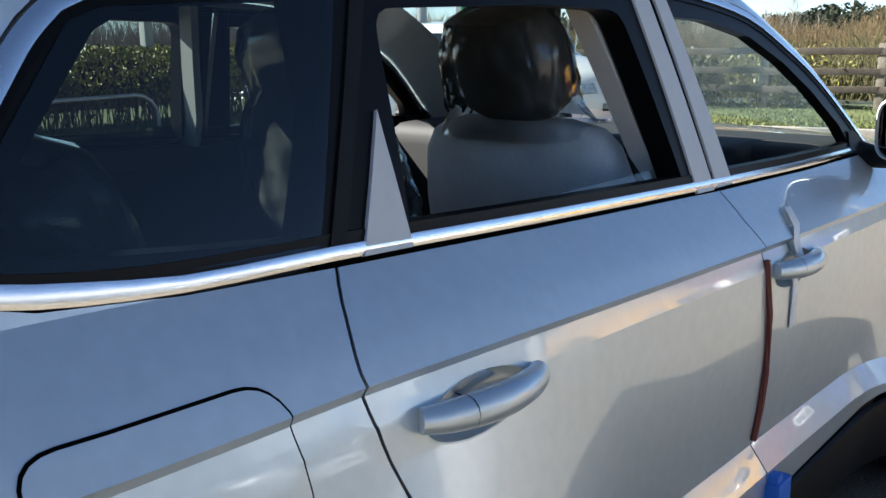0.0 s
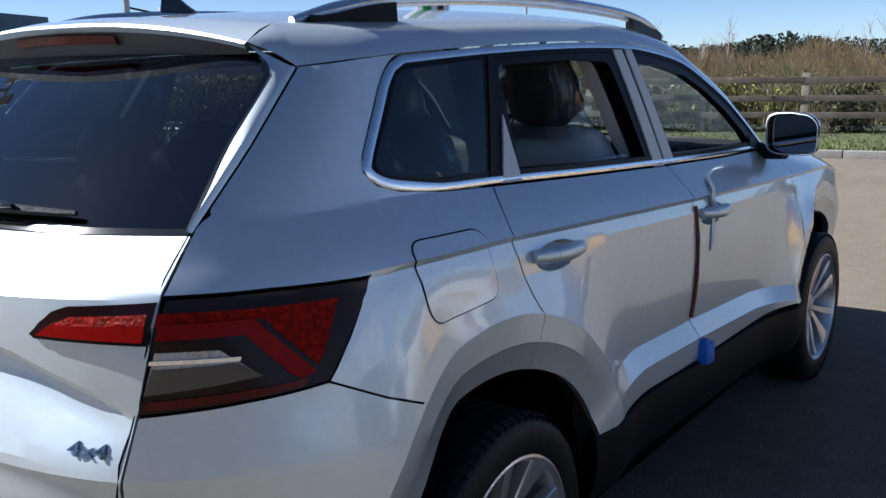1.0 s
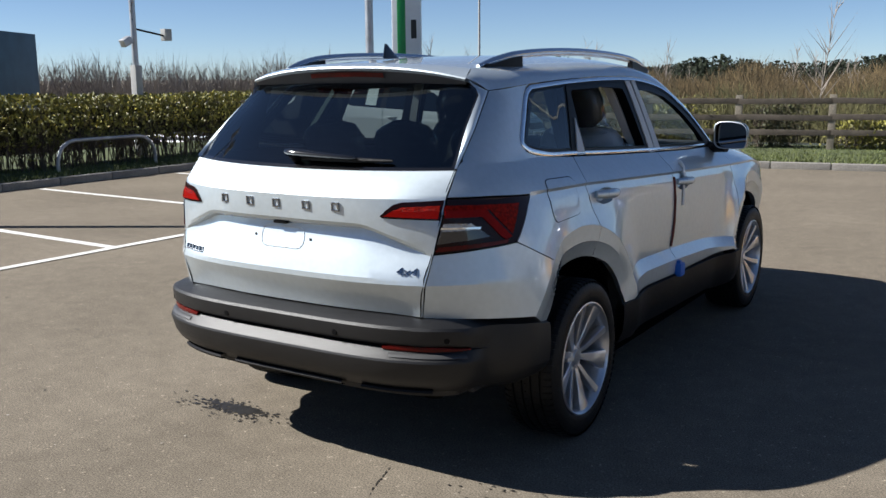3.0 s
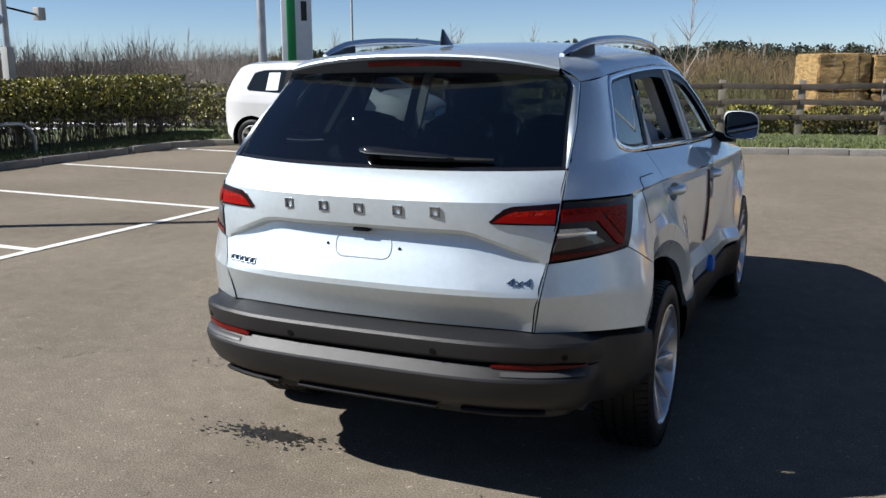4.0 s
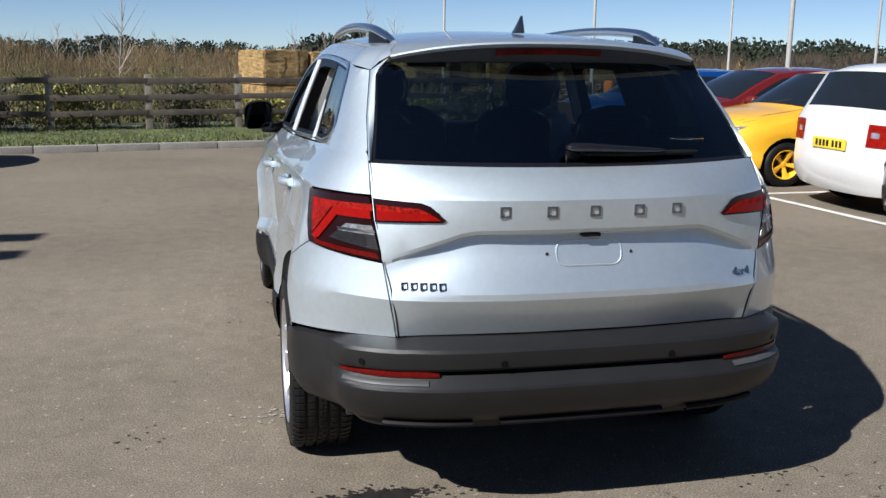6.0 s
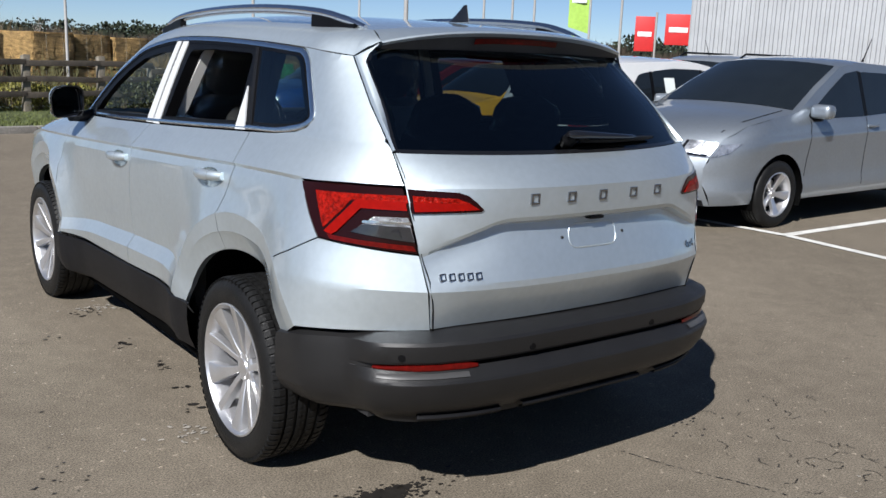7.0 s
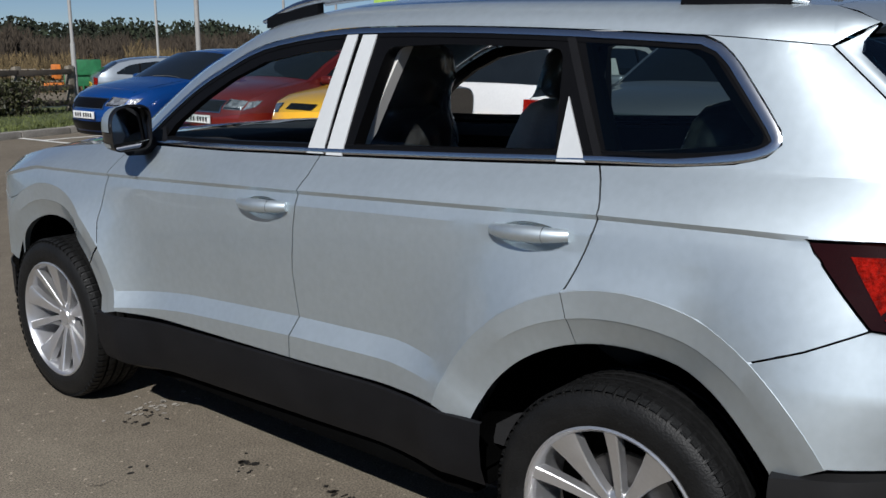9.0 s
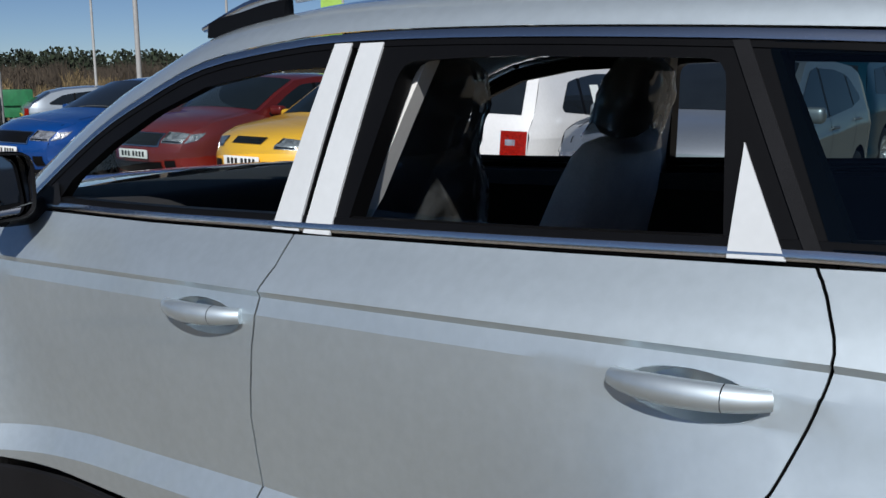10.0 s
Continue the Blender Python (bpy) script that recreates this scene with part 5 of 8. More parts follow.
def build_seat(x0, y0, sgn):
    slim = 0.84 if sgn > 0 else 1.0
    seat = new("front_seat")
    seat.parent = suv
    seat.matrix_basis = Matrix.Translation((x0, y0, 0))
    bm = bmesh.new()
    cushion(bm, (-0.25, -0.10, 0.50), (0.25, 0.42, 0.68), 0.06, None)
    part("seat_cushion", bm, M_SEAT, seat)
    lean = Matrix.Translation((0, -0.12, 0.62)) @ Matrix.Rotation(radians(17), 4, "X")
    bm = bmesh.new()
    rows = []
    for z, w, d0, d1 in ((0, 0.25, -0.07, 0.08), (0.15, 0.265, -0.085, 0.10), (0.35, 0.26, -0.08, 0.10), (0.5, 0.245, -0.07, 0.085), (0.60, 0.225, -0.055, 0.07), (0.64, 0.20, -0.04, 0.055), (0.66, 0.14, -0.01, 0.035)):
        rows.append([lean @ Vector((w * math.copysign(abs(math.cos(a)) ** 0.5, math.cos(a)), (d0 + d1) / 2 + (d1 - d0) / 2 * math.copysign(abs(math.sin(a)) ** 0.6, math.sin(a)), z)) for a in (2 * math.pi * k / 28 for k in range(28))])
    loft(bm, rows, closed=True)
    bm.faces.new([bm.verts.new(p) for p in rows[-1]])
    # right backrest is painted pale for the sunlight through the window
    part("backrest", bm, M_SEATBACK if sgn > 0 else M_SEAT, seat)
    bm = bmesh.new()
    rows = []
    for z, w, d in ((0.665, 0.10, 0.035), (0.69, 0.135, 0.055), (0.76, 0.145, 0.06), (0.83, 0.135, 0.055), (0.87, 0.105, 0.04), (0.88, 0.06, 0.02)):
        rows.append([lean @ Vector((w * slim * math.copysign(abs(math.cos(a)) ** 0.6, math.cos(a)), 0.03 + d * math.copysign(abs(math.sin(a)) ** 0.7, math.sin(a)), z)) for a in (2 * math.pi * k / 24 for k in range(24))])
    loft(bm, rows, closed=True)
    bm.faces.new([bm.verts.new(p) for p in rows[-1]])
    part("headrest", bm, M_SEAT, seat)
    # loose plastic cover with folds
    bm = bmesh.new()
    rows = []
    for z in np.linspace(0.28 if sgn < 0 else 0.645, 0.90, 36 if sgn < 0 else 18):
        row = []
        for k in range(72):
            a = 2 * math.pi * k / 72
            w = interp(z, [0.28, 0.40, 0.55, 0.62, 0.68, 0.80, 0.87, 0.90], [0.292, 0.285, 0.262, 0.225, 0.170, 0.165, 0.13, 0.05])
            d = interp(z, [0.28, 0.40, 0.60, 0.66, 0.80, 0.87, 0.90], [0.118, 0.115, 0.090, 0.077, 0.080, 0.06, 0.02])
            fold = 1 + 0.05 * noise.noise(Vector((k * 0.35, z * 5, sgn * 9))) + 0.06 * noise.noise(Vector((k * 0.8, z * 30 + k * 0.3, 3)))
            row.append(lean @ Vector((w * slim * fold * math.copysign(abs(math.cos(a)) ** 0.6, math.cos(a)), 0.012 + d * fold * math.copysign(abs(math.sin(a)) ** 0.7, math.sin(a)), z)))
        rows.append(row)
    loft(bm, rows, closed=True)
    part("plastic_cover", bm, M_POLY, seat, "clear crinkled plastic seat cover", smooth=30)


def poly_mat():
    m = glass_mat("clear_polythene", (0.96, 0.97, 0.97), 0.07, 1.7)
    nt = m.node_tree
    dif, mx = nt.nodes.new("ShaderNodeBsdfDiffuse"), nt.nodes.new("ShaderNodeMixShader")
    dif.inputs[0].default_value = (0.75, 0.78, 0.77, 1)
    n, r = nt.nodes.new("ShaderNodeTexNoise"), nt.nodes.new("ShaderNodeMapRange")
    n.inputs["Scale"].default_value, n.inputs["Detail"].default_value = 9, 4
    r.inputs[1].default_value, r.inputs[2].default_value, r.inputs[3].default_value, r.inputs[4].default_value = 0.4, 0.7, 0.02, 0.12
    out = nt.nodes["Material Output"]
    old = out.inputs[0].links[0].from_socket
    nt.links.new(n.outputs[0], r.inputs[0])
    nt.links.new(r.outputs[0], mx.inputs[0])
    nt.links.new(old, mx.inputs[1])
    nt.links.new(dif.outputs[0], mx.inputs[2])
    nt.links.new(mx.outputs[0], out.inputs[0])
    return m


M_POLY = poly_mat()
build_seat(0.40, -0.03, 1)
build_seat(-0.37, 0.10, -1)
bm = bmesh.new()
cushion(bm, (-0.54, -1.18, 0.50), (0.54, -0.68, 0.68), 0.07, None)
part("rear_bench", bm, M_SEAT, suv)
for x0, w in ((-0.42, 0.22), (0.0, 0.17), (0.42, 0.22)):
    bm = bmesh.new()
    lean = Matrix.Translation((x0, -1.16, 0.64)) @ Matrix.Rotation(radians(20), 4, "X")
    cushion(bm, (-w, -0.08, 0), (w, 0.08, 0.56), 0.06, lean)
    part("rear_backrest", bm, M_SEAT, suv)
    bm = bmesh.new()
    cushion(bm, (-0.12, -0.03, 0.565), (0.12, 0.06, 0.69), 0.04, lean)
    part("rear_headrest", bm, M_SEAT, suv)
    bm = bmesh.new()
    folds = []
    for z in np.linspace(0.42, 0.72, 10):
        row = []
        for k in range(40):
            a = 2 * math.pi * k / 40
            f = (1 + 0.10 * noise.noise(Vector((k * 0.6, z * 9, x0 * 9))) + 0.06 * noise.noise(Vector((k * 1.8, z * 22, x0)))) * interp(z, [0.42, 0.55, 0.68, 0.72], [1.25, 1.0, 0.95, 0.35])
            row.append(lean @ Vector((0.15 * f * math.copysign(abs(math.cos(a)) ** 0.6, math.cos(a)), 0.012 + 0.085 * f * math.copysign(abs(math.sin(a)) ** 0.7, math.sin(a)), z)))
        folds.append(row)
    loft(bm, folds, closed=True)
    part("plastic_cover", bm, M_POLY, suv, "clear crinkled plastic headrest cover", smooth=60)
bm = bmesh.new()
box(bm, (-0.66, -1.96, 1.00), (0.66, -1.48, 1.03), 0.01)
part("parcel_shelf", bm, M_INTERIOR, suv)

# masking tape, door edge strips, blue guard on the right flank
bm = bmesh.new()
for line, w in (([(-0.012, 1.075), (-0.03, 1.045), (-0.05, 1.015), (-0.035, 0.985)], 0.016), ([(-0.04, 0.955), (-0.042, 0.90), (-0.044, 0.84)], 0.015)):
    loft(bm, [[(side_x(y, z) + (0.012 if z > 0.97 else 0.004), y - w, z), (side_x(y, z) + (0.012 if z > 0.97 else 0.004), y + w, z)] for y, z in line], flip=True)
    loft(bm, [[(side_x(y, z) + 0.002, y - w, z), (side_x(y, z) + 0.002, y + w, z)] for y, z in line])
tape = part("masking_tape", bm, M_TAPE, None)
tagged(tape, "strips of white masking tape stuck over the silver door handle", "tape")
bm = bmesh.new()
tube(bm, [(side_x(y, z) + 0.005, y, z) for y, z in ((-0.192, 1.005), (-0.178, 0.90), (-0.167, 0.78), (-0.172, 0.70), (-0.182, 0.64))], 0.007, 6)
strip = part("edge_protector", bm, M_REDSTRIP, None)
tagged(strip, "dark red rubber edge guard clipped along the silver door edge", "edge guard")
bm = bmesh.new()
box(bm, (0.872, -0.155, 0.475), (0.912, -0.085, 0.545), 0.008)
box(bm, (0.880, -0.15, 0.535), (0.905, -0.12, 0.56), 0.004)
guard = part("door_edge_block", bm, M_BLUEFOAM, None)
tagged(guard, "small blue foam block pushed onto the lower door edge", "foam block")

# ---- ground ----
def asphalt_mat():
    m = bpy.data.materials.new("asphalt")
    m.use_nodes = True
    nt = m.node_tree
    b = nt.nodes["Principled BSDF"]
    b.inputs["Roughness"].default_value = 0.88
    b.inputs["Specular IOR Level"].default_value = 0.12
    geo = nt.nodes.new("ShaderNodeNewGeometry")
    def noise_node(scale, detail=6, rough=0.6):
        n = nt.nodes.new("ShaderNodeTexNoise")
        n.inputs["Scale"].default_value, n.inputs["Detail"].default_value, n.inputs["Roughness"].default_value = scale, detail, rough
        nt.links.new(geo.outputs["Position"], n.inputs["Vector"])
        return n
    big, mid, grit = noise_node(0.5, 5, 0.5), noise_node(7.0, 8, 0.7), noise_node(140, 3)
    ramp = nt.nodes.new("ShaderNodeValToRGB")
    ramp.color_ramp.elements[0].position, ramp.color_ramp.elements[1].position = 0.35, 0.66
    ramp.color_ramp.elements[0].color, ramp.color_ramp.elements[1].color = (0.126, 0.107, 0.082, 1), (0.197, 0.169, 0.130, 1)
    mixf = nt.nodes.new("ShaderNodeMath")
    mixf.operation = "MULTIPLY_ADD"
    mixf.inputs[1].default_value = 0.5
    half = nt.nodes.new("ShaderNodeMath")
    half.operation = "MULTIPLY"
    half.inputs[1].default_value = 0.5
    nt.links.new(mid.outputs[0], half.inputs[0])
    nt.links.new(big.outputs[0], mixf.inputs[0])
    nt.links.new(half.outputs[0], mixf.inputs[2])
    nt.links.new(mixf.outputs[0], ramp.inputs[0])
    gritr = nt.nodes.new("ShaderNodeMapRange")
    gritr.inputs[1].default_value, gritr.inputs[2].default_value, gritr.inputs[3].default_value, gritr.inputs[4].default_value = 0.3, 0.7, 0.45, 1.55
    nt.links.new(grit.outputs[0], gritr.inputs[0])
    # pale scuffs and dark drips
    scuff, drip = noise_node(5.5, 4, 0.7), noise_node(3.3, 5, 0.75)
    sr, dr = nt.nodes.new("ShaderNodeMapRange"), nt.nodes.new("ShaderNodeMapRange")
    sr.inputs[1].default_value, sr.inputs[2].default_value, sr.inputs[3].default_value, sr.inputs[4].default_value = 0.66, 0.76, 1.0, 1.45
    dr.inputs[1].default_value, dr.inputs[2].default_value, dr.inputs[3].default_value, dr.inputs[4].default_value = 0.28, 0.35, 0.42, 1.0
    nt.links.new(scuff.outputs[0], sr.inputs[0])
    nt.links.new(drip.outputs[0], dr.inputs[0])
    fleck = noise_node(38, 2, 0.5)
    fr = nt.nodes.new("ShaderNodeMapRange")
    fr.inputs[1].default_value, fr.inputs[2].default_value, fr.inputs[3].default_value, fr.inputs[4].default_value = 0.65, 0.73, 1.0, 1.9
    nt.links.new(fleck.outputs[0], fr.inputs[0])
    m0 = nt.nodes.new("ShaderNodeMath")
    m0.operation = "MULTIPLY"
    nt.links.new(fr.outputs[0], m0.inputs[0])
    nt.links.new(sr.outputs[0], m0.inputs[1])
    m1, m2 = nt.nodes.new("ShaderNodeMath"), nt.nodes.new("ShaderNodeMath")
    m1.operation = m2.operation = "MULTIPLY"
    nt.links.new(m0.outputs[0], m1.inputs[0])
    nt.links.new(dr.outputs[0], m1.inputs[1])
    nt.links.new(m1.outputs[0], m2.inputs[0])
    nt.links.new(gritr.outputs[0], m2.inputs[1])
    vm = nt.nodes.new("ShaderNodeVectorMath")
    vm.operation = "SCALE"
    nt.links.new(ramp.outputs[0], vm.inputs[0])
    nt.links.new(m2.outputs[0], vm.inputs["Scale"])
    nt.links.new(vm.outputs[0], b.inputs["Base Color"])
    bp = nt.nodes.new("ShaderNodeBump")
    bp.inputs["Strength"].default_value, bp.inputs["Distance"].default_value = 0.25, 0.004
    nt.links.new(grit.outputs[0], bp.inputs["Height"])
    nt.links.new(bp.outputs[0], b.inputs["Normal"])
    return m


M_ASPHALT = asphalt_mat()
M_LINE = mat("line_paint", (0.62, 0.61, 0.57), 0.7, vary=0.18, scale=5, fine=0.15)


def kerb_y(x):
    return 11.15 + 0.20 * x


def ground_z(x, y):
    """Flat on the lot, falling away beyond the fences."""
    out = max(y - kerb_y(x) - 4.5, -x - 14.5, 0)
    return -1.5 * min(1.0, out / 7.0) ** 1.3


xs = sorted({*np.arange(-40, 41, 2.0), *(s * v for s in (-1, 1) for v in (50, 70, 100, 150, 250, 500, 1200, 3000))})
ysg = sorted({*np.arange(-30, 51, 2.0), *(s * v for s in (-1, 1) for v in (65, 90, 130, 200, 400, 1000, 3000))})
bm = bmesh.new()
loft(bm, [[(x, y, ground_z(x, y)) for x in xs] for y in ysg], flip=True)
bmesh.ops.recalc_face_normals(bm, faces=bm.faces[:])
ground = tagged(part("ground", bm, M_ASPHALT, None), "worn grey-brown asphalt car park with oil drips", "ground", kind="structure")

# crack and scraped marks
crng = random.Random(9)
cv, cf = [], []


def crack(pts, w):
    line = smooth_line([(x, y, 0) for x, y in pts], 14)
    for a, b in zip(line, line[1:]):
        if crng.random() < 0.22:
            continue
        d = (b - a).normalized()
        s = Vector((-d.y, d.x, 0)) * w * crng.uniform(0.4, 1.2)
        j = Vector((crng.uniform(-1, 1), crng.uniform(-1, 1), 0)) * w * 0.8
        i = len(cv)
        cv.extend(tuple(p + Vector((0, 0, 0.002))) for p in (a + j - s, a + j + s, b + j + s, b + j - s))
        cf.append((i, i + 1, i + 2, i + 3))


crack([(0.39, -2.06), (0.46, -2.28), (0.55, -2.47), (0.62, -2.65), (0.70, -2.95)], 0.0035)
for cx, cy, n in ((1.32, -2.1, 10), (0.93, -2.3, 8), (1.1, -2.6, 18), (0.8, -2.7, 8), (-1.5, -2.6, 8), (-2.2, -1.4, 9), (2.3, -3.4, 8), (-1.6, 0.4, 8)):
    for _ in range(n):
        x, y, a = cx + crng.gauss(0, 0.14), cy + crng.gauss(0, 0.09), crng.uniform(0, 6.3)
        l = crng.uniform(0.01, 0.04)
        crack([(x, y), (x + l * math.cos(a), y + l * math.sin(a)), (x + 2 * l * math.cos(a + 0.5), y + 2 * l * math.sin(a + 0.5))], 0.003)
# oil drips and wet marks
M_OIL = mat("oil_mark", (0.018, 0.016, 0.014), 0.55, vary=0.3, scale=20)
orng = random.Random(5)
verts, faces = [], []
for cx, cy, rx, ry, n in ((-0.66, -1.885, 0.30, 0.085, 190), (-0.62, -1.885, 0.15, 0.05, 330), (-0.56, -1.87, 0.09, 0.03, 160), (-0.50, -1.98, 0.16, 0.05, 17), (0.85, -2.02, 0.22, 0.09, 17), (-0.82, 0.15, 0.06, 0.05, 9), (-0.75, -0.26, 0.06, 0.05, 7), (-0.79, 0.86, 0.12, 0.06, 12), (-1.2, -0.9, 0.5, 0.3, 10), (-1.5, -1.2, 0.10, 0.16, 12), (1.6, -3.2, 0.7, 0.3, 5), (2.2, -2.6, 0.5, 0.4, 5), (-2.4, -2.4, 0.9, 0.6, 5), (-2.0, 1.2, 0.9, 0.9, 5)):
    for _ in range(n):
        x, y, r = cx + orng.gauss(0, rx * 0.5), cy + orng.gauss(0, ry * 0.5), orng.uniform(0.003, 0.010) * (0.8 if n > 18 else 0.6)
        i = len(verts)
        k = 9
        st = orng.uniform(0.8, 2.2)
        verts += [(x + r * st * orng.uniform(0.6, 1.3) * math.cos(2 * math.pi * j / k), y + r * orng.uniform(0.6, 1.3) * math.sin(2 * math.pi * j / k), 0.0025 + 0.00002 * i % 0.001) for j in range(k)]
        faces.append(tuple(range(i, i + k)))
def blot(vs, fs, x, y, r, z):
    """A ragged flat splash."""
    i, k = len(vs), 11
    tilt, st = orng.uniform(0, 6.3), orng.uniform(1.0, 2.0)
    for j in range(k):
        a = 2 * math.pi * j / k
        u, v = r * st * math.cos(a) * orng.uniform(0.55, 1.25), r * math.sin(a) * orng.uniform(0.55, 1.25)
        vs.append((x + u * math.cos(tilt) - v * math.sin(tilt), y + u * math.sin(tilt) + v * math.cos(tilt), z))
    fs.append(tuple(range(i, i + k)))


for cx, cy, spread, r, n in ((-0.80, 0.18, 0.025, 0.012, 5), (-0.73, -0.22, 0.03, 0.008, 4), (-0.79, -0.54, 0.02, 0.010, 3), (-0.82, 0.78, 0.06, 0.009, 7), (-0.76, -0.86, 0.07, 0.012, 14), (-1.1, 0.44, 0.03, 0.008, 3)):
    for _ in range(n):
        blot(verts, faces, cx + orng.gauss(0, spread), cy + orng.gauss(0, spread), r * orng.uniform(0.5, 1.4), 0.0036)
pale_v, pale_f = [], []
for cx, cy, sx, sy, r, n in ((-0.70, 0.88, 0.09, 0.05, 0.010, 26), (-0.94, -1.02, 0.10, 0.04, 0.009, 26), (-1.3, -0.4, 0.35, 0.7, 0.005, 16), (-1.6, -2.2, 0.6, 0.5, 0.005, 12), (0.3, -3.0, 0.9, 0.4, 0.005, 12), (1.6, -2.6, 0.7, 0.5, 0.005, 12)):
    for _ in range(n):
        blot(pale_v, pale_f, cx + orng.gauss(0, sx), cy + orng.gauss(0, sy), r * orng.uniform(0.5, 1.3), 0.0042)
me = bpy.data.meshes.new("chalk_scuff")
me.from_pydata(pale_v, [], pale_f)
me.materials.append(mat("pale_grit", (0.30, 0.275, 0.235), 0.9, vary=0.3, scale=30))
tagged(new("chalk_scuff", me), "pale gritty scuffs and specks on the asphalt", "stain", kind="stuff")
me = bpy.data.meshes.new("crack")
me.from_pydata(cv, [], cf)
me.materials.append(M_OIL)
tagged(new("crack", me), "thin dark crack and scrape marks in the asphalt", "crack", kind="stuff")
me = bpy.data.meshes.new("oil_drip")
me.from_pydata(verts, [], faces)
me.materials.append(M_OIL)
tagged(new("oil_drip", me), "dark oil drips splashed on the asphalt", "stain", kind="stuff")
NG = random.Random(11)


def plain(name, lo, hi, material, label, category, kind="structure", bevel=0.0, turn=None):
    bm = bmesh.new()
    box(bm, lo, hi, bevel, turn)
    return tagged(part(name, bm, material, None), label, category, kind=kind)


# white bay lines
def line(x0, y0, x1, y1, w=0.1, lift=0.003):
    d = Vector((x1 - x0, y1 - y0)).normalized()
    n = Vector((-d.y, d.x)) * w / 2
    bm = bmesh.new()
    steps = max(1, int(math.dist((x0, y0), (x1, y1)) / 0.5))
    rows = []
    for k in range(steps + 1):
        t = k / steps
        cx, cy = x0 + (x1 - x0) * t, y0 + (y1 - y0) * t
        j = 0.004 * NG.uniform(-1, 1)
        rows.append([(cx + n.x + j, cy + n.y, lift), (cx - n.x + j, cy - n.y, lift)])
    loft(bm, rows)
    bmesh.ops.recalc_face_normals(bm, faces=bm.faces[:])
    for f in bm.faces:
        if f.normal.z < 0:
            f.normal_flip()
    tagged(part("bay_line", bm, M_LINE, None), "worn white painted parking bay line on asphalt", "road marking", "bay lines", "structure")


line(-4.70, -4.5, -4.55, 8.35, lift=0.007)
for y in (-4.4, -1.9, 0.62, 3.05, 5.55, 8.2):
    line(-4.6, y, -9.5, y + 0.15)
line(4.15, 12.0, 5.15, 0.40, lift=0.007)
line(5.15, 0.38, 4.55, -4.6, lift=0.007)
line(5.15, 0.42, 9.6, 0.42)
for y in (2.55, 4.72, 7.1, 9.05, 11.4):
    line(5.02 - 0.082 * (y - 2), y, 9.6, y + 0.1)
line(4.77, -2.1, 9.6, -2.0)
line(11.5, 0.5, 16.0, 0.6)

# kerbs
kerb = thing("kerb", "pale concrete kerb edging the asphalt, worn", "kerb", kind="structure")
bm = bmesh.new()
box(bm, (-0.455, -0.07, -0.05), (0.455, 0.07, 0.11), 0.018)
stone = part("kerb_stone", bm, M_KERB, kerb)
stone_mesh = stone.data


def kerb_path():
    pts = [(-9.75, -12 + 0.92 * k) for k in range(22)]
    pts += [(-9.75 + 1.6 - 1.6 * math.cos(a), 8.1 + 1.5 * math.sin(a)) for a in (0.25, 0.75, 1.25)]
    x = -7.6
    while x < 22:
        pts.append((x, kerb_y(x)))
        x += 0.905
    return pts


path = kerb_path()
for i, (a, b) in enumerate(zip(path, path[1:])):
    ob = stone if i == 0 else new("kerb_stone", stone_mesh)
    ob.parent = kerb
    ob.matrix_basis = Matrix.Translation(((a[0] + b[0]) / 2, (a[1] + b[1]) / 2, NG.uniform(-0.006, 0.004))) @ Matrix.Rotation(math.atan2(b[1] - a[1], b[0] - a[0]) + NG.uniform(-0.006, 0.006), 4, "Z")

# verges
bm = bmesh.new()
loft(bm, [[(x, kerb_y(x) + d, z + (ground_z(x, kerb_y(x) + d) if d > 4.4 else 0)) for d, z in ((0.05, 0.075), (0.5, 0.10), (1.5, 0.12), (2.7, 0.13), (4.0, 0.12), (5.0, 0.05), (7.0, 0.02), (13.0, 0.03))] for x in np.arange(-12, 26, 1.0)], flip=True)
loft(bm, [[(-9.80 - d, y, z) for d, z in ((0.02, 0.075), (0.5, 0.10), (1.5, 0.12), (4.5, 0.10))] for y in np.arange(-14, 11.1, 1.0)])
bmesh.ops.recalc_face_normals(bm, faces=bm.faces[:])
verge = tagged(part("grass_verge", bm, M_SOIL, None), "low grass verge behind the kerb", "verge", kind="structure")


def blades(spots, height, width, lean, rng):
    verts, faces = [], []
    for x, y, z in spots:
        for _ in range(3):
            a = rng.uniform(0, 2 * math.pi)
            h = height * rng.uniform(0.5, 1.3)
            dx, dy = math.cos(a) * lean * h * rng.uniform(0.2, 1), math.sin(a) * lean * h * rng.uniform(0.2, 1)
            wx, wy = -math.sin(a) * width, math.cos(a) * width
            ox, oy = rng.uniform(-0.04, 0.04), rng.uniform(-0.04, 0.04)
            i = len(verts)
            verts += [(x + ox - wx, y + oy - wy, z), (x + ox + wx, y + oy + wy, z), (x + ox + dx, y + oy + dy, z + h)]
            faces.append((i, i + 1, i + 2))
    return verts, faces


def stuff(name, verts, faces, material, label, category):
    me = bpy.data.meshes.new(name)
    me.from_pydata(verts, [], faces)
    me.materials.append(material)
    return tagged(new(name, me), label, category, kind="stuff")


rng = random.Random(3)
spots = []
for _ in range(26000):
    x = rng.uniform(-10.5, 14)
    spots.append((x, kerb_y(x) + 0.12 + 3.4 * rng.random() ** 0.9, 0.08))
for _ in range(5000):
    spots.append((-9.9 - 1.6 * rng.random(), rng.uniform(-3, 10), 0.08))
stuff("grass", *blades(spots, 0.07, 0.010, 0.9, rng), M_GRASS, "rough green grass tufts on the verge", "grass")

# timber fence
def fence_y(x):
    return kerb_y(x) + 2.75


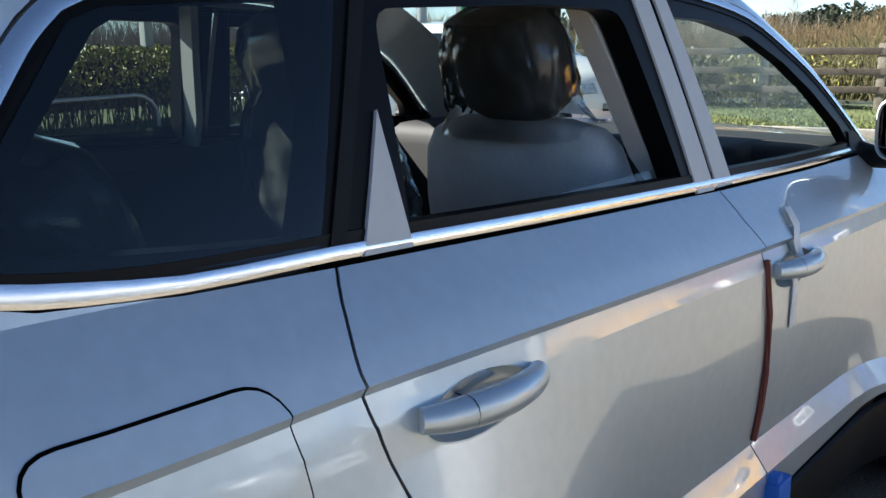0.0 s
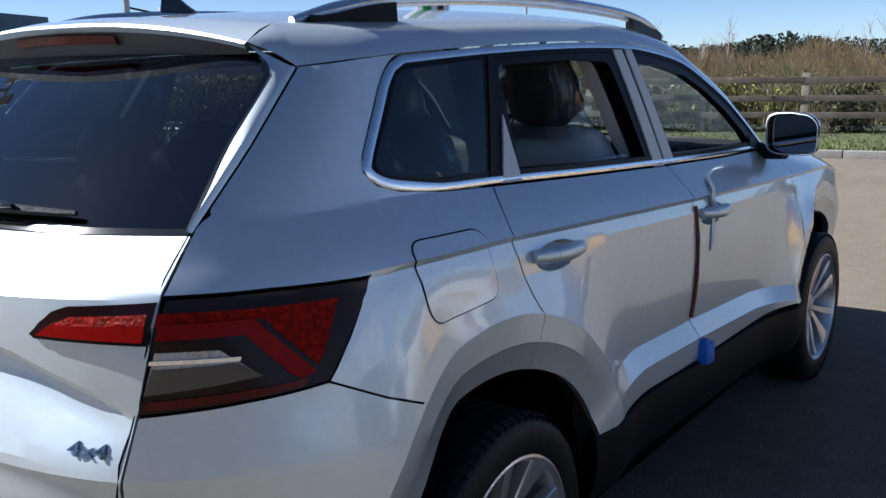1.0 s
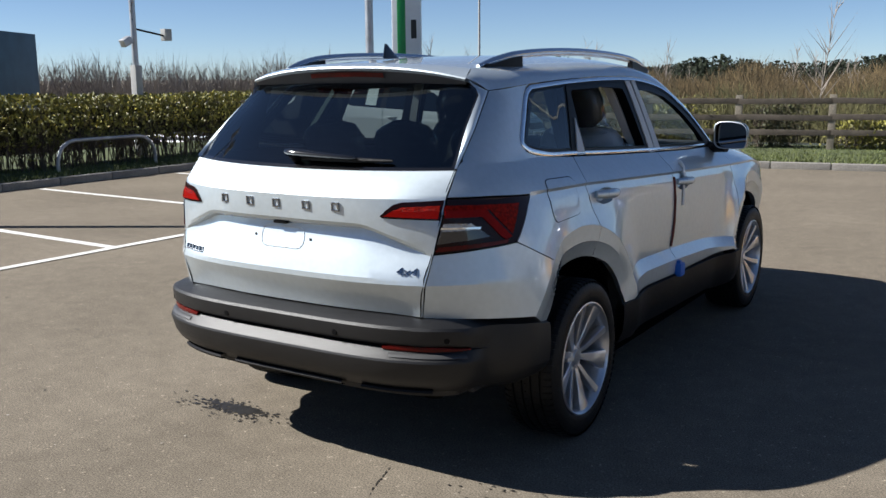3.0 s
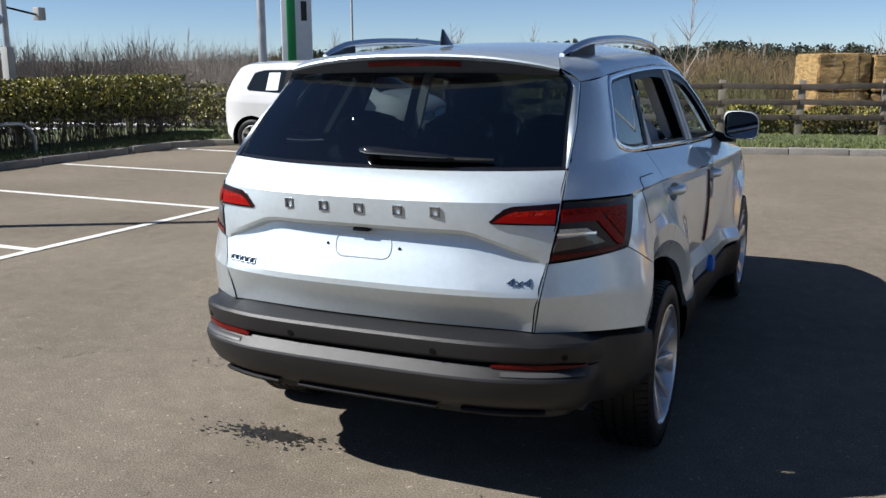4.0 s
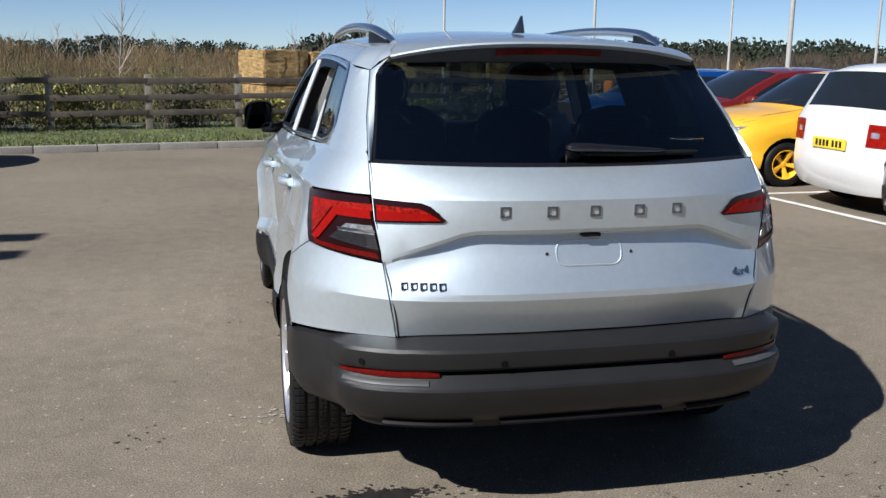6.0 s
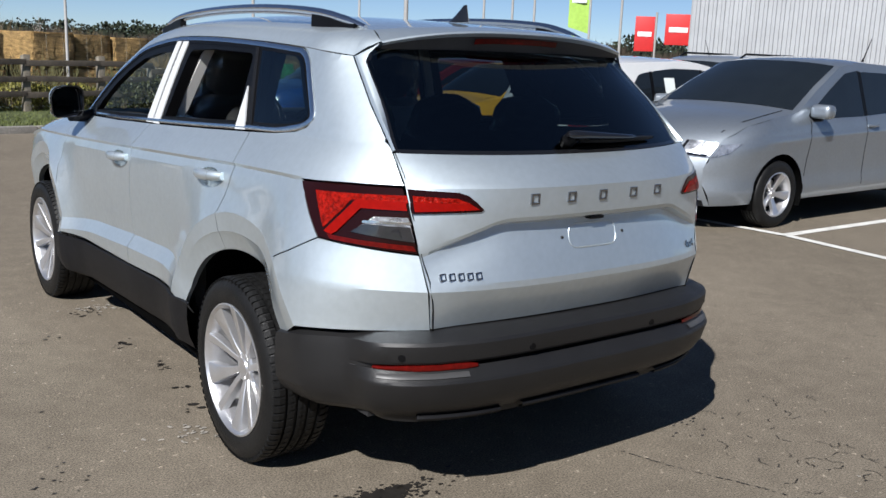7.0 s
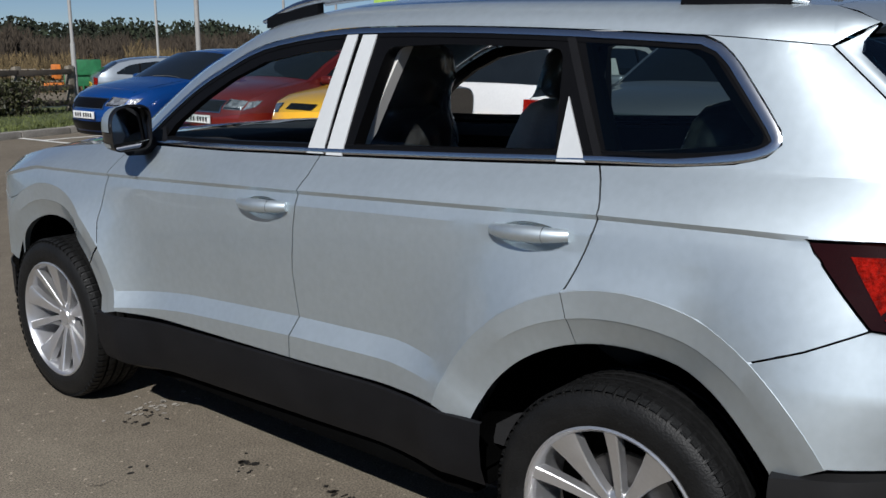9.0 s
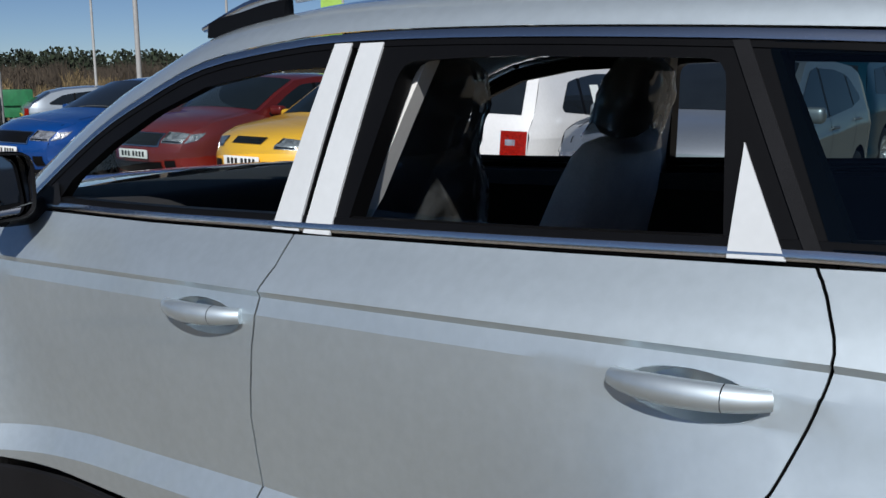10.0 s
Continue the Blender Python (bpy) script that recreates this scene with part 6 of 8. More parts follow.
fence = thing("post_and_rail_fence", "weathered grey-brown timber post and rail fence on the verge", "fence", kind="")
bm = bmesh.new()
box(bm, (-0.065, -0.065, -0.1), (0.065, 0.065, 1.05), 0.012)
bmesh.ops.translate(bm, verts=[v for v in bm.verts if v.co.z > 1.0 and v.co.y > 0], vec=(0, 0, -0.02))
post0 = part("fence_post", bm, M_POST, fence)
posts = [-13.2, -11.4, -9.7, -7.95, -6.17, -4.16, -2.50, -0.87, 0.52, 1.97, 3.42, 4.50, 5.68, 6.85]
for i, x in enumerate(posts):
    ob = post0 if i == 0 else new("fence_post", post0.data)
    ob.parent = fence
    ob.matrix_basis = pose(x, fence_y(x), 0.10 + NG.uniform(-0.03, 0.02) - 0.14 * (x > 4), NG.uniform(-2, 2), NG.uniform(-2.5, 2.5), 10)
for a, b in zip(posts, posts[1:]):
    for z in (0.34, 0.62, 0.92):
        bm = bmesh.new()
        y0, y1 = fence_y(a) - 0.075, fence_y(b) - 0.075
        d = math.hypot(b - a, y1 - y0)
        z -= 0.14 * (a > 4)
        za, zb2 = z + 0.10 + NG.uniform(-0.02, 0.02), z + 0.10 + NG.uniform(-0.02, 0.02)
        m = Matrix.Translation(((a + b) / 2, (y0 + y1) / 2, (za + zb2) / 2)) @ Matrix.Rotation(math.atan2(y1 - y0, b - a), 4, "Z") @ Matrix.Rotation(-math.atan2(zb2 - za, d), 4, "Y")
        box(bm, (-d / 2 - 0.02, -0.019, -0.052), (d / 2 + 0.02, 0.019, 0.052), 0.006, m)
        part("fence_rail", bm, M_WOOD, fence)

# paddock fence beyond the road
paddock = thing("paddock_fence", "pale timber post and rail paddock fence beyond the road", "fence")
bm = bmesh.new()
box(bm, (-0.07, -0.07, -0.3), (0.07, 0.07, 1.15), 0.012)
ppost = part("fence_post", bm, M_POST, paddock)
ring = [(62 * math.sin(radians(a)) - 2.8, 60 * math.cos(radians(a)) - 2.6) for a in np.arange(16, 34, 2.0)]
for k, (x, y) in enumerate(ring):
    ob = ppost if k == 0 else new("fence_post", ppost.data)
    ob.parent = paddock
    ob.matrix_basis = Matrix.Translation((x, y, -1.25))
for (x0, y0), (x1, y1) in zip(ring, ring[1:]):
    for z in (-0.85, -0.5, -0.17):
        bm = bmesh.new()
        tube(bm, [(x0, y0 - 0.09, z), (x1, y1 - 0.09, z)], 0.055, 4)
        part("fence_rail", bm, M_POST, paddock)

# steel crash barrier by the road
barrier = thing("crash_barrier", "galvanised steel crash barrier beyond the timber fence", "crash barrier")
bm = bmesh.new()
loft(bm, [[(x, 19.0 + 0.18 * x + o, -0.42 + z) for o, z in ((0, 0), (0.05, 0.05), (0.05, 0.10), (0, 0.15), (0, 0.17), (0.05, 0.22), (0.05, 0.27), (0, 0.32))] for x in np.arange(-22, 26, 2.0)])
part("barrier_beam", bm, M_GALV, barrier)
bm = bmesh.new()
box(bm, (-0.05, 0.05, -1.3), (0.05, 0.12, -0.12))
bpost = part("barrier_post", bm, M_GALV, barrier)
for k, x in enumerate(np.arange(-22, 25, 3.0)):
    ob = bpost if k == 0 else new("barrier_post", bpost.data)
    ob.parent = barrier
    ob.matrix_basis = Matrix.Translation((x, 19.0 + 0.18 * x, 0))


# hedge, bushes
def leaf_cloud(n, place, size, rng):
    verts, faces = [], []
    for _ in range(n):
        p = place(rng)
        if p is None:
            continue
        q = Euler((rng.uniform(0, 6.3), rng.uniform(0, 6.3), rng.uniform(0, 6.3))).to_matrix()
        s = size * rng.uniform(0.6, 1.4)
        i = len(verts)
        verts += [tuple(p + q @ Vector(c) * s) for c in ((-1, 0, 0), (0, -0.55, 0.15), (1, 0, 0), (0, 0.55, 0.15))]
        faces.append((i, i + 1, i + 2, i + 3))
    return verts, faces


def twig_fan(n, place, height, thick, spread, rng, forks=4):
    """Upright bare stems, each with a few side twigs, as thin three-sided spikes."""
    verts, faces = [], []

    def spike(a, b, r):
        d = (b - a)
        s = d.orthogonal().normalized() * r
        w = d.cross(s).normalized() * r
        i = len(verts)
        verts.extend([tuple(a + s), tuple(a - s * 0.5 + w * 0.87), tuple(a - s * 0.5 - w * 0.87), tuple(b)])
        faces.extend([(i, i + 1, i + 3), (i + 1, i + 2, i + 3), (i + 2, i, i + 3)])
    for _ in range(n):
        p, k = place(rng)
        h = height * k * rng.uniform(0.6, 1.15)
        top = p + Vector((rng.uniform(-spread, spread) * h, rng.uniform(-spread, spread) * h, h))
        spike(p, top, thick * k)
        for _ in range(forks):
            t = rng.uniform(0.25, 0.85)
            b = p.lerp(top, t)
            spike(b, b + Vector((rng.uniform(-0.4, 0.4), rng.uniform(-0.4, 0.4), rng.uniform(0.3, 0.8))) * h * (1.05 - t) * 0.8, thick * k * 0.6)
    return verts, faces


def hedge_at(r):
    top = 1.20
    u = r.random()
    y = r.uniform(-5, 10.3)
    edge = 0.10 * noise.noise(Vector((0, y * 1.3, 0))) + 0.05 * noise.noise(Vector((3, y * 5, 0)))
    if u < 0.45:
        z = 0.12 + (top - 0.12) * r.random() ** 0.55
        x = -10.78 - 0.12 * r.random() + edge - 0.12 * (z < 0.5)
    elif u < 0.75:
        x, z = -10.78 - 1.2 * r.random(), top + edge - 0.10 * r.random() ** 2
    else:
        x, z = -10.83 - 1.15 * r.random(), 0.3 + (top - 0.3) * r.random()
    return Vector((x, y, z + 0.06 * r.random()))


def hedge_at_low(r):
    p = hedge_at(r)
    return None if p.z < 0.5 and r.random() < 0.65 else p


hedge = thing("hedge", "clipped green hedge with bare stems along the car park edge", "hedge")
rng = random.Random(21)
# the yellower leaves are kept only above 0.75 m
for nm, n, m in (("foliage", 26000, M_LEAF), ("yellow_foliage", 6000, M_LEAFY)):
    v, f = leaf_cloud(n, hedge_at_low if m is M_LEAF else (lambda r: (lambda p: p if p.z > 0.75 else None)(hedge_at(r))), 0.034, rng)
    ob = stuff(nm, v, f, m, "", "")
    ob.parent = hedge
v, f = twig_fan(1300, lambda r: (Vector((-10.8 - 1.0 * r.random(), r.uniform(-5, 10.3), 0.05)), 1.0), 1.05, 0.010, 0.22, rng, 5)
ob = stuff("twig_mass", v, f, M_TWIG, "", "")
ob.parent = hedge
# added dark box stands in for the shade inside the hedge
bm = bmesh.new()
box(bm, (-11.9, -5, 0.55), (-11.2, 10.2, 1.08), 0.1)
part("shade_core", bm, mat("hedge_inner_shade", (0.030, 0.027, 0.012), 1.0, vary=0.4, scale=6), hedge)


def bush(x, y, z, rx, rz, n, seed):
    r = random.Random(seed)
    thing_ob = thing("bush", "loose green shrub growing through the timber fence", "shrub", group="shrubs along the fence")

    def place(q):
        d = Vector((q.gauss(0, 0.42), q.gauss(0, 0.25), q.gauss(0, 0.38)))
        lump = 1 + 0.5 * noise.noise(d * 1.8 + Vector((seed, 0, 0)))
        h = max(0.12, z + d.z * rz * lump)
        top = 0.62 + 0.3 * noise.noise(Vector(((x + d.x * rx) * 1.3, seed, 0))) if -1.5 < x < 4 else 0.78 + 0.2 * noise.noise(Vector(((x + d.x * rx) * 1.3, seed, 0))) if x > 4 else 1.05 + 0.25 * noise.noise(Vector(((x + d.x * rx) * 1.3, seed, 0)))
        return Vector((x + d.x * rx * lump, y + d.y * rx * 0.8, h)) if h < top else None
    v, f = leaf_cloud(n, place, 0.035, r)
    # some bushes take a darker leaf colour with shade painted into it
    o = stuff("foliage", v, f, M_LEAFSHADE if (seed % 3 and x < -1.5) or x > 4 else M_LEAF, "", "")
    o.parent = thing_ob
    v, f = twig_fan(int(n / 60), lambda q: (Vector((x + q.uniform(-rx, rx) * 0.7, y + q.uniform(-0.2, 0.2), 0.1)), 1.0), rz * (0.6 if x > -1.5 else 1.1), 0.008, 0.35, r, 4)
    o = stuff("twig_mass", v, f, M_TWIG, "", "")
    o.parent = thing_ob


for k, (x, rx, n) in enumerate(((-7.2, 0.9, 900), (-5.7, 1.0, 1100), (-3.9, 0.7, 700), (-1.9, 0.55, 450), (-0.2, 0.8, 900), (0.85, 0.7, 700), (2.1, 0.8, 800), (3.3, 0.65, 600), (4.4, 0.8, 1000), (5.4, 0.8, 1100))):
    bush(x, fence_y(x) + (0.40 if x < 4 else 0.0), 0.55, rx * 1.25, 0.95, n * 4, 40 + k)
for k, (x, y) in enumerate(((-9.4, 11.6), (-10.8, 11.2), (-12.0, 11.4))):
    bush(x, y, 0.6, 1.2, 0.8, 1600, 71 + k)

# scrub and woods beyond the road
def band(az0, az1, d0, d1, n, height, thick, spread, material, name, label, seed, forks=5, lump=0.5, base=-1.5):
    r = random.Random(seed)

    def place(q):
        a, d = radians(q.uniform(az0, az1)), q.uniform(d0, d1)
        x, y = d * math.sin(a), -4 + d * math.cos(a)
        k = 1 + lump * noise.noise(Vector((math.degrees(a) * 0.28, seed, 0))) + lump * 0.6 * noise.noise(Vector((math.degrees(a) * 1.1, seed, 5)))
        return Vector((x, y, base)), max(0.4, k)
    v, f = twig_fan(n, place, height, thick, spread, r, forks)
    return stuff(name, v, f, material, label, "woodland")


band(-36, 15, 42, 60, 11000, 2.75, 0.035, 0.30, M_SCRUB, "scrub", "dense bare brown scrub beyond the road", 5, 6, 0.25)
band(-44, 15, 34, 42, 5000, 2.2, 0.03, 0.34, M_OLIVE, "olive_scrub", "low olive green scrub beyond the road", 15, 6, 0.6)
band(-36, 15, 60, 80, 6000, 3.3, 0.05, 0.30, M_SCRUB, "scrub_behind", "bare brown scrub on rising ground", 6, 6, 0.3)
band(-75, -34, 30, 44, 6500, 3.5, 0.024, 0.28, M_SCRUBPALE, "pale_scrub", "pale leafless scrub behind the hedge", 8, 6, 0.3)
band(-46, 13, 40, 75, 42, 5.2, 0.03, 0.10, M_SCRUBPALE, "birches", "slender leafless birch saplings", 9, 26, 0.5)
band(10, 62, 70, 125, 14000, 3.4, 0.09, 0.20, M_BROWNWOOD, "brown_wood", "leafless brown woodland", 12, 7, 0.4)

band(12, 40, 60, 72, 2600, 2.2, 0.06, 0.30, M_SCRUB, "scrub_east", "low bare brown scrub before the wood", 21, 6, 0.5)


def pine_band(az0, az1, d0, d1, n, h, seed, name):
    r = random.Random(seed)
    verts, faces = [], []
    for _ in range(n):
        a, d = radians(r.uniform(az0, az1)), r.uniform(d0, d1)
        k = 1 + 0.35 * noise.noise(Vector((math.degrees(a) * 0.22, seed, 0)))
        x, y, top = d * math.sin(a), -4 + d * math.cos(a), h * k * r.uniform(0.75, 1.1)
        for _ in range(90):
            t = r.random()
            w = top * 0.16 * (1.15 - t) + 0.3
            c = Vector((x + r.gauss(0, w), y + r.gauss(0, w), -1.5 + top * (0.25 + 0.75 * t)))
            q = Euler((r.uniform(0, 6.3), r.uniform(0, 6.3), r.uniform(0, 6.3))).to_matrix()
            s = top * r.uniform(0.026, 0.062)
            i = len(verts)
            verts.extend(tuple(c + q @ Vector(e) * s) for e in ((-1, -0.3, 0), (0.2, -0.7, 0.3), (1, 0.2, 0), (-0.1, 0.8, -0.2)))
            faces.append((i, i + 1, i + 2, i + 3))
    return stuff(name, verts, faces, M_PINE, "dark pine wood on the skyline", "woodland")


pine_band(-33, 12, 150, 200, 620, 5.0, 31, "pine_wood")
pine_band(4, 62, 125, 180, 900, 5.2, 33, "pine_wood_east")
bm = bmesh.new()
rows = []
for z in (-3, 1.0):
    rows.append([(220 * math.sin(radians(a)), -4 + 220 * math.cos(radians(a)), z + (0.9 * noise.noise(Vector((a * 0.3, 2, 0))) + 0.5 * noise.noise(Vector((a * 1.3, 7, 0))) + 1.6 if z > 0 else 0)) for a in np.arange(-33, 80, 0.5)])
rows.append([(p[0] * 1.05, p[1] * 1.05, p[2] - 0.3) for p in rows[-1]])
rows.append([(p[0], p[1], -3) for p in rows[-1]])
loft(bm, rows)
tagged(part("wooded_ridge", bm, M_BROWNWOOD, None), "low dark wooded ridge on the horizon", "backdrop", kind="structure")


# poles
def pole(x, y, h, r0, r1, material, label, name="lamp_post", base=0.0, door=True):
    ob = thing(name, label, "lamp post", Matrix.Translation((x, y, base)))
    bm = bmesh.new()
    prof = [(0, r0 * 1.0), (1.3, r0), (1.36, r0 * 0.72), (h, r1)] if door else [(0, r0), (h, r1)]
    lathe(bm, prof, 16, "z")
    part("shaft", bm, material, ob)
    return ob


p1 = pole(7.0, 15.3, 8.5, 0.048, 0.024, M_POLE, "tapered pale grey lamp post on the verge", base=0.1)
pole(29.3, 42.2, 17, 0.20, 0.10, M_POLE, "far pale grey lamp post by the road", base=-1.5)
pole(7.0, 30.3, 10, 0.075, 0.035, M_POLE, "far white lamp post by the road", base=-1.5)
pole(-18.2, 30.4, 11, 0.075, 0.035, M_POLE, "far white lamp post by the road", base=-1.5)
pole(19.3, 31.0, 11, 0.075, 0.035, M_POLE, "far white lamp post by the road", base=-1.5)
pole(-8.95, 10.3, 7, 0.085, 0.07, M_GALV, "grey steel lamp post behind the kerb", base=0.05, door=False)
for az, d in ((38.5, 50), (40.2, 50), (41.5, 50), (46.6, 48)):
    pole(-2.0 + d * math.sin(radians(az)), -4.4 + d * math.cos(radians(az)), 9, 0.07, 0.05, M_POLE, "slim white flagpole beside the far road", "flagpole", door=False)
lamp_post = pole(-9.13, -0.55, 6.0, 0.09, 0.06, M_GALV, "grey twin-headed lamp post on the verge", "twin_lamp_post", door=False)
for s in (-1, 1):
    bm = bmesh.new()
    box(bm, (-0.38, -0.16, -0.04), (0.38, 0.16, 0.05), 0.03, Matrix.Translation((0, s * 0.36, 6.0)))
    part("lamp_head", bm, M_GALV, lamp_post)
bm = bmesh.new()
tube(bm, [(0, -0.36, 5.98), (0, 0.36, 5.98)], 0.03, 8)
part("cross_arm", bm, M_GALV, lamp_post)

# camera pole
cctv = thing("camera_pole", "white square post with grey pole, floodlight and camera arm", "pole", Matrix.Translation((-11.75, 6.86, 0)))
bm = bmesh.new()
box(bm, (-0.075, -0.075, 0), (0.075, 0.075, 1.78), 0.01)
part("square_post", bm, M_POLE, cctv)
bm = bmesh.new()
lathe(bm, [(1.78, 0.055), (4.6, 0.05)], 14, "z")
part("upper_pole", bm, M_GALV, cctv)
bm = bmesh.new()
box(bm, (-0.07, -0.10, -0.07), (0.07, 0.10, 0.07), 0.015, Matrix.Translation((0.02, -0.20, 2.20)) @ Matrix.Rotation(0.45, 4, "X"))
tube(bm, [(0, 0, 2.22), (0.01, -0.14, 2.22)], 0.02, 8)
part("floodlight", bm, M_GALV, cctv)
bm = bmesh.new()
tube(bm, [(0, 0, 2.44), (0, 0.72, 2.33)], 0.018, 8)
part("arm", bm, M_TRIM, cctv)
bm = bmesh.new()
box(bm, (-0.07, 0.68, 2.24), (0.07, 0.84, 2.46), 0.015)
part("camera_box", bm, M_POLE, cctv)
bm = bmesh.new()
tube(bm, [(0.06, -0.05, 2.9), (0.10, -0.12, 2.75), (0.06, -0.06, 2.58)], 0.008, 6)
part("cable", bm, M_INK, cctv)

# cycle hoop
hoop = thing("barrier_hoop", "bent galvanised steel tube hoop standing on the verge", "hoop")
bm = bmesh.new()
pts = [(-10.5, 4.2, 0.0), (-10.5, 4.2, 0.25)] + [(-10.5, 4.2 + 0.34 * (1 - math.cos(a)), 0.25 + 0.33 * math.sin(a)) for a in (0.4, 0.8, 1.2, 1.57)] + [(-10.5, 6.12 - 0.34 * (1 - math.cos(a)), 0.25 + 0.33 * math.sin(a)) for a in (1.57, 1.2, 0.8, 0.4)] + [(-10.5, 6.12, 0.25), (-10.5, 6.12, 0.0)]
tube(bm, pts, 0.03, 10, up=Vector((1, 0, 0)))
part("tube", bm, M_GALV, hoop)

# sign pylon
sign = thing("sign_pylon", "tall white sign pylon with a green stripe", "sign", Matrix.Translation((-9.5, 12.4, 0)) @ Matrix.Rotation(radians(30), 4, "Z"))
bm = bmesh.new()
box(bm, (-0.32, -0.12, 0), (0.32, 0.12, 5.6), 0.03)
part("panel", bm, M_WHITESIGN, sign)
bm = bmesh.new()
box(bm, (-0.20, -0.135, 0.02), (-0.02, 0.135, 5.55), 0.01)
part("stripe", bm, M_GREENSIGN, sign)
bm = bmesh.new()
box(bm, (0.10, -0.128, 3.30), (0.25, 0.128, 3.40))
part("sign_mark", bm, M_INK, sign)
bm = bmesh.new()
box(bm, (0.10, -0.128, 2.35), (0.22, 0.128, 2.75))
part("sign_mark", bm, M_INK, sign)

# steel container beyond the hedge
cont = thing("container", "dark blue corrugated steel container on a trailer", "container", Matrix.Translation((-19.5, 9.6, 0)) @ Matrix.Rotation(radians(33), 4, "Z"))
bm = bmesh.new()
box(bm, (-6.0, -1.2, 0.05), (0, 1.2, 2.72), 0.03)
part("shell", bm, M_CONTAINER, cont)
for k in range(14):
    bm = bmesh.new()
    box(bm, (-5.9 + 0.43 * k, -1.25, 0.1), (-5.72 + 0.43 * k, -1.19, 2.66), 0.01)
    part("side_rib", bm, M_CONTAINER, cont)
for z in (0.6, 1.2, 1.8, 2.3):
    bm = bmesh.new()
    box(bm, (-5.98, -1.262, z), (-0.02, -1.215, z + 0.05), 0.005)
    part("side_bar", bm, M_CONTAINER, cont)
bm = bmesh.new()
box(bm, (-6.0, -0.5, -0.25), (0, 0.5, 0.05))
for x in (-5.2, -4.2, -0.9):
    for y in (-1.0, 1.0):
        tube(bm, [(x, y - 0.12, -0.55), (x, y + 0.12, -0.55)], 0.5, 20)
part("trailer", bm, M_TRIM, cont)

# straw bales on a trailer
A, B = Vector((0.24, 28.77, 0)), Vector((19.3, 36.77, 0))
turn = Matrix.Translation(A) @ Matrix.Rotation(math.atan2(B.y - A.y, B.x - A.x), 4, "Z")
truck = thing("flat_trailer", "flatbed road trailer loaded with straw bales", "trailer", turn)
bm = bmesh.new()
box(bm, (-0.2, -0.3, -0.98), (5.5, 2.4, -0.80), 0.02)
box(bm, (6.1, -0.3, -0.98), (12.0, 2.4, -0.80), 0.02)
box(bm, (5.4, 0.9, -0.95), (6.2, 1.2, -0.85))
part("bed", bm, M_TRIM, truck)
for x in (1.0, 4.2, 7.2, 9.9, 11.0):
    bm = bmesh.new()
    tube(bm, [(x, -0.25, -1.05), (x, 0.05, -1.05)], 0.48, 24)
    tube(bm, [(x, 2.05, -1.05), (x, 2.35, -1.05)], 0.48, 24)
    part("wheel", bm, M_RUBBER, truck)


def bale(lo, hi, seed):
    r = random.Random(seed)
    ob = thing("straw_bale", "large square golden straw bale tied with string", "straw bale", turn, group="bales on the trailer")
    bm = bmesh.new()
    box(bm, lo, hi)
    bmesh.ops.subdivide_edges(bm, edges=bm.edges[:], cuts=9, use_grid_fill=True)
    for v in bm.verts:
        n = noise.noise(v.co * 1.7 + Vector((seed, 0, 0))) * 0.05 + noise.noise(Vector((v.co.x * 1.2, v.co.y, v.co.z * 9))) * 0.03
        c = Vector([(a + b) / 2 for a, b in zip(lo, hi)])
        v.co += (v.co - c).normalized() * n
    bmesh.ops.bevel(bm, geom=[e for e in bm.edges if e.calc_face_angle(0) > 0.9], offset=0.05, segments=2, affect="EDGES")
    part("straw_block", bm, M_STRAW, ob)
    for t in (0.3, 0.7):
        x = lo[0] + (hi[0] - lo[0]) * t
        bm = bmesh.new()
        tube(bm, [(x, lo[1] - 0.03, lo[2]), (x, lo[1] - 0.045, (lo[2] + hi[2]) / 2), (x, lo[1] - 0.03, hi[2])], 0.006, 5)
        part("string", bm, M_STRING, ob)


x = 0.0
for k in range(6):
    wb = (1.82, 1.74, 1.78)[k % 3]
    for j in range(2):
        bale((x + 0.02 * j, 0.05 * j * (-1) ** k, -0.80 + 1.24 * j), (x + wb - 0.05, 2.3 - 0.06 * (k % 2), 0.43 + 1.24 * j - 0.05 * (k % 3)), 100 + 10 * k + j)
    x += wb + (0.95 if k == 2 else 0.0)

# clad industrial building
M1, M2, M3 = Vector((30.5, 22.3)), Vector((35.9, 13.2)), Vector((52.0, -3.0))
building = thing("clad_building", "large pale grey profiled steel clad building", "building")
for a, b, nm in ((M1, M2, "front_wall"), (M2, M3, "side_wall"), (M1, M1 + Vector((20, 14)), "return_wall")):
    d = (b - a)
    length, d = d.length, d.normalized()
    n = Vector((d.y, -d.x))
    if n.dot(Vector((-1, -0.6))) < 0:
        n = -n
    bm = bmesh.new()
    rows = []
    k = int(length / 0.34)
    for z in (-0.2, 8.0):
        row = []
        for i in range(k):
            for t, o in ((0.0, 0.0), (0.42, 0.0), (0.52, 0.07), (0.88, 0.07), (0.98, 0.0)):
                q = a + d * ((i + t) * 0.34) + n * o
                row.append((q.x, q.y, z))
        rows.append(row)
    rows.append([(p[0] - n.x * 0.3, p[1] - n.y * 0.3, 8.0) for p in rows[-1]])
    loft(bm, rows)
    part(nm, bm, M_CLAD, building, smooth=0)
bm = bmesh.new()
tube(bm, [(M2.x - 0.25, M2.y - 0.05, 0), (M2.x - 0.25, M2.y - 0.05, 8)], 0.10, 10)
part("downpipe", bm, M_TRIM, building)
bm = bmesh.new()
bm.faces.new([bm.verts.new((p.x, p.y, 7.95)) for p in (M1, M1 + Vector((20, 14)), M3 + Vector((10, 10)), M3, M2)])
part("roof", bm, M_CLAD, building)

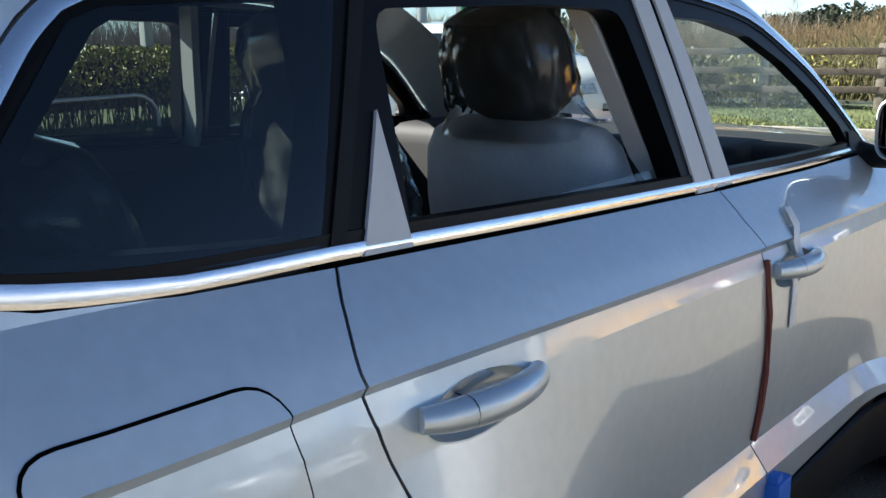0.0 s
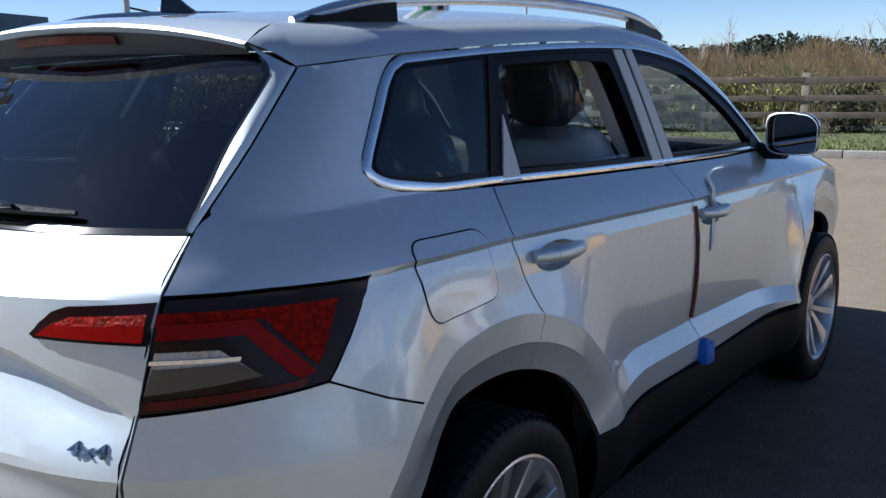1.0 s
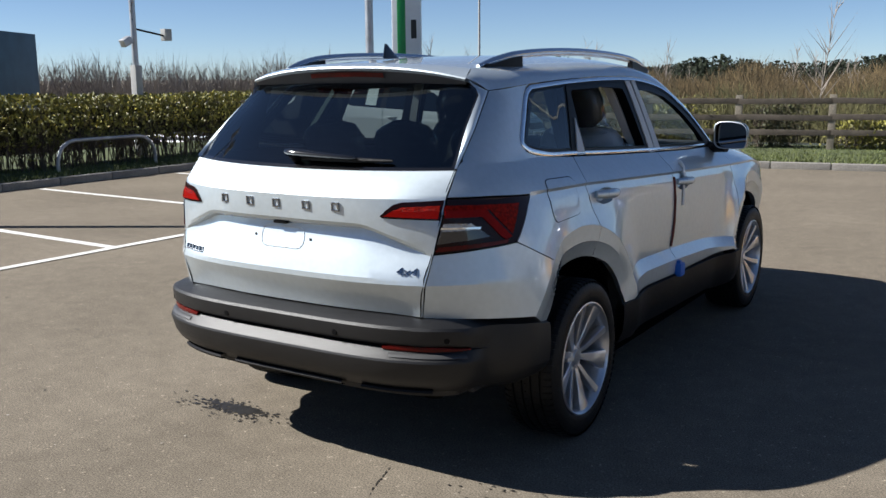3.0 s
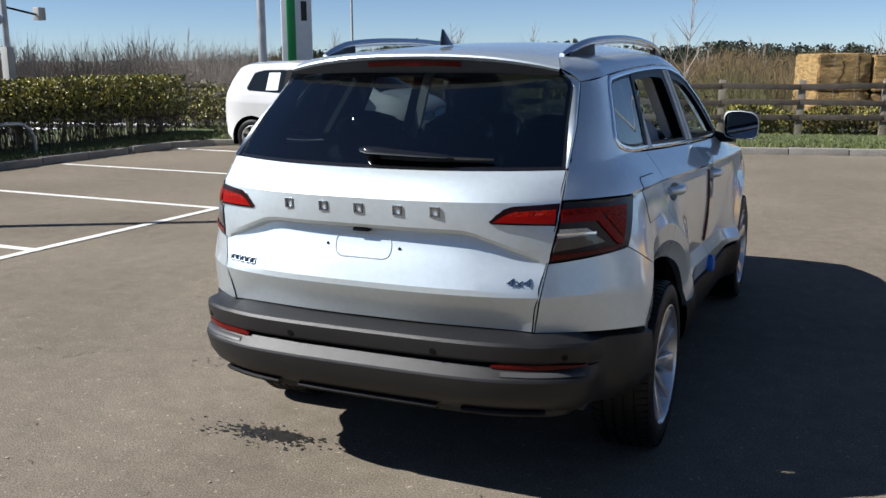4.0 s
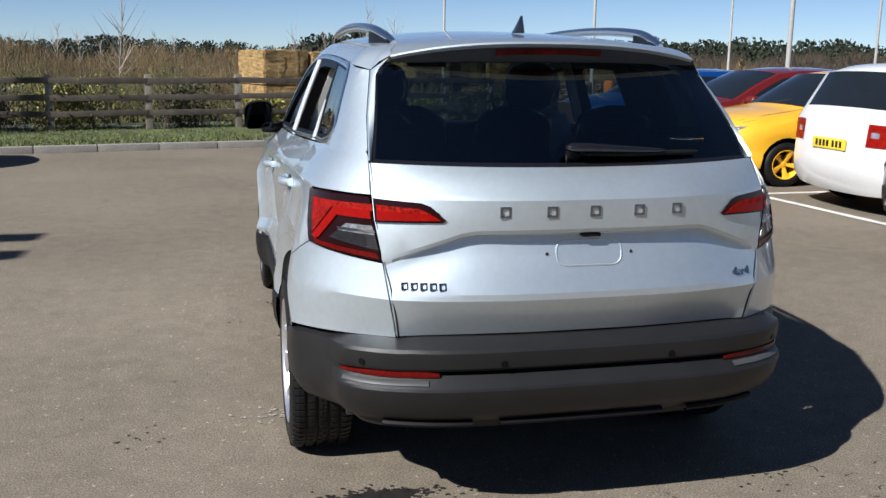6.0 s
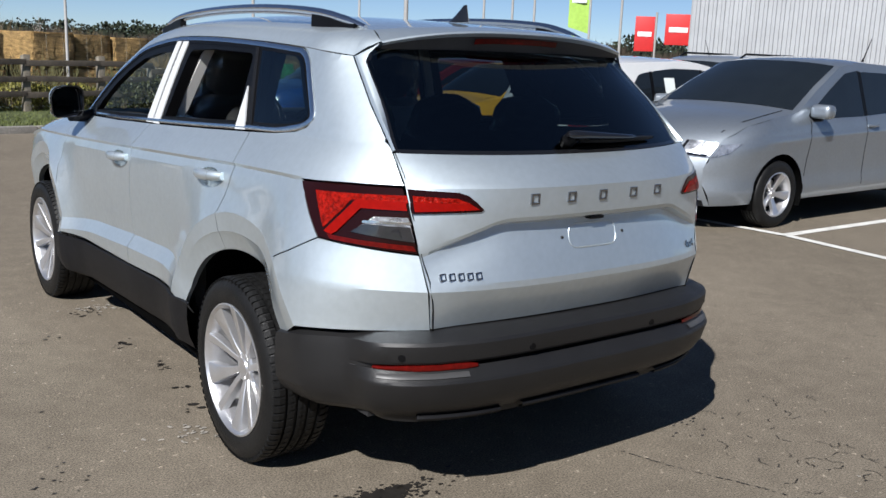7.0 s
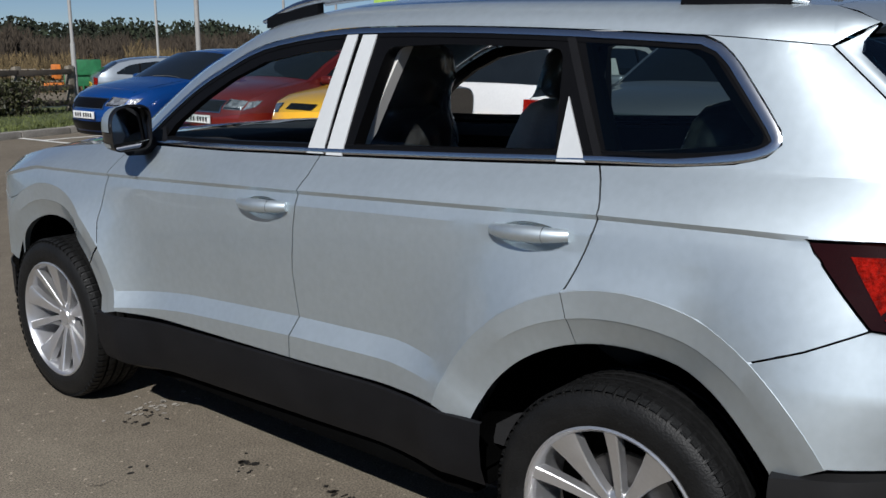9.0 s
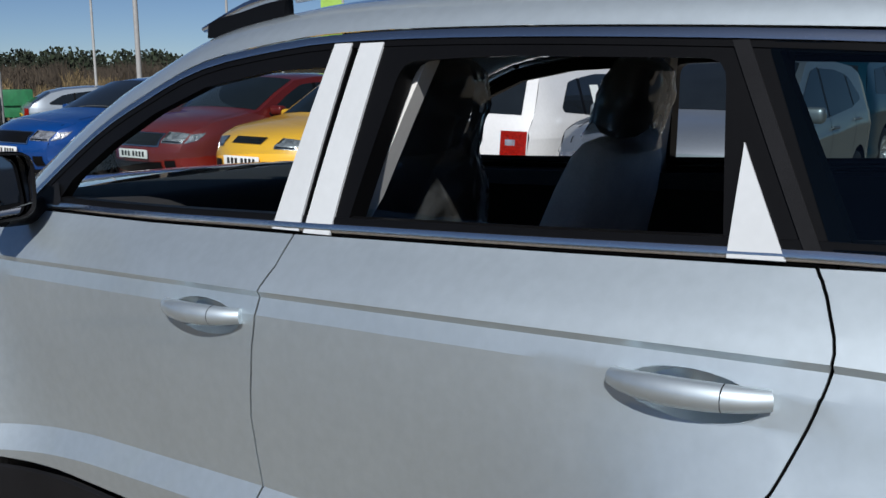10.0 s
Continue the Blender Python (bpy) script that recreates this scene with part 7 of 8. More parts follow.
# flags and red signs across the road
for az, d, w, z0, z1, m, label in ((44.1, 46, 0.95, 2.9, 5.4, M_LIMEFLAG, "lime green feather flag"), (48.0, 46, 0.9, 1.9, 3.5, M_REDSIGN, "red and white banner sign"), (49.9, 44, 1.15, 2.2, 3.55, M_REDSIGN, "red showroom sign panel")):
    c = Vector((-2.0 + d * math.sin(radians(az)), -4.4 + d * math.cos(radians(az)), 0))
    ob = thing("roadside_sign", label + " on a white pole", "sign", Matrix.Translation(c) @ Matrix.Rotation(radians(-az), 4, "Z"))
    bm = bmesh.new()
    if m is M_LIMEFLAG:
        loft(bm, [[(-w / 2 + w * t, 0.06 * math.sin(5 * t + z), z + 0.25 * t * (z - 4)) for t in (0, 0.25, 0.5, 0.75, 1)] for z in np.linspace(z0, z1, 7)])
    else:
        box(bm, (-w / 2, -0.04, z0), (w / 2, 0.04, z1), 0.02)
    part("panel", bm, m, ob)
    bm = bmesh.new()
    tube(bm, [(w / 2 + 0.06, 0, 0), (w / 2 + 0.06, 0, z1 + 0.2)], 0.05, 8)
    part("mast", bm, M_POLE, ob)
    bm = bmesh.new()
    box(bm, (-w * 0.36, -0.06, (z0 + z1) / 2 - 0.12), (w * 0.36, -0.041, (z0 + z1) / 2 + 0.10), 0.005)
    part("mark", bm, M_WHITESIGN, ob)

# green farm machine behind the fence
mach = thing("farm_machine", "green farm implement with an orange end, beyond the fence", "farm machine", Matrix.Translation((11.25, 22.1, -0.75)) @ Matrix.Rotation(radians(-28), 4, "Z") @ Matrix.Diagonal((0.52, 0.6, 1.0, 1)))
bm = bmesh.new()
box(bm, (-1.4, -0.3, 1.0), (1.6, 0.3, 1.35), 0.05)
box(bm, (-0.9, -0.4, 1.3), (0.5, 0.4, 1.72), 0.05)
part("hopper", bm, M_GREENIRON, mach)
for x in (-1.3, -0.5, 0.4, 1.3):
    bm = bmesh.new()
    tube(bm, [(x, -0.2, 1.2), (x + 0.1, -0.4, 0.6), (x, -0.2, 0.0)], 0.05, 8)
    part("tine", bm, M_GREENIRON, mach)
bm = bmesh.new()
box(bm, (-2.0, -0.3, 1.2), (-1.5, 0.3, 1.6), 0.08)
box(bm, (-2.4, -0.1, 0.9), (-1.3, 0.1, 1.1), 0.02)
part("orange_unit", bm, M_ORANGE, mach)
bm = bmesh.new()
tube(bm, [(-1.0, -0.75, 0.35), (-1.0, -0.5, 0.35)], 0.40, 20)
tube(bm, [(0.9, -0.75, 0.35), (0.9, -0.5, 0.35)], 0.40, 20)
part("wheel", bm, M_RUBBER, mach)

# plain showroom wall that closes the place behind
plain("wall_south", (-40, -34.3, 0), (60, -34.0, 5.0), M_CLAD, "plain grey clad wall closing the car park", "wall")

# ---- the other parked cars ----
def build_car(name, label, body_mat, sil, width, belt, hubs, tyre_r, at, windows, screen, hatch, front_bits, rear_bits, seams, handles, mirror_y, sheets=(), spokes=8, rim_mat=None, sill_mat=None, rails=False, plate_front=None, plate_rear=None, lamps=(15.25, 16.25, 0.63), aerial=None, sheet_side=1):
    """A parked car, nose towards local +y. sil: side outline from the rear foot over the roof to the front foot;
    windows, seams: outlines on the flank; screen, hatch: spans of sil (by index) that are glass."""
    car = thing(name, label, "car", at)
    hw, yr, yf = width / 2, min(p[0] for p in sil), max(p[0] for p in sil)
    zr = max(p[1] for p in sil)

    def bz(y):
        return interp(y, [p[0] for p in belt], [p[1] for p in belt])

    def sx(y, z):
        b = bz(y)
        k = interp(z, [0.15, 0.30, 0.36, 0.42, 0.6, 0.80 * b, 0.84 * b, 0.86 * b, 0.94 * b, b], [0.93, 0.992, 0.996, 0.982, 0.985, 0.998, 1.003, 0.986, 0.974, 0.945]) if z < b else 0.945 - 0.37 * (z - b)
        k -= 0.16 * max(0, (yr + 0.5 - y) / 0.5) ** 2.6
        k -= 0.27 * max(0, (y - yf + 0.6) / 0.6) ** 2.6
        return hw * k

    outline = list(sil)
    foot = []
    for h in sorted(hubs, reverse=True):
        r = tyre_r + 0.06
        a0 = math.degrees(math.asin(max(-1, (0.24 - tyre_r) / r)))
        foot += [(h + r * math.cos(radians(a)), tyre_r + r * math.sin(radians(a))) for a in np.linspace(a0, 180 - a0, 15)]
    outline = outline + foot
    us = [round(yr + 0.09 * k, 3) for k in range(int((yf - yr) / 0.09) + 2)]
    vs = [0.3, 0.36, 0.42, 0.5, 0.6, 0.68, 0.75, 0.79, 0.81, 0.83, 0.85, 0.9, 0.95, 1.0, 1.1, 1.2, 1.3, 1.4]

    def flank(nm, pts, m, sgn, proud=0.0, lip=0.0, parent=car, lab=""):
        def f(u, v):
            return Vector((sgn * (sx(u, v) + proud), u, v))
        return part(nm, sheet(resample(pts, 0.06), us, vs, f, None, 0, lip, flip=sgn < 0), m, parent, lab, smooth=40)
    for sgn in (-1, 1):
        flank("body_side", outline, body_mat, sgn)
        for w in windows:
            flank("side_window", soften(w, 0.03, 3), M_CARGLASS, sgn, 0.004, 0.003)
        if len(windows) > 1:
            flank("door_pillar", [windows[0][0], windows[0][1], windows[1][1], windows[1][0]], M_TRIM, sgn, 0.003, 0.002)
        if len(windows) > 2:
            flank("door_pillar", [windows[1][-1], windows[1][-2], windows[2][1], windows[2][0]], M_TRIM, sgn, 0.003, 0.002)
        for a, b in seams:
            flank("door_seam", [(a[0] - 0.004, a[1]), (a[0] + 0.004, a[1]), (b[0] + 0.004, b[1]), (b[0] - 0.004, b[1])], M_DARK, sgn, 0.0015)
        for y, z in handles:
            bm = bmesh.new()
            tube(bm, [(sgn * (sx(y, z) + 0.004), y + 0.09, z), (sgn * (sx(y, z) + 0.032), y + 0.03, z), (sgn * (sx(y, z) + 0.032), y - 0.03, z), (sgn * (sx(y, z) + 0.004), y - 0.09, z)], 0.014, 8)
            part("door_handle", bm, body_mat, car)
        bm = bmesh.new()
        z = bz(mirror_y) + 0.06
        x = sgn * (sx(mirror_y, z) + 0.10)
        box(bm, (x - 0.10, mirror_y - 0.06, z - 0.06), (x + 0.10, mirror_y + 0.07, z + 0.07), 0.05, segments=3)
        mir = part("door_mirror", bm, body_mat, car)
        bm = bmesh.new()
        box(bm, (x - 0.08, mirror_y - 0.066, z - 0.045), (x + 0.08, mirror_y - 0.058, z + 0.05), 0.003)
        tube(bm, [(x, mirror_y, z - 0.05), (x - sgn * 0.14, mirror_y + 0.02, z - 0.07)], 0.03, 8)
        part("mirror_glass", bm, M_TRIM, mir)
        for h in hubs:
            build_wheel(car, Matrix.Translation((sgn * (hw - 0.115), h, tyre_r)), Matrix.Rotation(0 if sgn > 0 else math.pi, 4, "Z") @ Matrix.Rotation(h * 0.7 + sgn, 4, "X"), tyre_r, tyre_r * 0.66, 0.095, spokes, rim_mat, double=spokes > 7)
            bm = bmesh.new()
            r = tyre_r + 0.062
            rows = [[(sgn * xx, h + r * math.cos(radians(a)), tyre_r + r * math.sin(radians(a))) for a in range(-20, 201, 11)] for xx in (hw * 0.985, hw * 0.62)]
            rows.append([(sgn * hw * 0.62, h, tyre_r)] * len(rows[0]))
            loft(bm, rows, flip=sgn > 0)
            part("arch_liner", bm, M_DARK, car)
        if sill_mat:
            flank("sill", [(hubs[0] + tyre_r + 0.1, 0.24), (hubs[1] - tyre_r - 0.1, 0.24), (hubs[1] - tyre_r - 0.1, 0.30), (hubs[0] + tyre_r + 0.1, 0.30)], sill_mat, sgn, 0.006, 0.004)
        for pts in sheets:
            if sgn == sheet_side:
                flank("window_sheet", pts, M_PAPER, sgn, 0.008, 0.001, lab="white printed sheet in the window")
        if rails:
            bm = bmesh.new()
            tube(bm, [(sgn * hw * 0.72, rails[0], zr - 0.02), (sgn * hw * 0.72, rails[0] + 0.15, zr + 0.05), (sgn * hw * 0.72, rails[1] - 0.2, zr + 0.05), (sgn * hw * 0.72, rails[1], zr - 0.03)], 0.018, 8)
            part("roof_rail", bm, M_TRIM, car)
    S = [-1, -0.97, -0.9, -0.75, -0.5, -0.25, 0, 0.25, 0.5, 0.75, 0.9, 0.97, 1]

    def out(i):
        a, b = Vector(sil[max(0, i - 1)]), Vector(sil[min(len(sil) - 1, i + 1)])
        d = (b - a).normalized()
        return Vector((-d.y, d.x))

    def over(i, s, proud=0.0):
        y, z = sil[i]
        n = out(i)
        c = 0.045 * (1 - abs(s) ** 2.6) + proud
        bow = 0.06 * (1 - abs(s) ** 3) if n.x < -0.6 else 0.0
        if n.x > 0:
            bow = 0.13 * (1 - abs(s) ** 2.4) * min(1.0, max(0.0, (n.x - 0.12) / 0.5))
        return Vector((sx(y, z) * s, y + n.x * c + math.copysign(bow, n.x), z + n.y * c))
    bm = bmesh.new()
    loft(bm, [[over(i, s) for s in S] for i in range(len(sil))])
    bmesh.ops.recalc_face_normals(bm, faces=bm.faces[:])
    part("body_top", bm, body_mat, car, smooth=60)

    def strip(nm, i0, i1, s0, s1, m, proud=0.004, lab="", parent=car, t0=0.0, t1=1.0, n=9):
        bm = bmesh.new()
        rows = []
        idx = list(range(i0, i1 + 1))
        for j, i in enumerate(idx):
            rows.append([over(i, s0 + (s1 - s0) * k / n, proud) for k in range(n + 1)])
        if len(rows) == 2:
            a, b = rows
            rows = [[p.lerp(q, t) for p, q in zip(a, b)] for t in (t0, (t0 + t1) / 2, t1)]
        loft(bm, rows)
        bmesh.ops.recalc_face_normals(bm, faces=bm.faces[:])
        return part(nm, bm, m, parent, lab)
    def over_f(f, s, proud):
        i = min(len(sil) - 2, int(f))
        return over(i, s, proud).lerp(over(i + 1, s, proud), f - i)

    def patch(nm, f0, f1, s0, s1, m, proud, lab="", n=8):
        bm = bmesh.new()
        loft(bm, [[over_f(f0 + (f1 - f0) * j / 4, s0 + (s1 - s0) * k / n, proud) for k in range(n + 1)] for j in range(5)])
        bmesh.ops.recalc_face_normals(bm, faces=bm.faces[:])
        return part(nm, bm, m, car, lab)

    def at_f(f):
        i = int(f)
        return Vector(sil[i]).lerp(Vector(sil[i + 1]), f - i)
    f0, f1, s_lamp = lamps
    a, b = at_f(f0), at_f(f1)
    for sgn in (-1, 1):
        lamp = patch("headlamp", f0, f1, sgn * s_lamp, sgn, M_HEADLAMP, 0.006, "clear headlamp with a dark inner bezel")
        patch("headlamp_bezel", f0 + 0.80 * (f1 - f0), f1 - 0.05 * (f1 - f0), sgn * (s_lamp + 0.02), sgn * 0.97, M_GLOSSBLACK, 0.009)
        patch("headlamp_bezel", f0 + 0.06 * (f1 - f0), f1 - 0.45 * (f1 - f0), sgn * (s_lamp + 0.01), sgn * (s_lamp + 0.045), M_GLOSSBLACK, 0.009)
        flank("headlamp_side", [(a.x - 0.002, a.y - 0.004), (a.x - 0.15, a.y + 0.010), (b.x - 0.13, b.y + 0.045), (b.x - 0.002, b.y + 0.002)], M_HEADLAMP, sgn, 0.006)
        patch("bonnet_seam", 12.2, f0, sgn * 0.86, sgn * 0.874, M_DARK, 0.003)
    strip("windscreen", *screen, -0.93, 0.93, M_CARGLASS)
    if hatch:
        strip("rear_window", *hatch, -0.86, 0.86, M_CARGLASS)
    for nm, i0, i1, s0, s1, m, t0, t1 in list(front_bits) + list(rear_bits):
        for sgn in ((1,) if s0 < 0 else (-1, 1)):
            patch(nm, i0 + t0, i0 + t1, sgn * s0, sgn * s1, m, 0.012 if m is M_TRIM else 0.008)
    for plate, m in ((plate_front, M_PLATEW), (plate_rear, M_PLATEY)):
        if plate:
            i, t, sgn = plate
            c = over(i, 0).lerp(over(i + 1, 0), t)
            bm = bmesh.new()
            box(bm, (-0.26, c.y - 0.008 + sgn * 0.013, c.z - 0.055), (0.26, c.y + 0.008 + sgn * 0.013, c.z + 0.055), 0.004)
            pl = part("number_plate", bm, m, car)
            for k in range(7):
                bm = bmesh.new()
                xk = -0.19 + 0.058 * k + (0.03 if k > 3 else 0)
                box(bm, (xk - 0.018, c.y - 0.010 + sgn * 0.013, c.z - 0.032), (xk + 0.018, c.y + 0.010 + sgn * 0.013, c.z + 0.032))
                part("plate_bar", bm, M_INK, pl)
    if aerial:
        bm = bmesh.new()
        tube(bm, [(0, aerial, zr + 0.02), (0, aerial - 0.03, zr + 0.06), (0, aerial - 0.14, zr + 0.27)], [0.016, 0.007, 0.004], 8)
        part("roof_aerial", bm, M_TRIM, car)
    bm = bmesh.new()
    box(bm, (-hw * 0.6, yr + 0.25, 0.18), (hw * 0.6, yf - 0.25, 0.36), 0.03)
    part("underbody", bm, M_DARK, car)
    return car


def face(x, y, deg):
    return Matrix.Translation((x, y, 0)) @ Matrix.Rotation(radians(deg), 4, "Z")


# saloon-backed hatchback outline: rear foot .. front foot
HATCH = [(-2.02, 0.22), (-2.10, 0.35), (-2.13, 0.55), (-2.10, 0.70), (-2.08, 0.98), (-1.98, 1.08), (-1.55, 1.34), (-1.2, 1.42), (-0.6, 1.465), (-0.1, 1.46), (0.28, 1.41), (0.65, 1.23), (1.02, 1.02), (1.4, 0.965), (1.75, 0.90), (1.98, 0.80), (2.09, 0.68), (2.13, 0.55), (2.13, 0.40), (2.05, 0.22)]
HATCH_WIN = [[(-0.02, 0.965), (-0.02, 1.375), (0.20, 1.35), (0.50, 1.21), (0.88, 0.985), (0.86, 0.95)], [(-0.08, 0.97), (-0.08, 1.378), (-0.6, 1.38), (-0.98, 1.34), (-0.98, 1.02)], [(-1.03, 1.03), (-1.03, 1.335), (-1.30, 1.28), (-1.62, 1.10), (-1.60, 1.06)]]
HATCH_SEAM = [((-0.05, 0.96), (-0.05, 0.32)), ((0.86, 0.94), (0.92, 0.45)), ((-1.0, 1.0), (-0.92, 0.60))]
HATCH_BELT = [(-2.2, 1.06), (-1.0, 1.02), (0.9, 0.955), (1.4, 0.93), (2.2, 0.70)]
HATCH_FRONT = [("grille_surround", 15, 16, -0.60, 0.60, M_CHROME, 0.42, 1.62), ("grille", 15, 16, -0.57, 0.57, M_TRIM, 0.52, 1.52), ("grille_rib", 15, 16, -0.012, 0.012, M_GLOSSBLACK, 0.54, 1.50), ("lower_grille", 17, 18, -0.68, 0.68, M_TRIM, 0.78, 1.55), ("lower_slat", 17, 18, -0.66, 0.66, M_BLACK, 1.08, 1.20), ("fog_recess", 17, 18, 0.74, 0.93, M_TRIM, 0.66, 1.42), ("fog_lamp", 17, 18, 0.79, 0.88, M_HEADLAMP, 0.84, 1.20), ("bumper_lip", 18, 19, -0.95, 0.95, M_BLACK, 0.70, 0.98)]
HATCH_REAR = [("tail_lamp", 3, 4, 0.62, 0.98, M_LAMPRED, 0.3, 0.95)]
common = dict(sil=HATCH, width=1.71, belt=HATCH_BELT, hubs=(-1.28, 1.29), tyre_r=0.305, windows=HATCH_WIN, screen=(10, 12), hatch=(5, 6), front_bits=HATCH_FRONT, rear_bits=HATCH_REAR, seams=HATCH_SEAM, handles=((-0.16, 0.88), (-1.02, 0.93)), mirror_y=0.80, sill_mat=M_BLACK, plate_front=(17, 0.22, 1), plate_rear=(3, 0.25, -1))
build_car("hatchback", "blue five-door hatchback parked nose out, dark wheels", M_BLUE, at=face(6.45, 10.0, 91) @ Matrix.Diagonal((1, 1, 0.90, 1)), rim_mat=M_TRIM, spokes=10, **common)
build_car("hatchback", "dark red five-door hatchback parked nose out", M_RED, at=face(6.95, 8.05, 91) @ Matrix.Diagonal((1, 1, 0.935, 1)), spokes=10, **common)

SMALL = [(-1.86, 0.22), (-1.97, 0.36), (-2.0, 0.52), (-1.98, 0.66), (-1.96, 0.92), (-1.88, 1.04), (-1.70, 1.38), (-1.45, 1.45), (-0.6, 1.485), (-0.1, 1.47), (0.22, 1.42), (0.6, 1.23), (0.98, 1.02), (1.35, 0.965), (1.65, 0.90), (1.86, 0.78), (1.95, 0.66), (1.99, 0.54), (1.99, 0.40), (1.92, 0.22)]
SMALL_WIN = [[(-0.06, 0.97), (-0.06, 1.395), (0.15, 1.365), (0.45, 1.21), (0.84, 0.99), (0.82, 0.955)], [(-0.12, 0.975), (-0.12, 1.40), (-0.6, 1.405), (-0.98, 1.37), (-1.0, 1.02)], [(-1.05, 1.03), (-1.04, 1.365), (-1.22, 1.33), (-1.45, 1.10), (-1.42, 1.06)]]
SMALL_SEAM = [((-0.09, 0.965), (-0.09, 0.32)), ((0.82, 0.945), (0.88, 0.45)), ((-1.02, 1.0), (-0.94, 0.60))]
small = dict(sil=SMALL, width=1.73, belt=[(-2.1, 1.03), (-1.0, 1.02), (0.9, 0.955), (1.4, 0.93), (2.1, 0.68)], hubs=(-1.24, 1.24), tyre_r=0.30, windows=SMALL_WIN, screen=(10, 12), hatch=(5, 6), front_bits=HATCH_FRONT, rear_bits=[("tail_lamp", 3, 4, 0.68, 0.995, M_LAMPRED, 0.12, 0.95), ("reverse_lamp", 3, 4, 0.74, 0.86, M_HEADLAMP, 0.46, 0.66)], seams=SMALL_SEAM, handles=((-0.20, 0.88), (-1.04, 0.92)), mirror_y=0.76, sill_mat=None, plate_front=(17, 0.22, 1), plate_rear=(3, 0.1, -1))
SLOPED = SMALL[:4] + [(-1.97, 0.86), (-1.93, 0.99), (-1.58, 1.34), (-1.34, 1.405)] + [(-0.6, 1.455)] + SMALL[9:]
SLOPED_WIN = [SMALL_WIN[0], [(-0.12, 0.975), (-0.12, 1.385), (-0.6, 1.375), (-0.94, 1.335), (-1.0, 1.03)], [(-1.05, 1.045), (-1.0, 1.325), (-1.10, 1.30), (-1.36, 1.125), (-1.33, 1.085)]]
sloped = dict(small, sil=SLOPED, windows=SLOPED_WIN)
build_car("hatchback", "pale silver five-door hatchback parked nose out", M_GUNSILVER, at=face(6.75, 1.62, 92) @ Matrix.Diagonal((1.04, 1.12, 1.05, 1)), spokes=5, aerial=-1.35, **sloped)
build_car("hatchback", "white five-door hatchback parked tail out, sheet in its window", M_WHITE, at=face(7.0, 3.6, -89), spokes=5, sheets=[[(-0.62, 1.02), (-0.62, 1.30), (-0.80, 1.30), (-0.80, 1.02)]], **small)

CITY = [(-1.60, 0.22), (-1.72, 0.36), (-1.76, 0.55), (-1.75, 0.80), (-1.70, 1.00), (-1.60, 1.20), (-1.45, 1.40), (-1.30, 1.46), (-0.6, 1.485), (0.0, 1.46), (0.28, 1.41), (0.62, 1.22), (0.95, 1.03), (1.22, 0.96), (1.42, 0.88), (1.56, 0.76), (1.62, 0.64), (1.66, 0.52), (1.66, 0.40), (1.58, 0.22)]
CITY_WIN = [[(-0.56, 1.00), (-0.52, 1.375), (0.05, 1.365), (0.32, 1.24), (0.76, 0.985), (0.74, 0.94)], [(-0.66, 1.005), (-0.62, 1.375), (-1.0, 1.37), (-1.18, 1.33), (-1.30, 1.08), (-1.26, 1.045)]]
build_car("city_car", "small white three-door city car with a sheet in its rear window", M_WHITE, CITY, 1.63, [(-1.8, 1.08), (-1.2, 1.045), (-0.6, 0.995), (0.8, 0.935), (1.2, 0.91), (1.8, 0.68)], (-1.21, 1.21), 0.292, face(-6.33, 8.74, -88) @ Matrix.Diagonal((1, 1.05, 1.01, 1)), CITY_WIN, (10, 12), (5, 6), [("grille", 15, 16, -0.42, 0.42, M_TRIM, 0.2, 0.9), ("lower_grille", 17, 18, -0.6, 0.6, M_TRIM, 0.2, 0.9)], [("tail_lamp", 3, 4, 0.72, 0.99, M_LAMPRED, 0.0, 1.0)], [((-0.60, 1.0), (-0.58, 0.32)), ((0.72, 0.92), (0.78, 0.42)), ((-0.58, 0.33), (0.78, 0.33))], ((-0.42, 0.86),), 0.66, sheets=[[(-0.74, 1.05), (-0.72, 1.33), (-0.92, 1.33), (-0.95, 1.05)]], spokes=8, plate_front=(16, 0.5, 1))

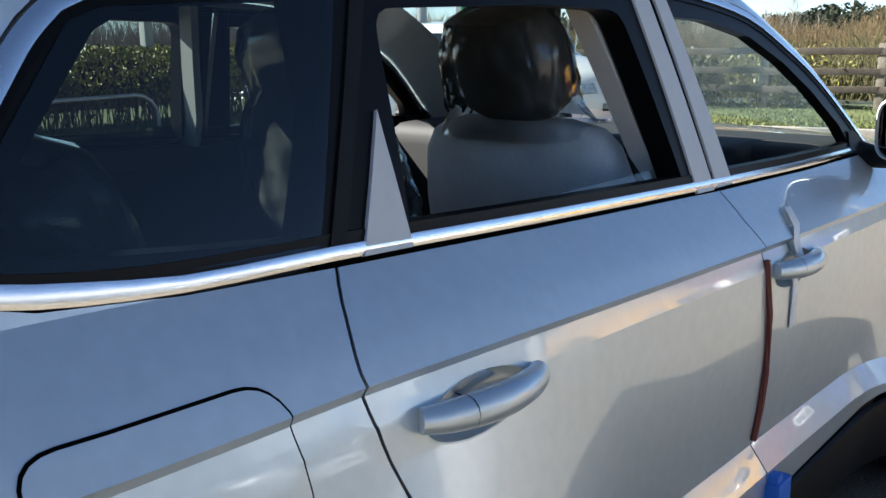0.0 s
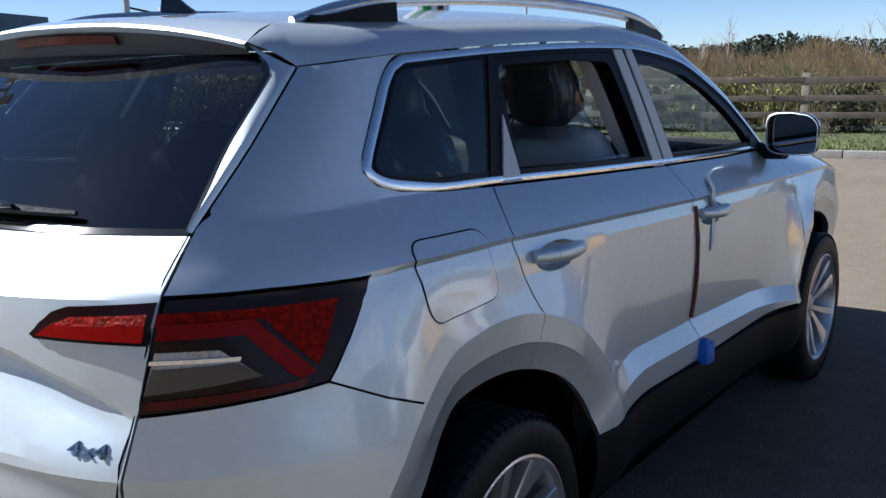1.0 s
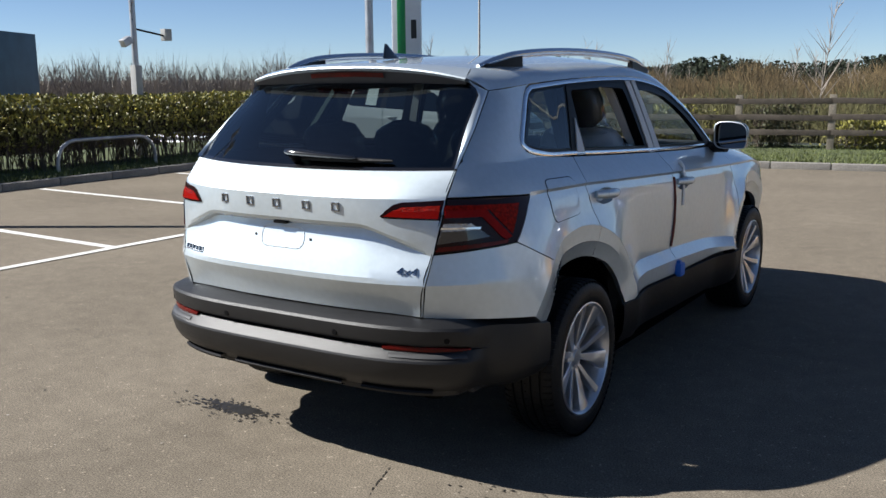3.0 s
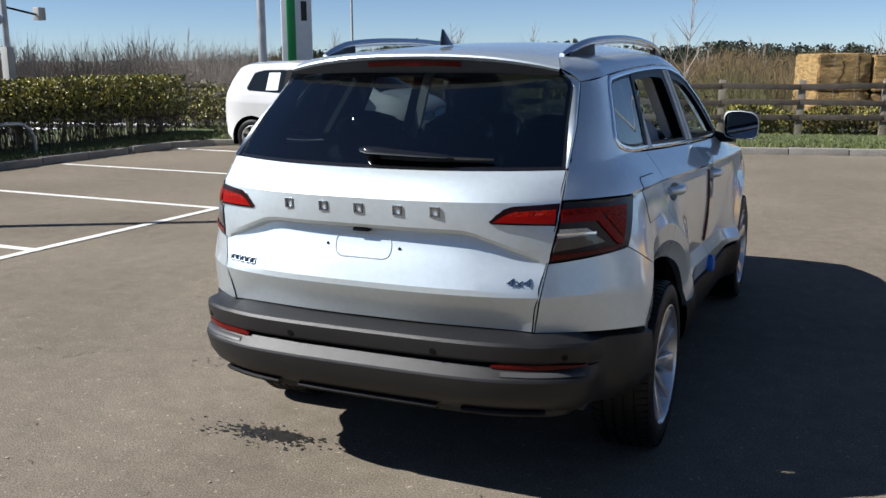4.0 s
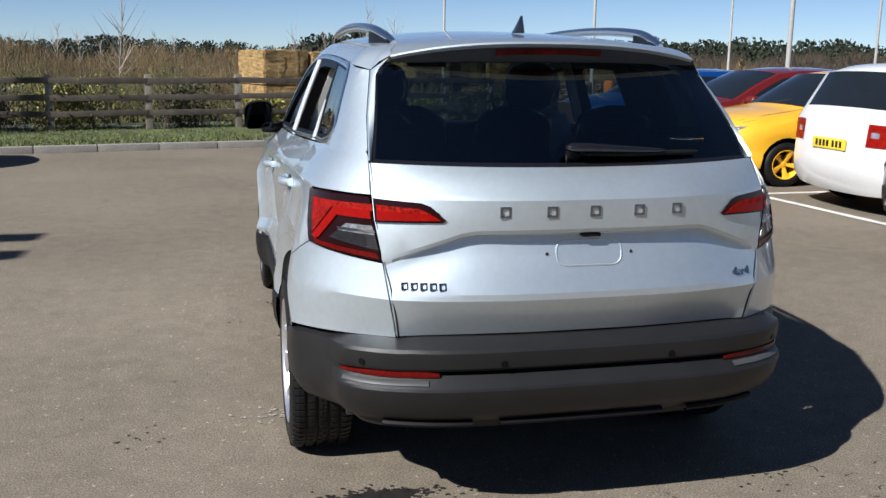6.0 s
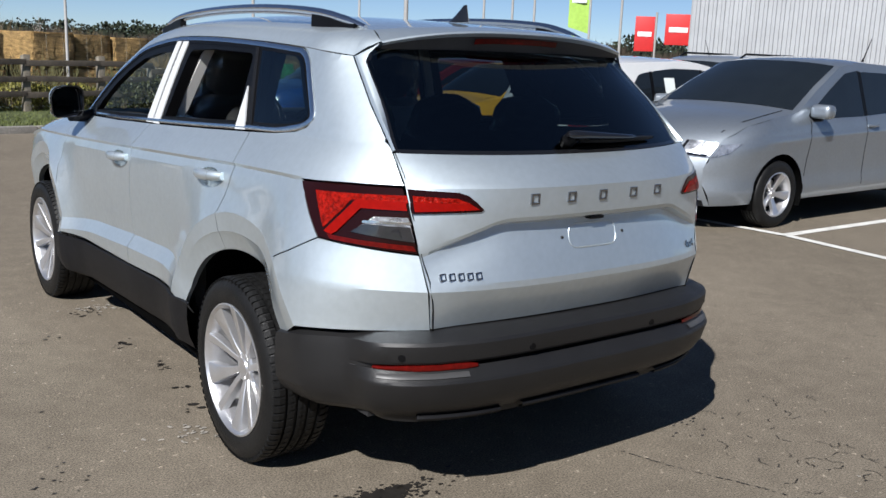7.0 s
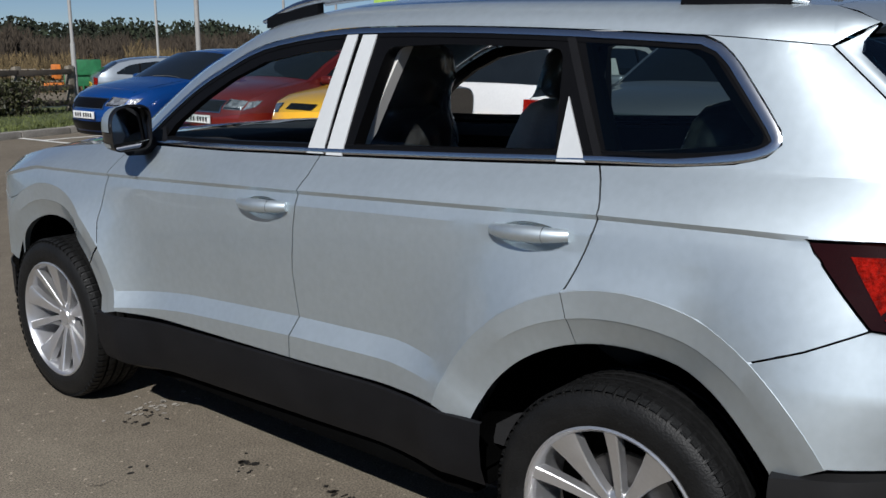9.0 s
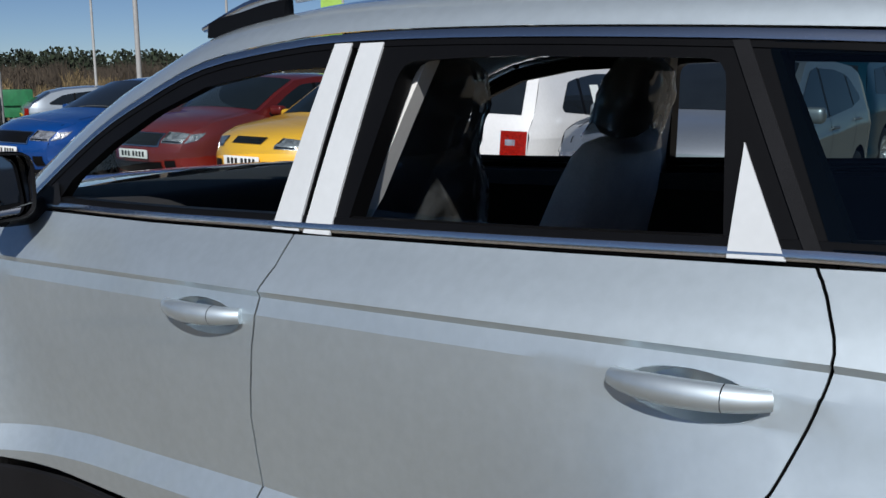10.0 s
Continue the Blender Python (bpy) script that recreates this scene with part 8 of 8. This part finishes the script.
PICKUP = [(-1.95, 0.40), (-2.0, 0.5), (-2.02, 0.66), (-2.0, 0.92), (-1.9, 0.95), (-0.75, 0.95), (-0.62, 1.10), (-0.52, 1.36), (-0.35, 1.41), (0.0, 1.415), (0.24, 1.38), (0.58, 1.16), (0.86, 0.98), (1.2, 0.93), (1.6, 0.87), (1.88, 0.79), (1.98, 0.70), (2.02, 0.58), (2.03, 0.40), (1.95, 0.24)]
build_car("pickup", "bright yellow small pickup with yellow alloy wheels", M_YELLOW, PICKUP, 1.64, [(-2.1, 0.93), (-0.6, 0.94), (0.8, 0.90), (1.2, 0.88), (2.1, 0.66)], (-1.22, 1.23), 0.285, face(6.72, 6.02, 91) @ Matrix.Diagonal((1, 1, 0.95, 1)), [[(-0.46, 0.96), (-0.44, 1.33), (0.02, 1.335), (0.26, 1.26), (0.68, 0.97), (0.66, 0.93)]], (10, 12), (6, 7), [("grille", 15, 16, -0.36, 0.36, M_TRIM, 0.35, 0.95), ("lower_grille", 17, 18, -0.35, 0.35, M_TRIM, 0.3, 0.8), ("fog_recess", 17, 18, 0.60, 0.88, M_TRIM, 0.2, 0.7), ("fog_lamp", 17, 18, 0.66, 0.82, M_HEADLAMP, 0.28, 0.62)], [("tail_lamp", 2, 3, 0.8, 0.98, M_LAMPRED, 0.1, 0.9)], [((-0.52, 0.94), (-0.50, 0.30)), ((0.70, 0.90), (0.74, 0.42))], ((-0.36, 0.82),), 0.62, spokes=5, rim_mat=M_YELLOW, plate_front=(17, 0.22, 1))

ESTATE = [(-2.2, 0.24), (-2.28, 0.38), (-2.30, 0.55), (-2.28, 0.75), (-2.26, 1.0), (-2.18, 1.10), (-1.95, 1.48), (-1.7, 1.56), (-0.8, 1.60), (-0.1, 1.59), (0.25, 1.53), (0.68, 1.30), (1.05, 1.10), (1.45, 1.05), (1.8, 0.98), (2.05, 0.86), (2.15, 0.72), (2.2, 0.58), (2.2, 0.42), (2.1, 0.24)]
ESTATE_WIN = [[(-0.02, 1.07), (-0.02, 1.50), (0.2, 1.47), (0.5, 1.32), (0.9, 1.08), (0.88, 1.05)], [(-0.08, 1.075), (-0.08, 1.505), (-0.9, 1.50), (-1.0, 1.48), (-1.0, 1.10)], [(-1.05, 1.105), (-1.05, 1.48), (-1.6, 1.45), (-1.85, 1.16), (-1.83, 1.13)]]
estate = dict(sil=ESTATE, width=1.80, belt=[(-2.3, 1.10), (-1.0, 1.09), (0.9, 1.045), (1.4, 1.02), (2.2, 0.76)], hubs=(-1.32, 1.32), tyre_r=0.33, windows=ESTATE_WIN, screen=(10, 12), hatch=(5, 6), front_bits=HATCH_FRONT, rear_bits=[("tail_lamp", 3, 4, 0.62, 0.995, M_LAMPDARK, 0.22, 0.80), ("tail_light_bar", 3, 4, 0.65, 0.98, M_LAMPBAR, 0.50, 0.72), ("reverse_lamp", 3, 4, 0.66, 0.95, M_PLATEW, 0.33, 0.44), ("bumper_plastic", 1, 2, -0.98, 0.98, M_BLACK, 0.0, 1.0)], seams=HATCH_SEAM, handles=((-0.16, 0.96), (-1.02, 1.0)), mirror_y=0.82, sill_mat=M_BLACK, rails=(-1.6, 0.1), plate_front=(17, 0.22, 1), plate_rear=(3, 0.15, -1))
build_car("suv", "teal blue SUV parked tail out with black roof rails", M_TEAL, at=face(13.3, 2.2, -90), spokes=10, **estate)
build_car("estate_car", "silver estate car with black roof rails", M_GREYSILVER, at=face(13.0, 6.3, -90), spokes=10, aerial=-1.6, **estate)
build_car("saloon_car", "pale silver saloon parked beyond the fence, sheet in its window", M_GUNSILVER, at=Matrix.Translation((0, 0, -0.44)) @ face(12.75, 20.4, -114), sheet_side=-1, sheets=[[(-0.10, 1.02), (-0.10, 1.32), (-0.26, 1.32), (-0.26, 1.02)]], spokes=10, **common)
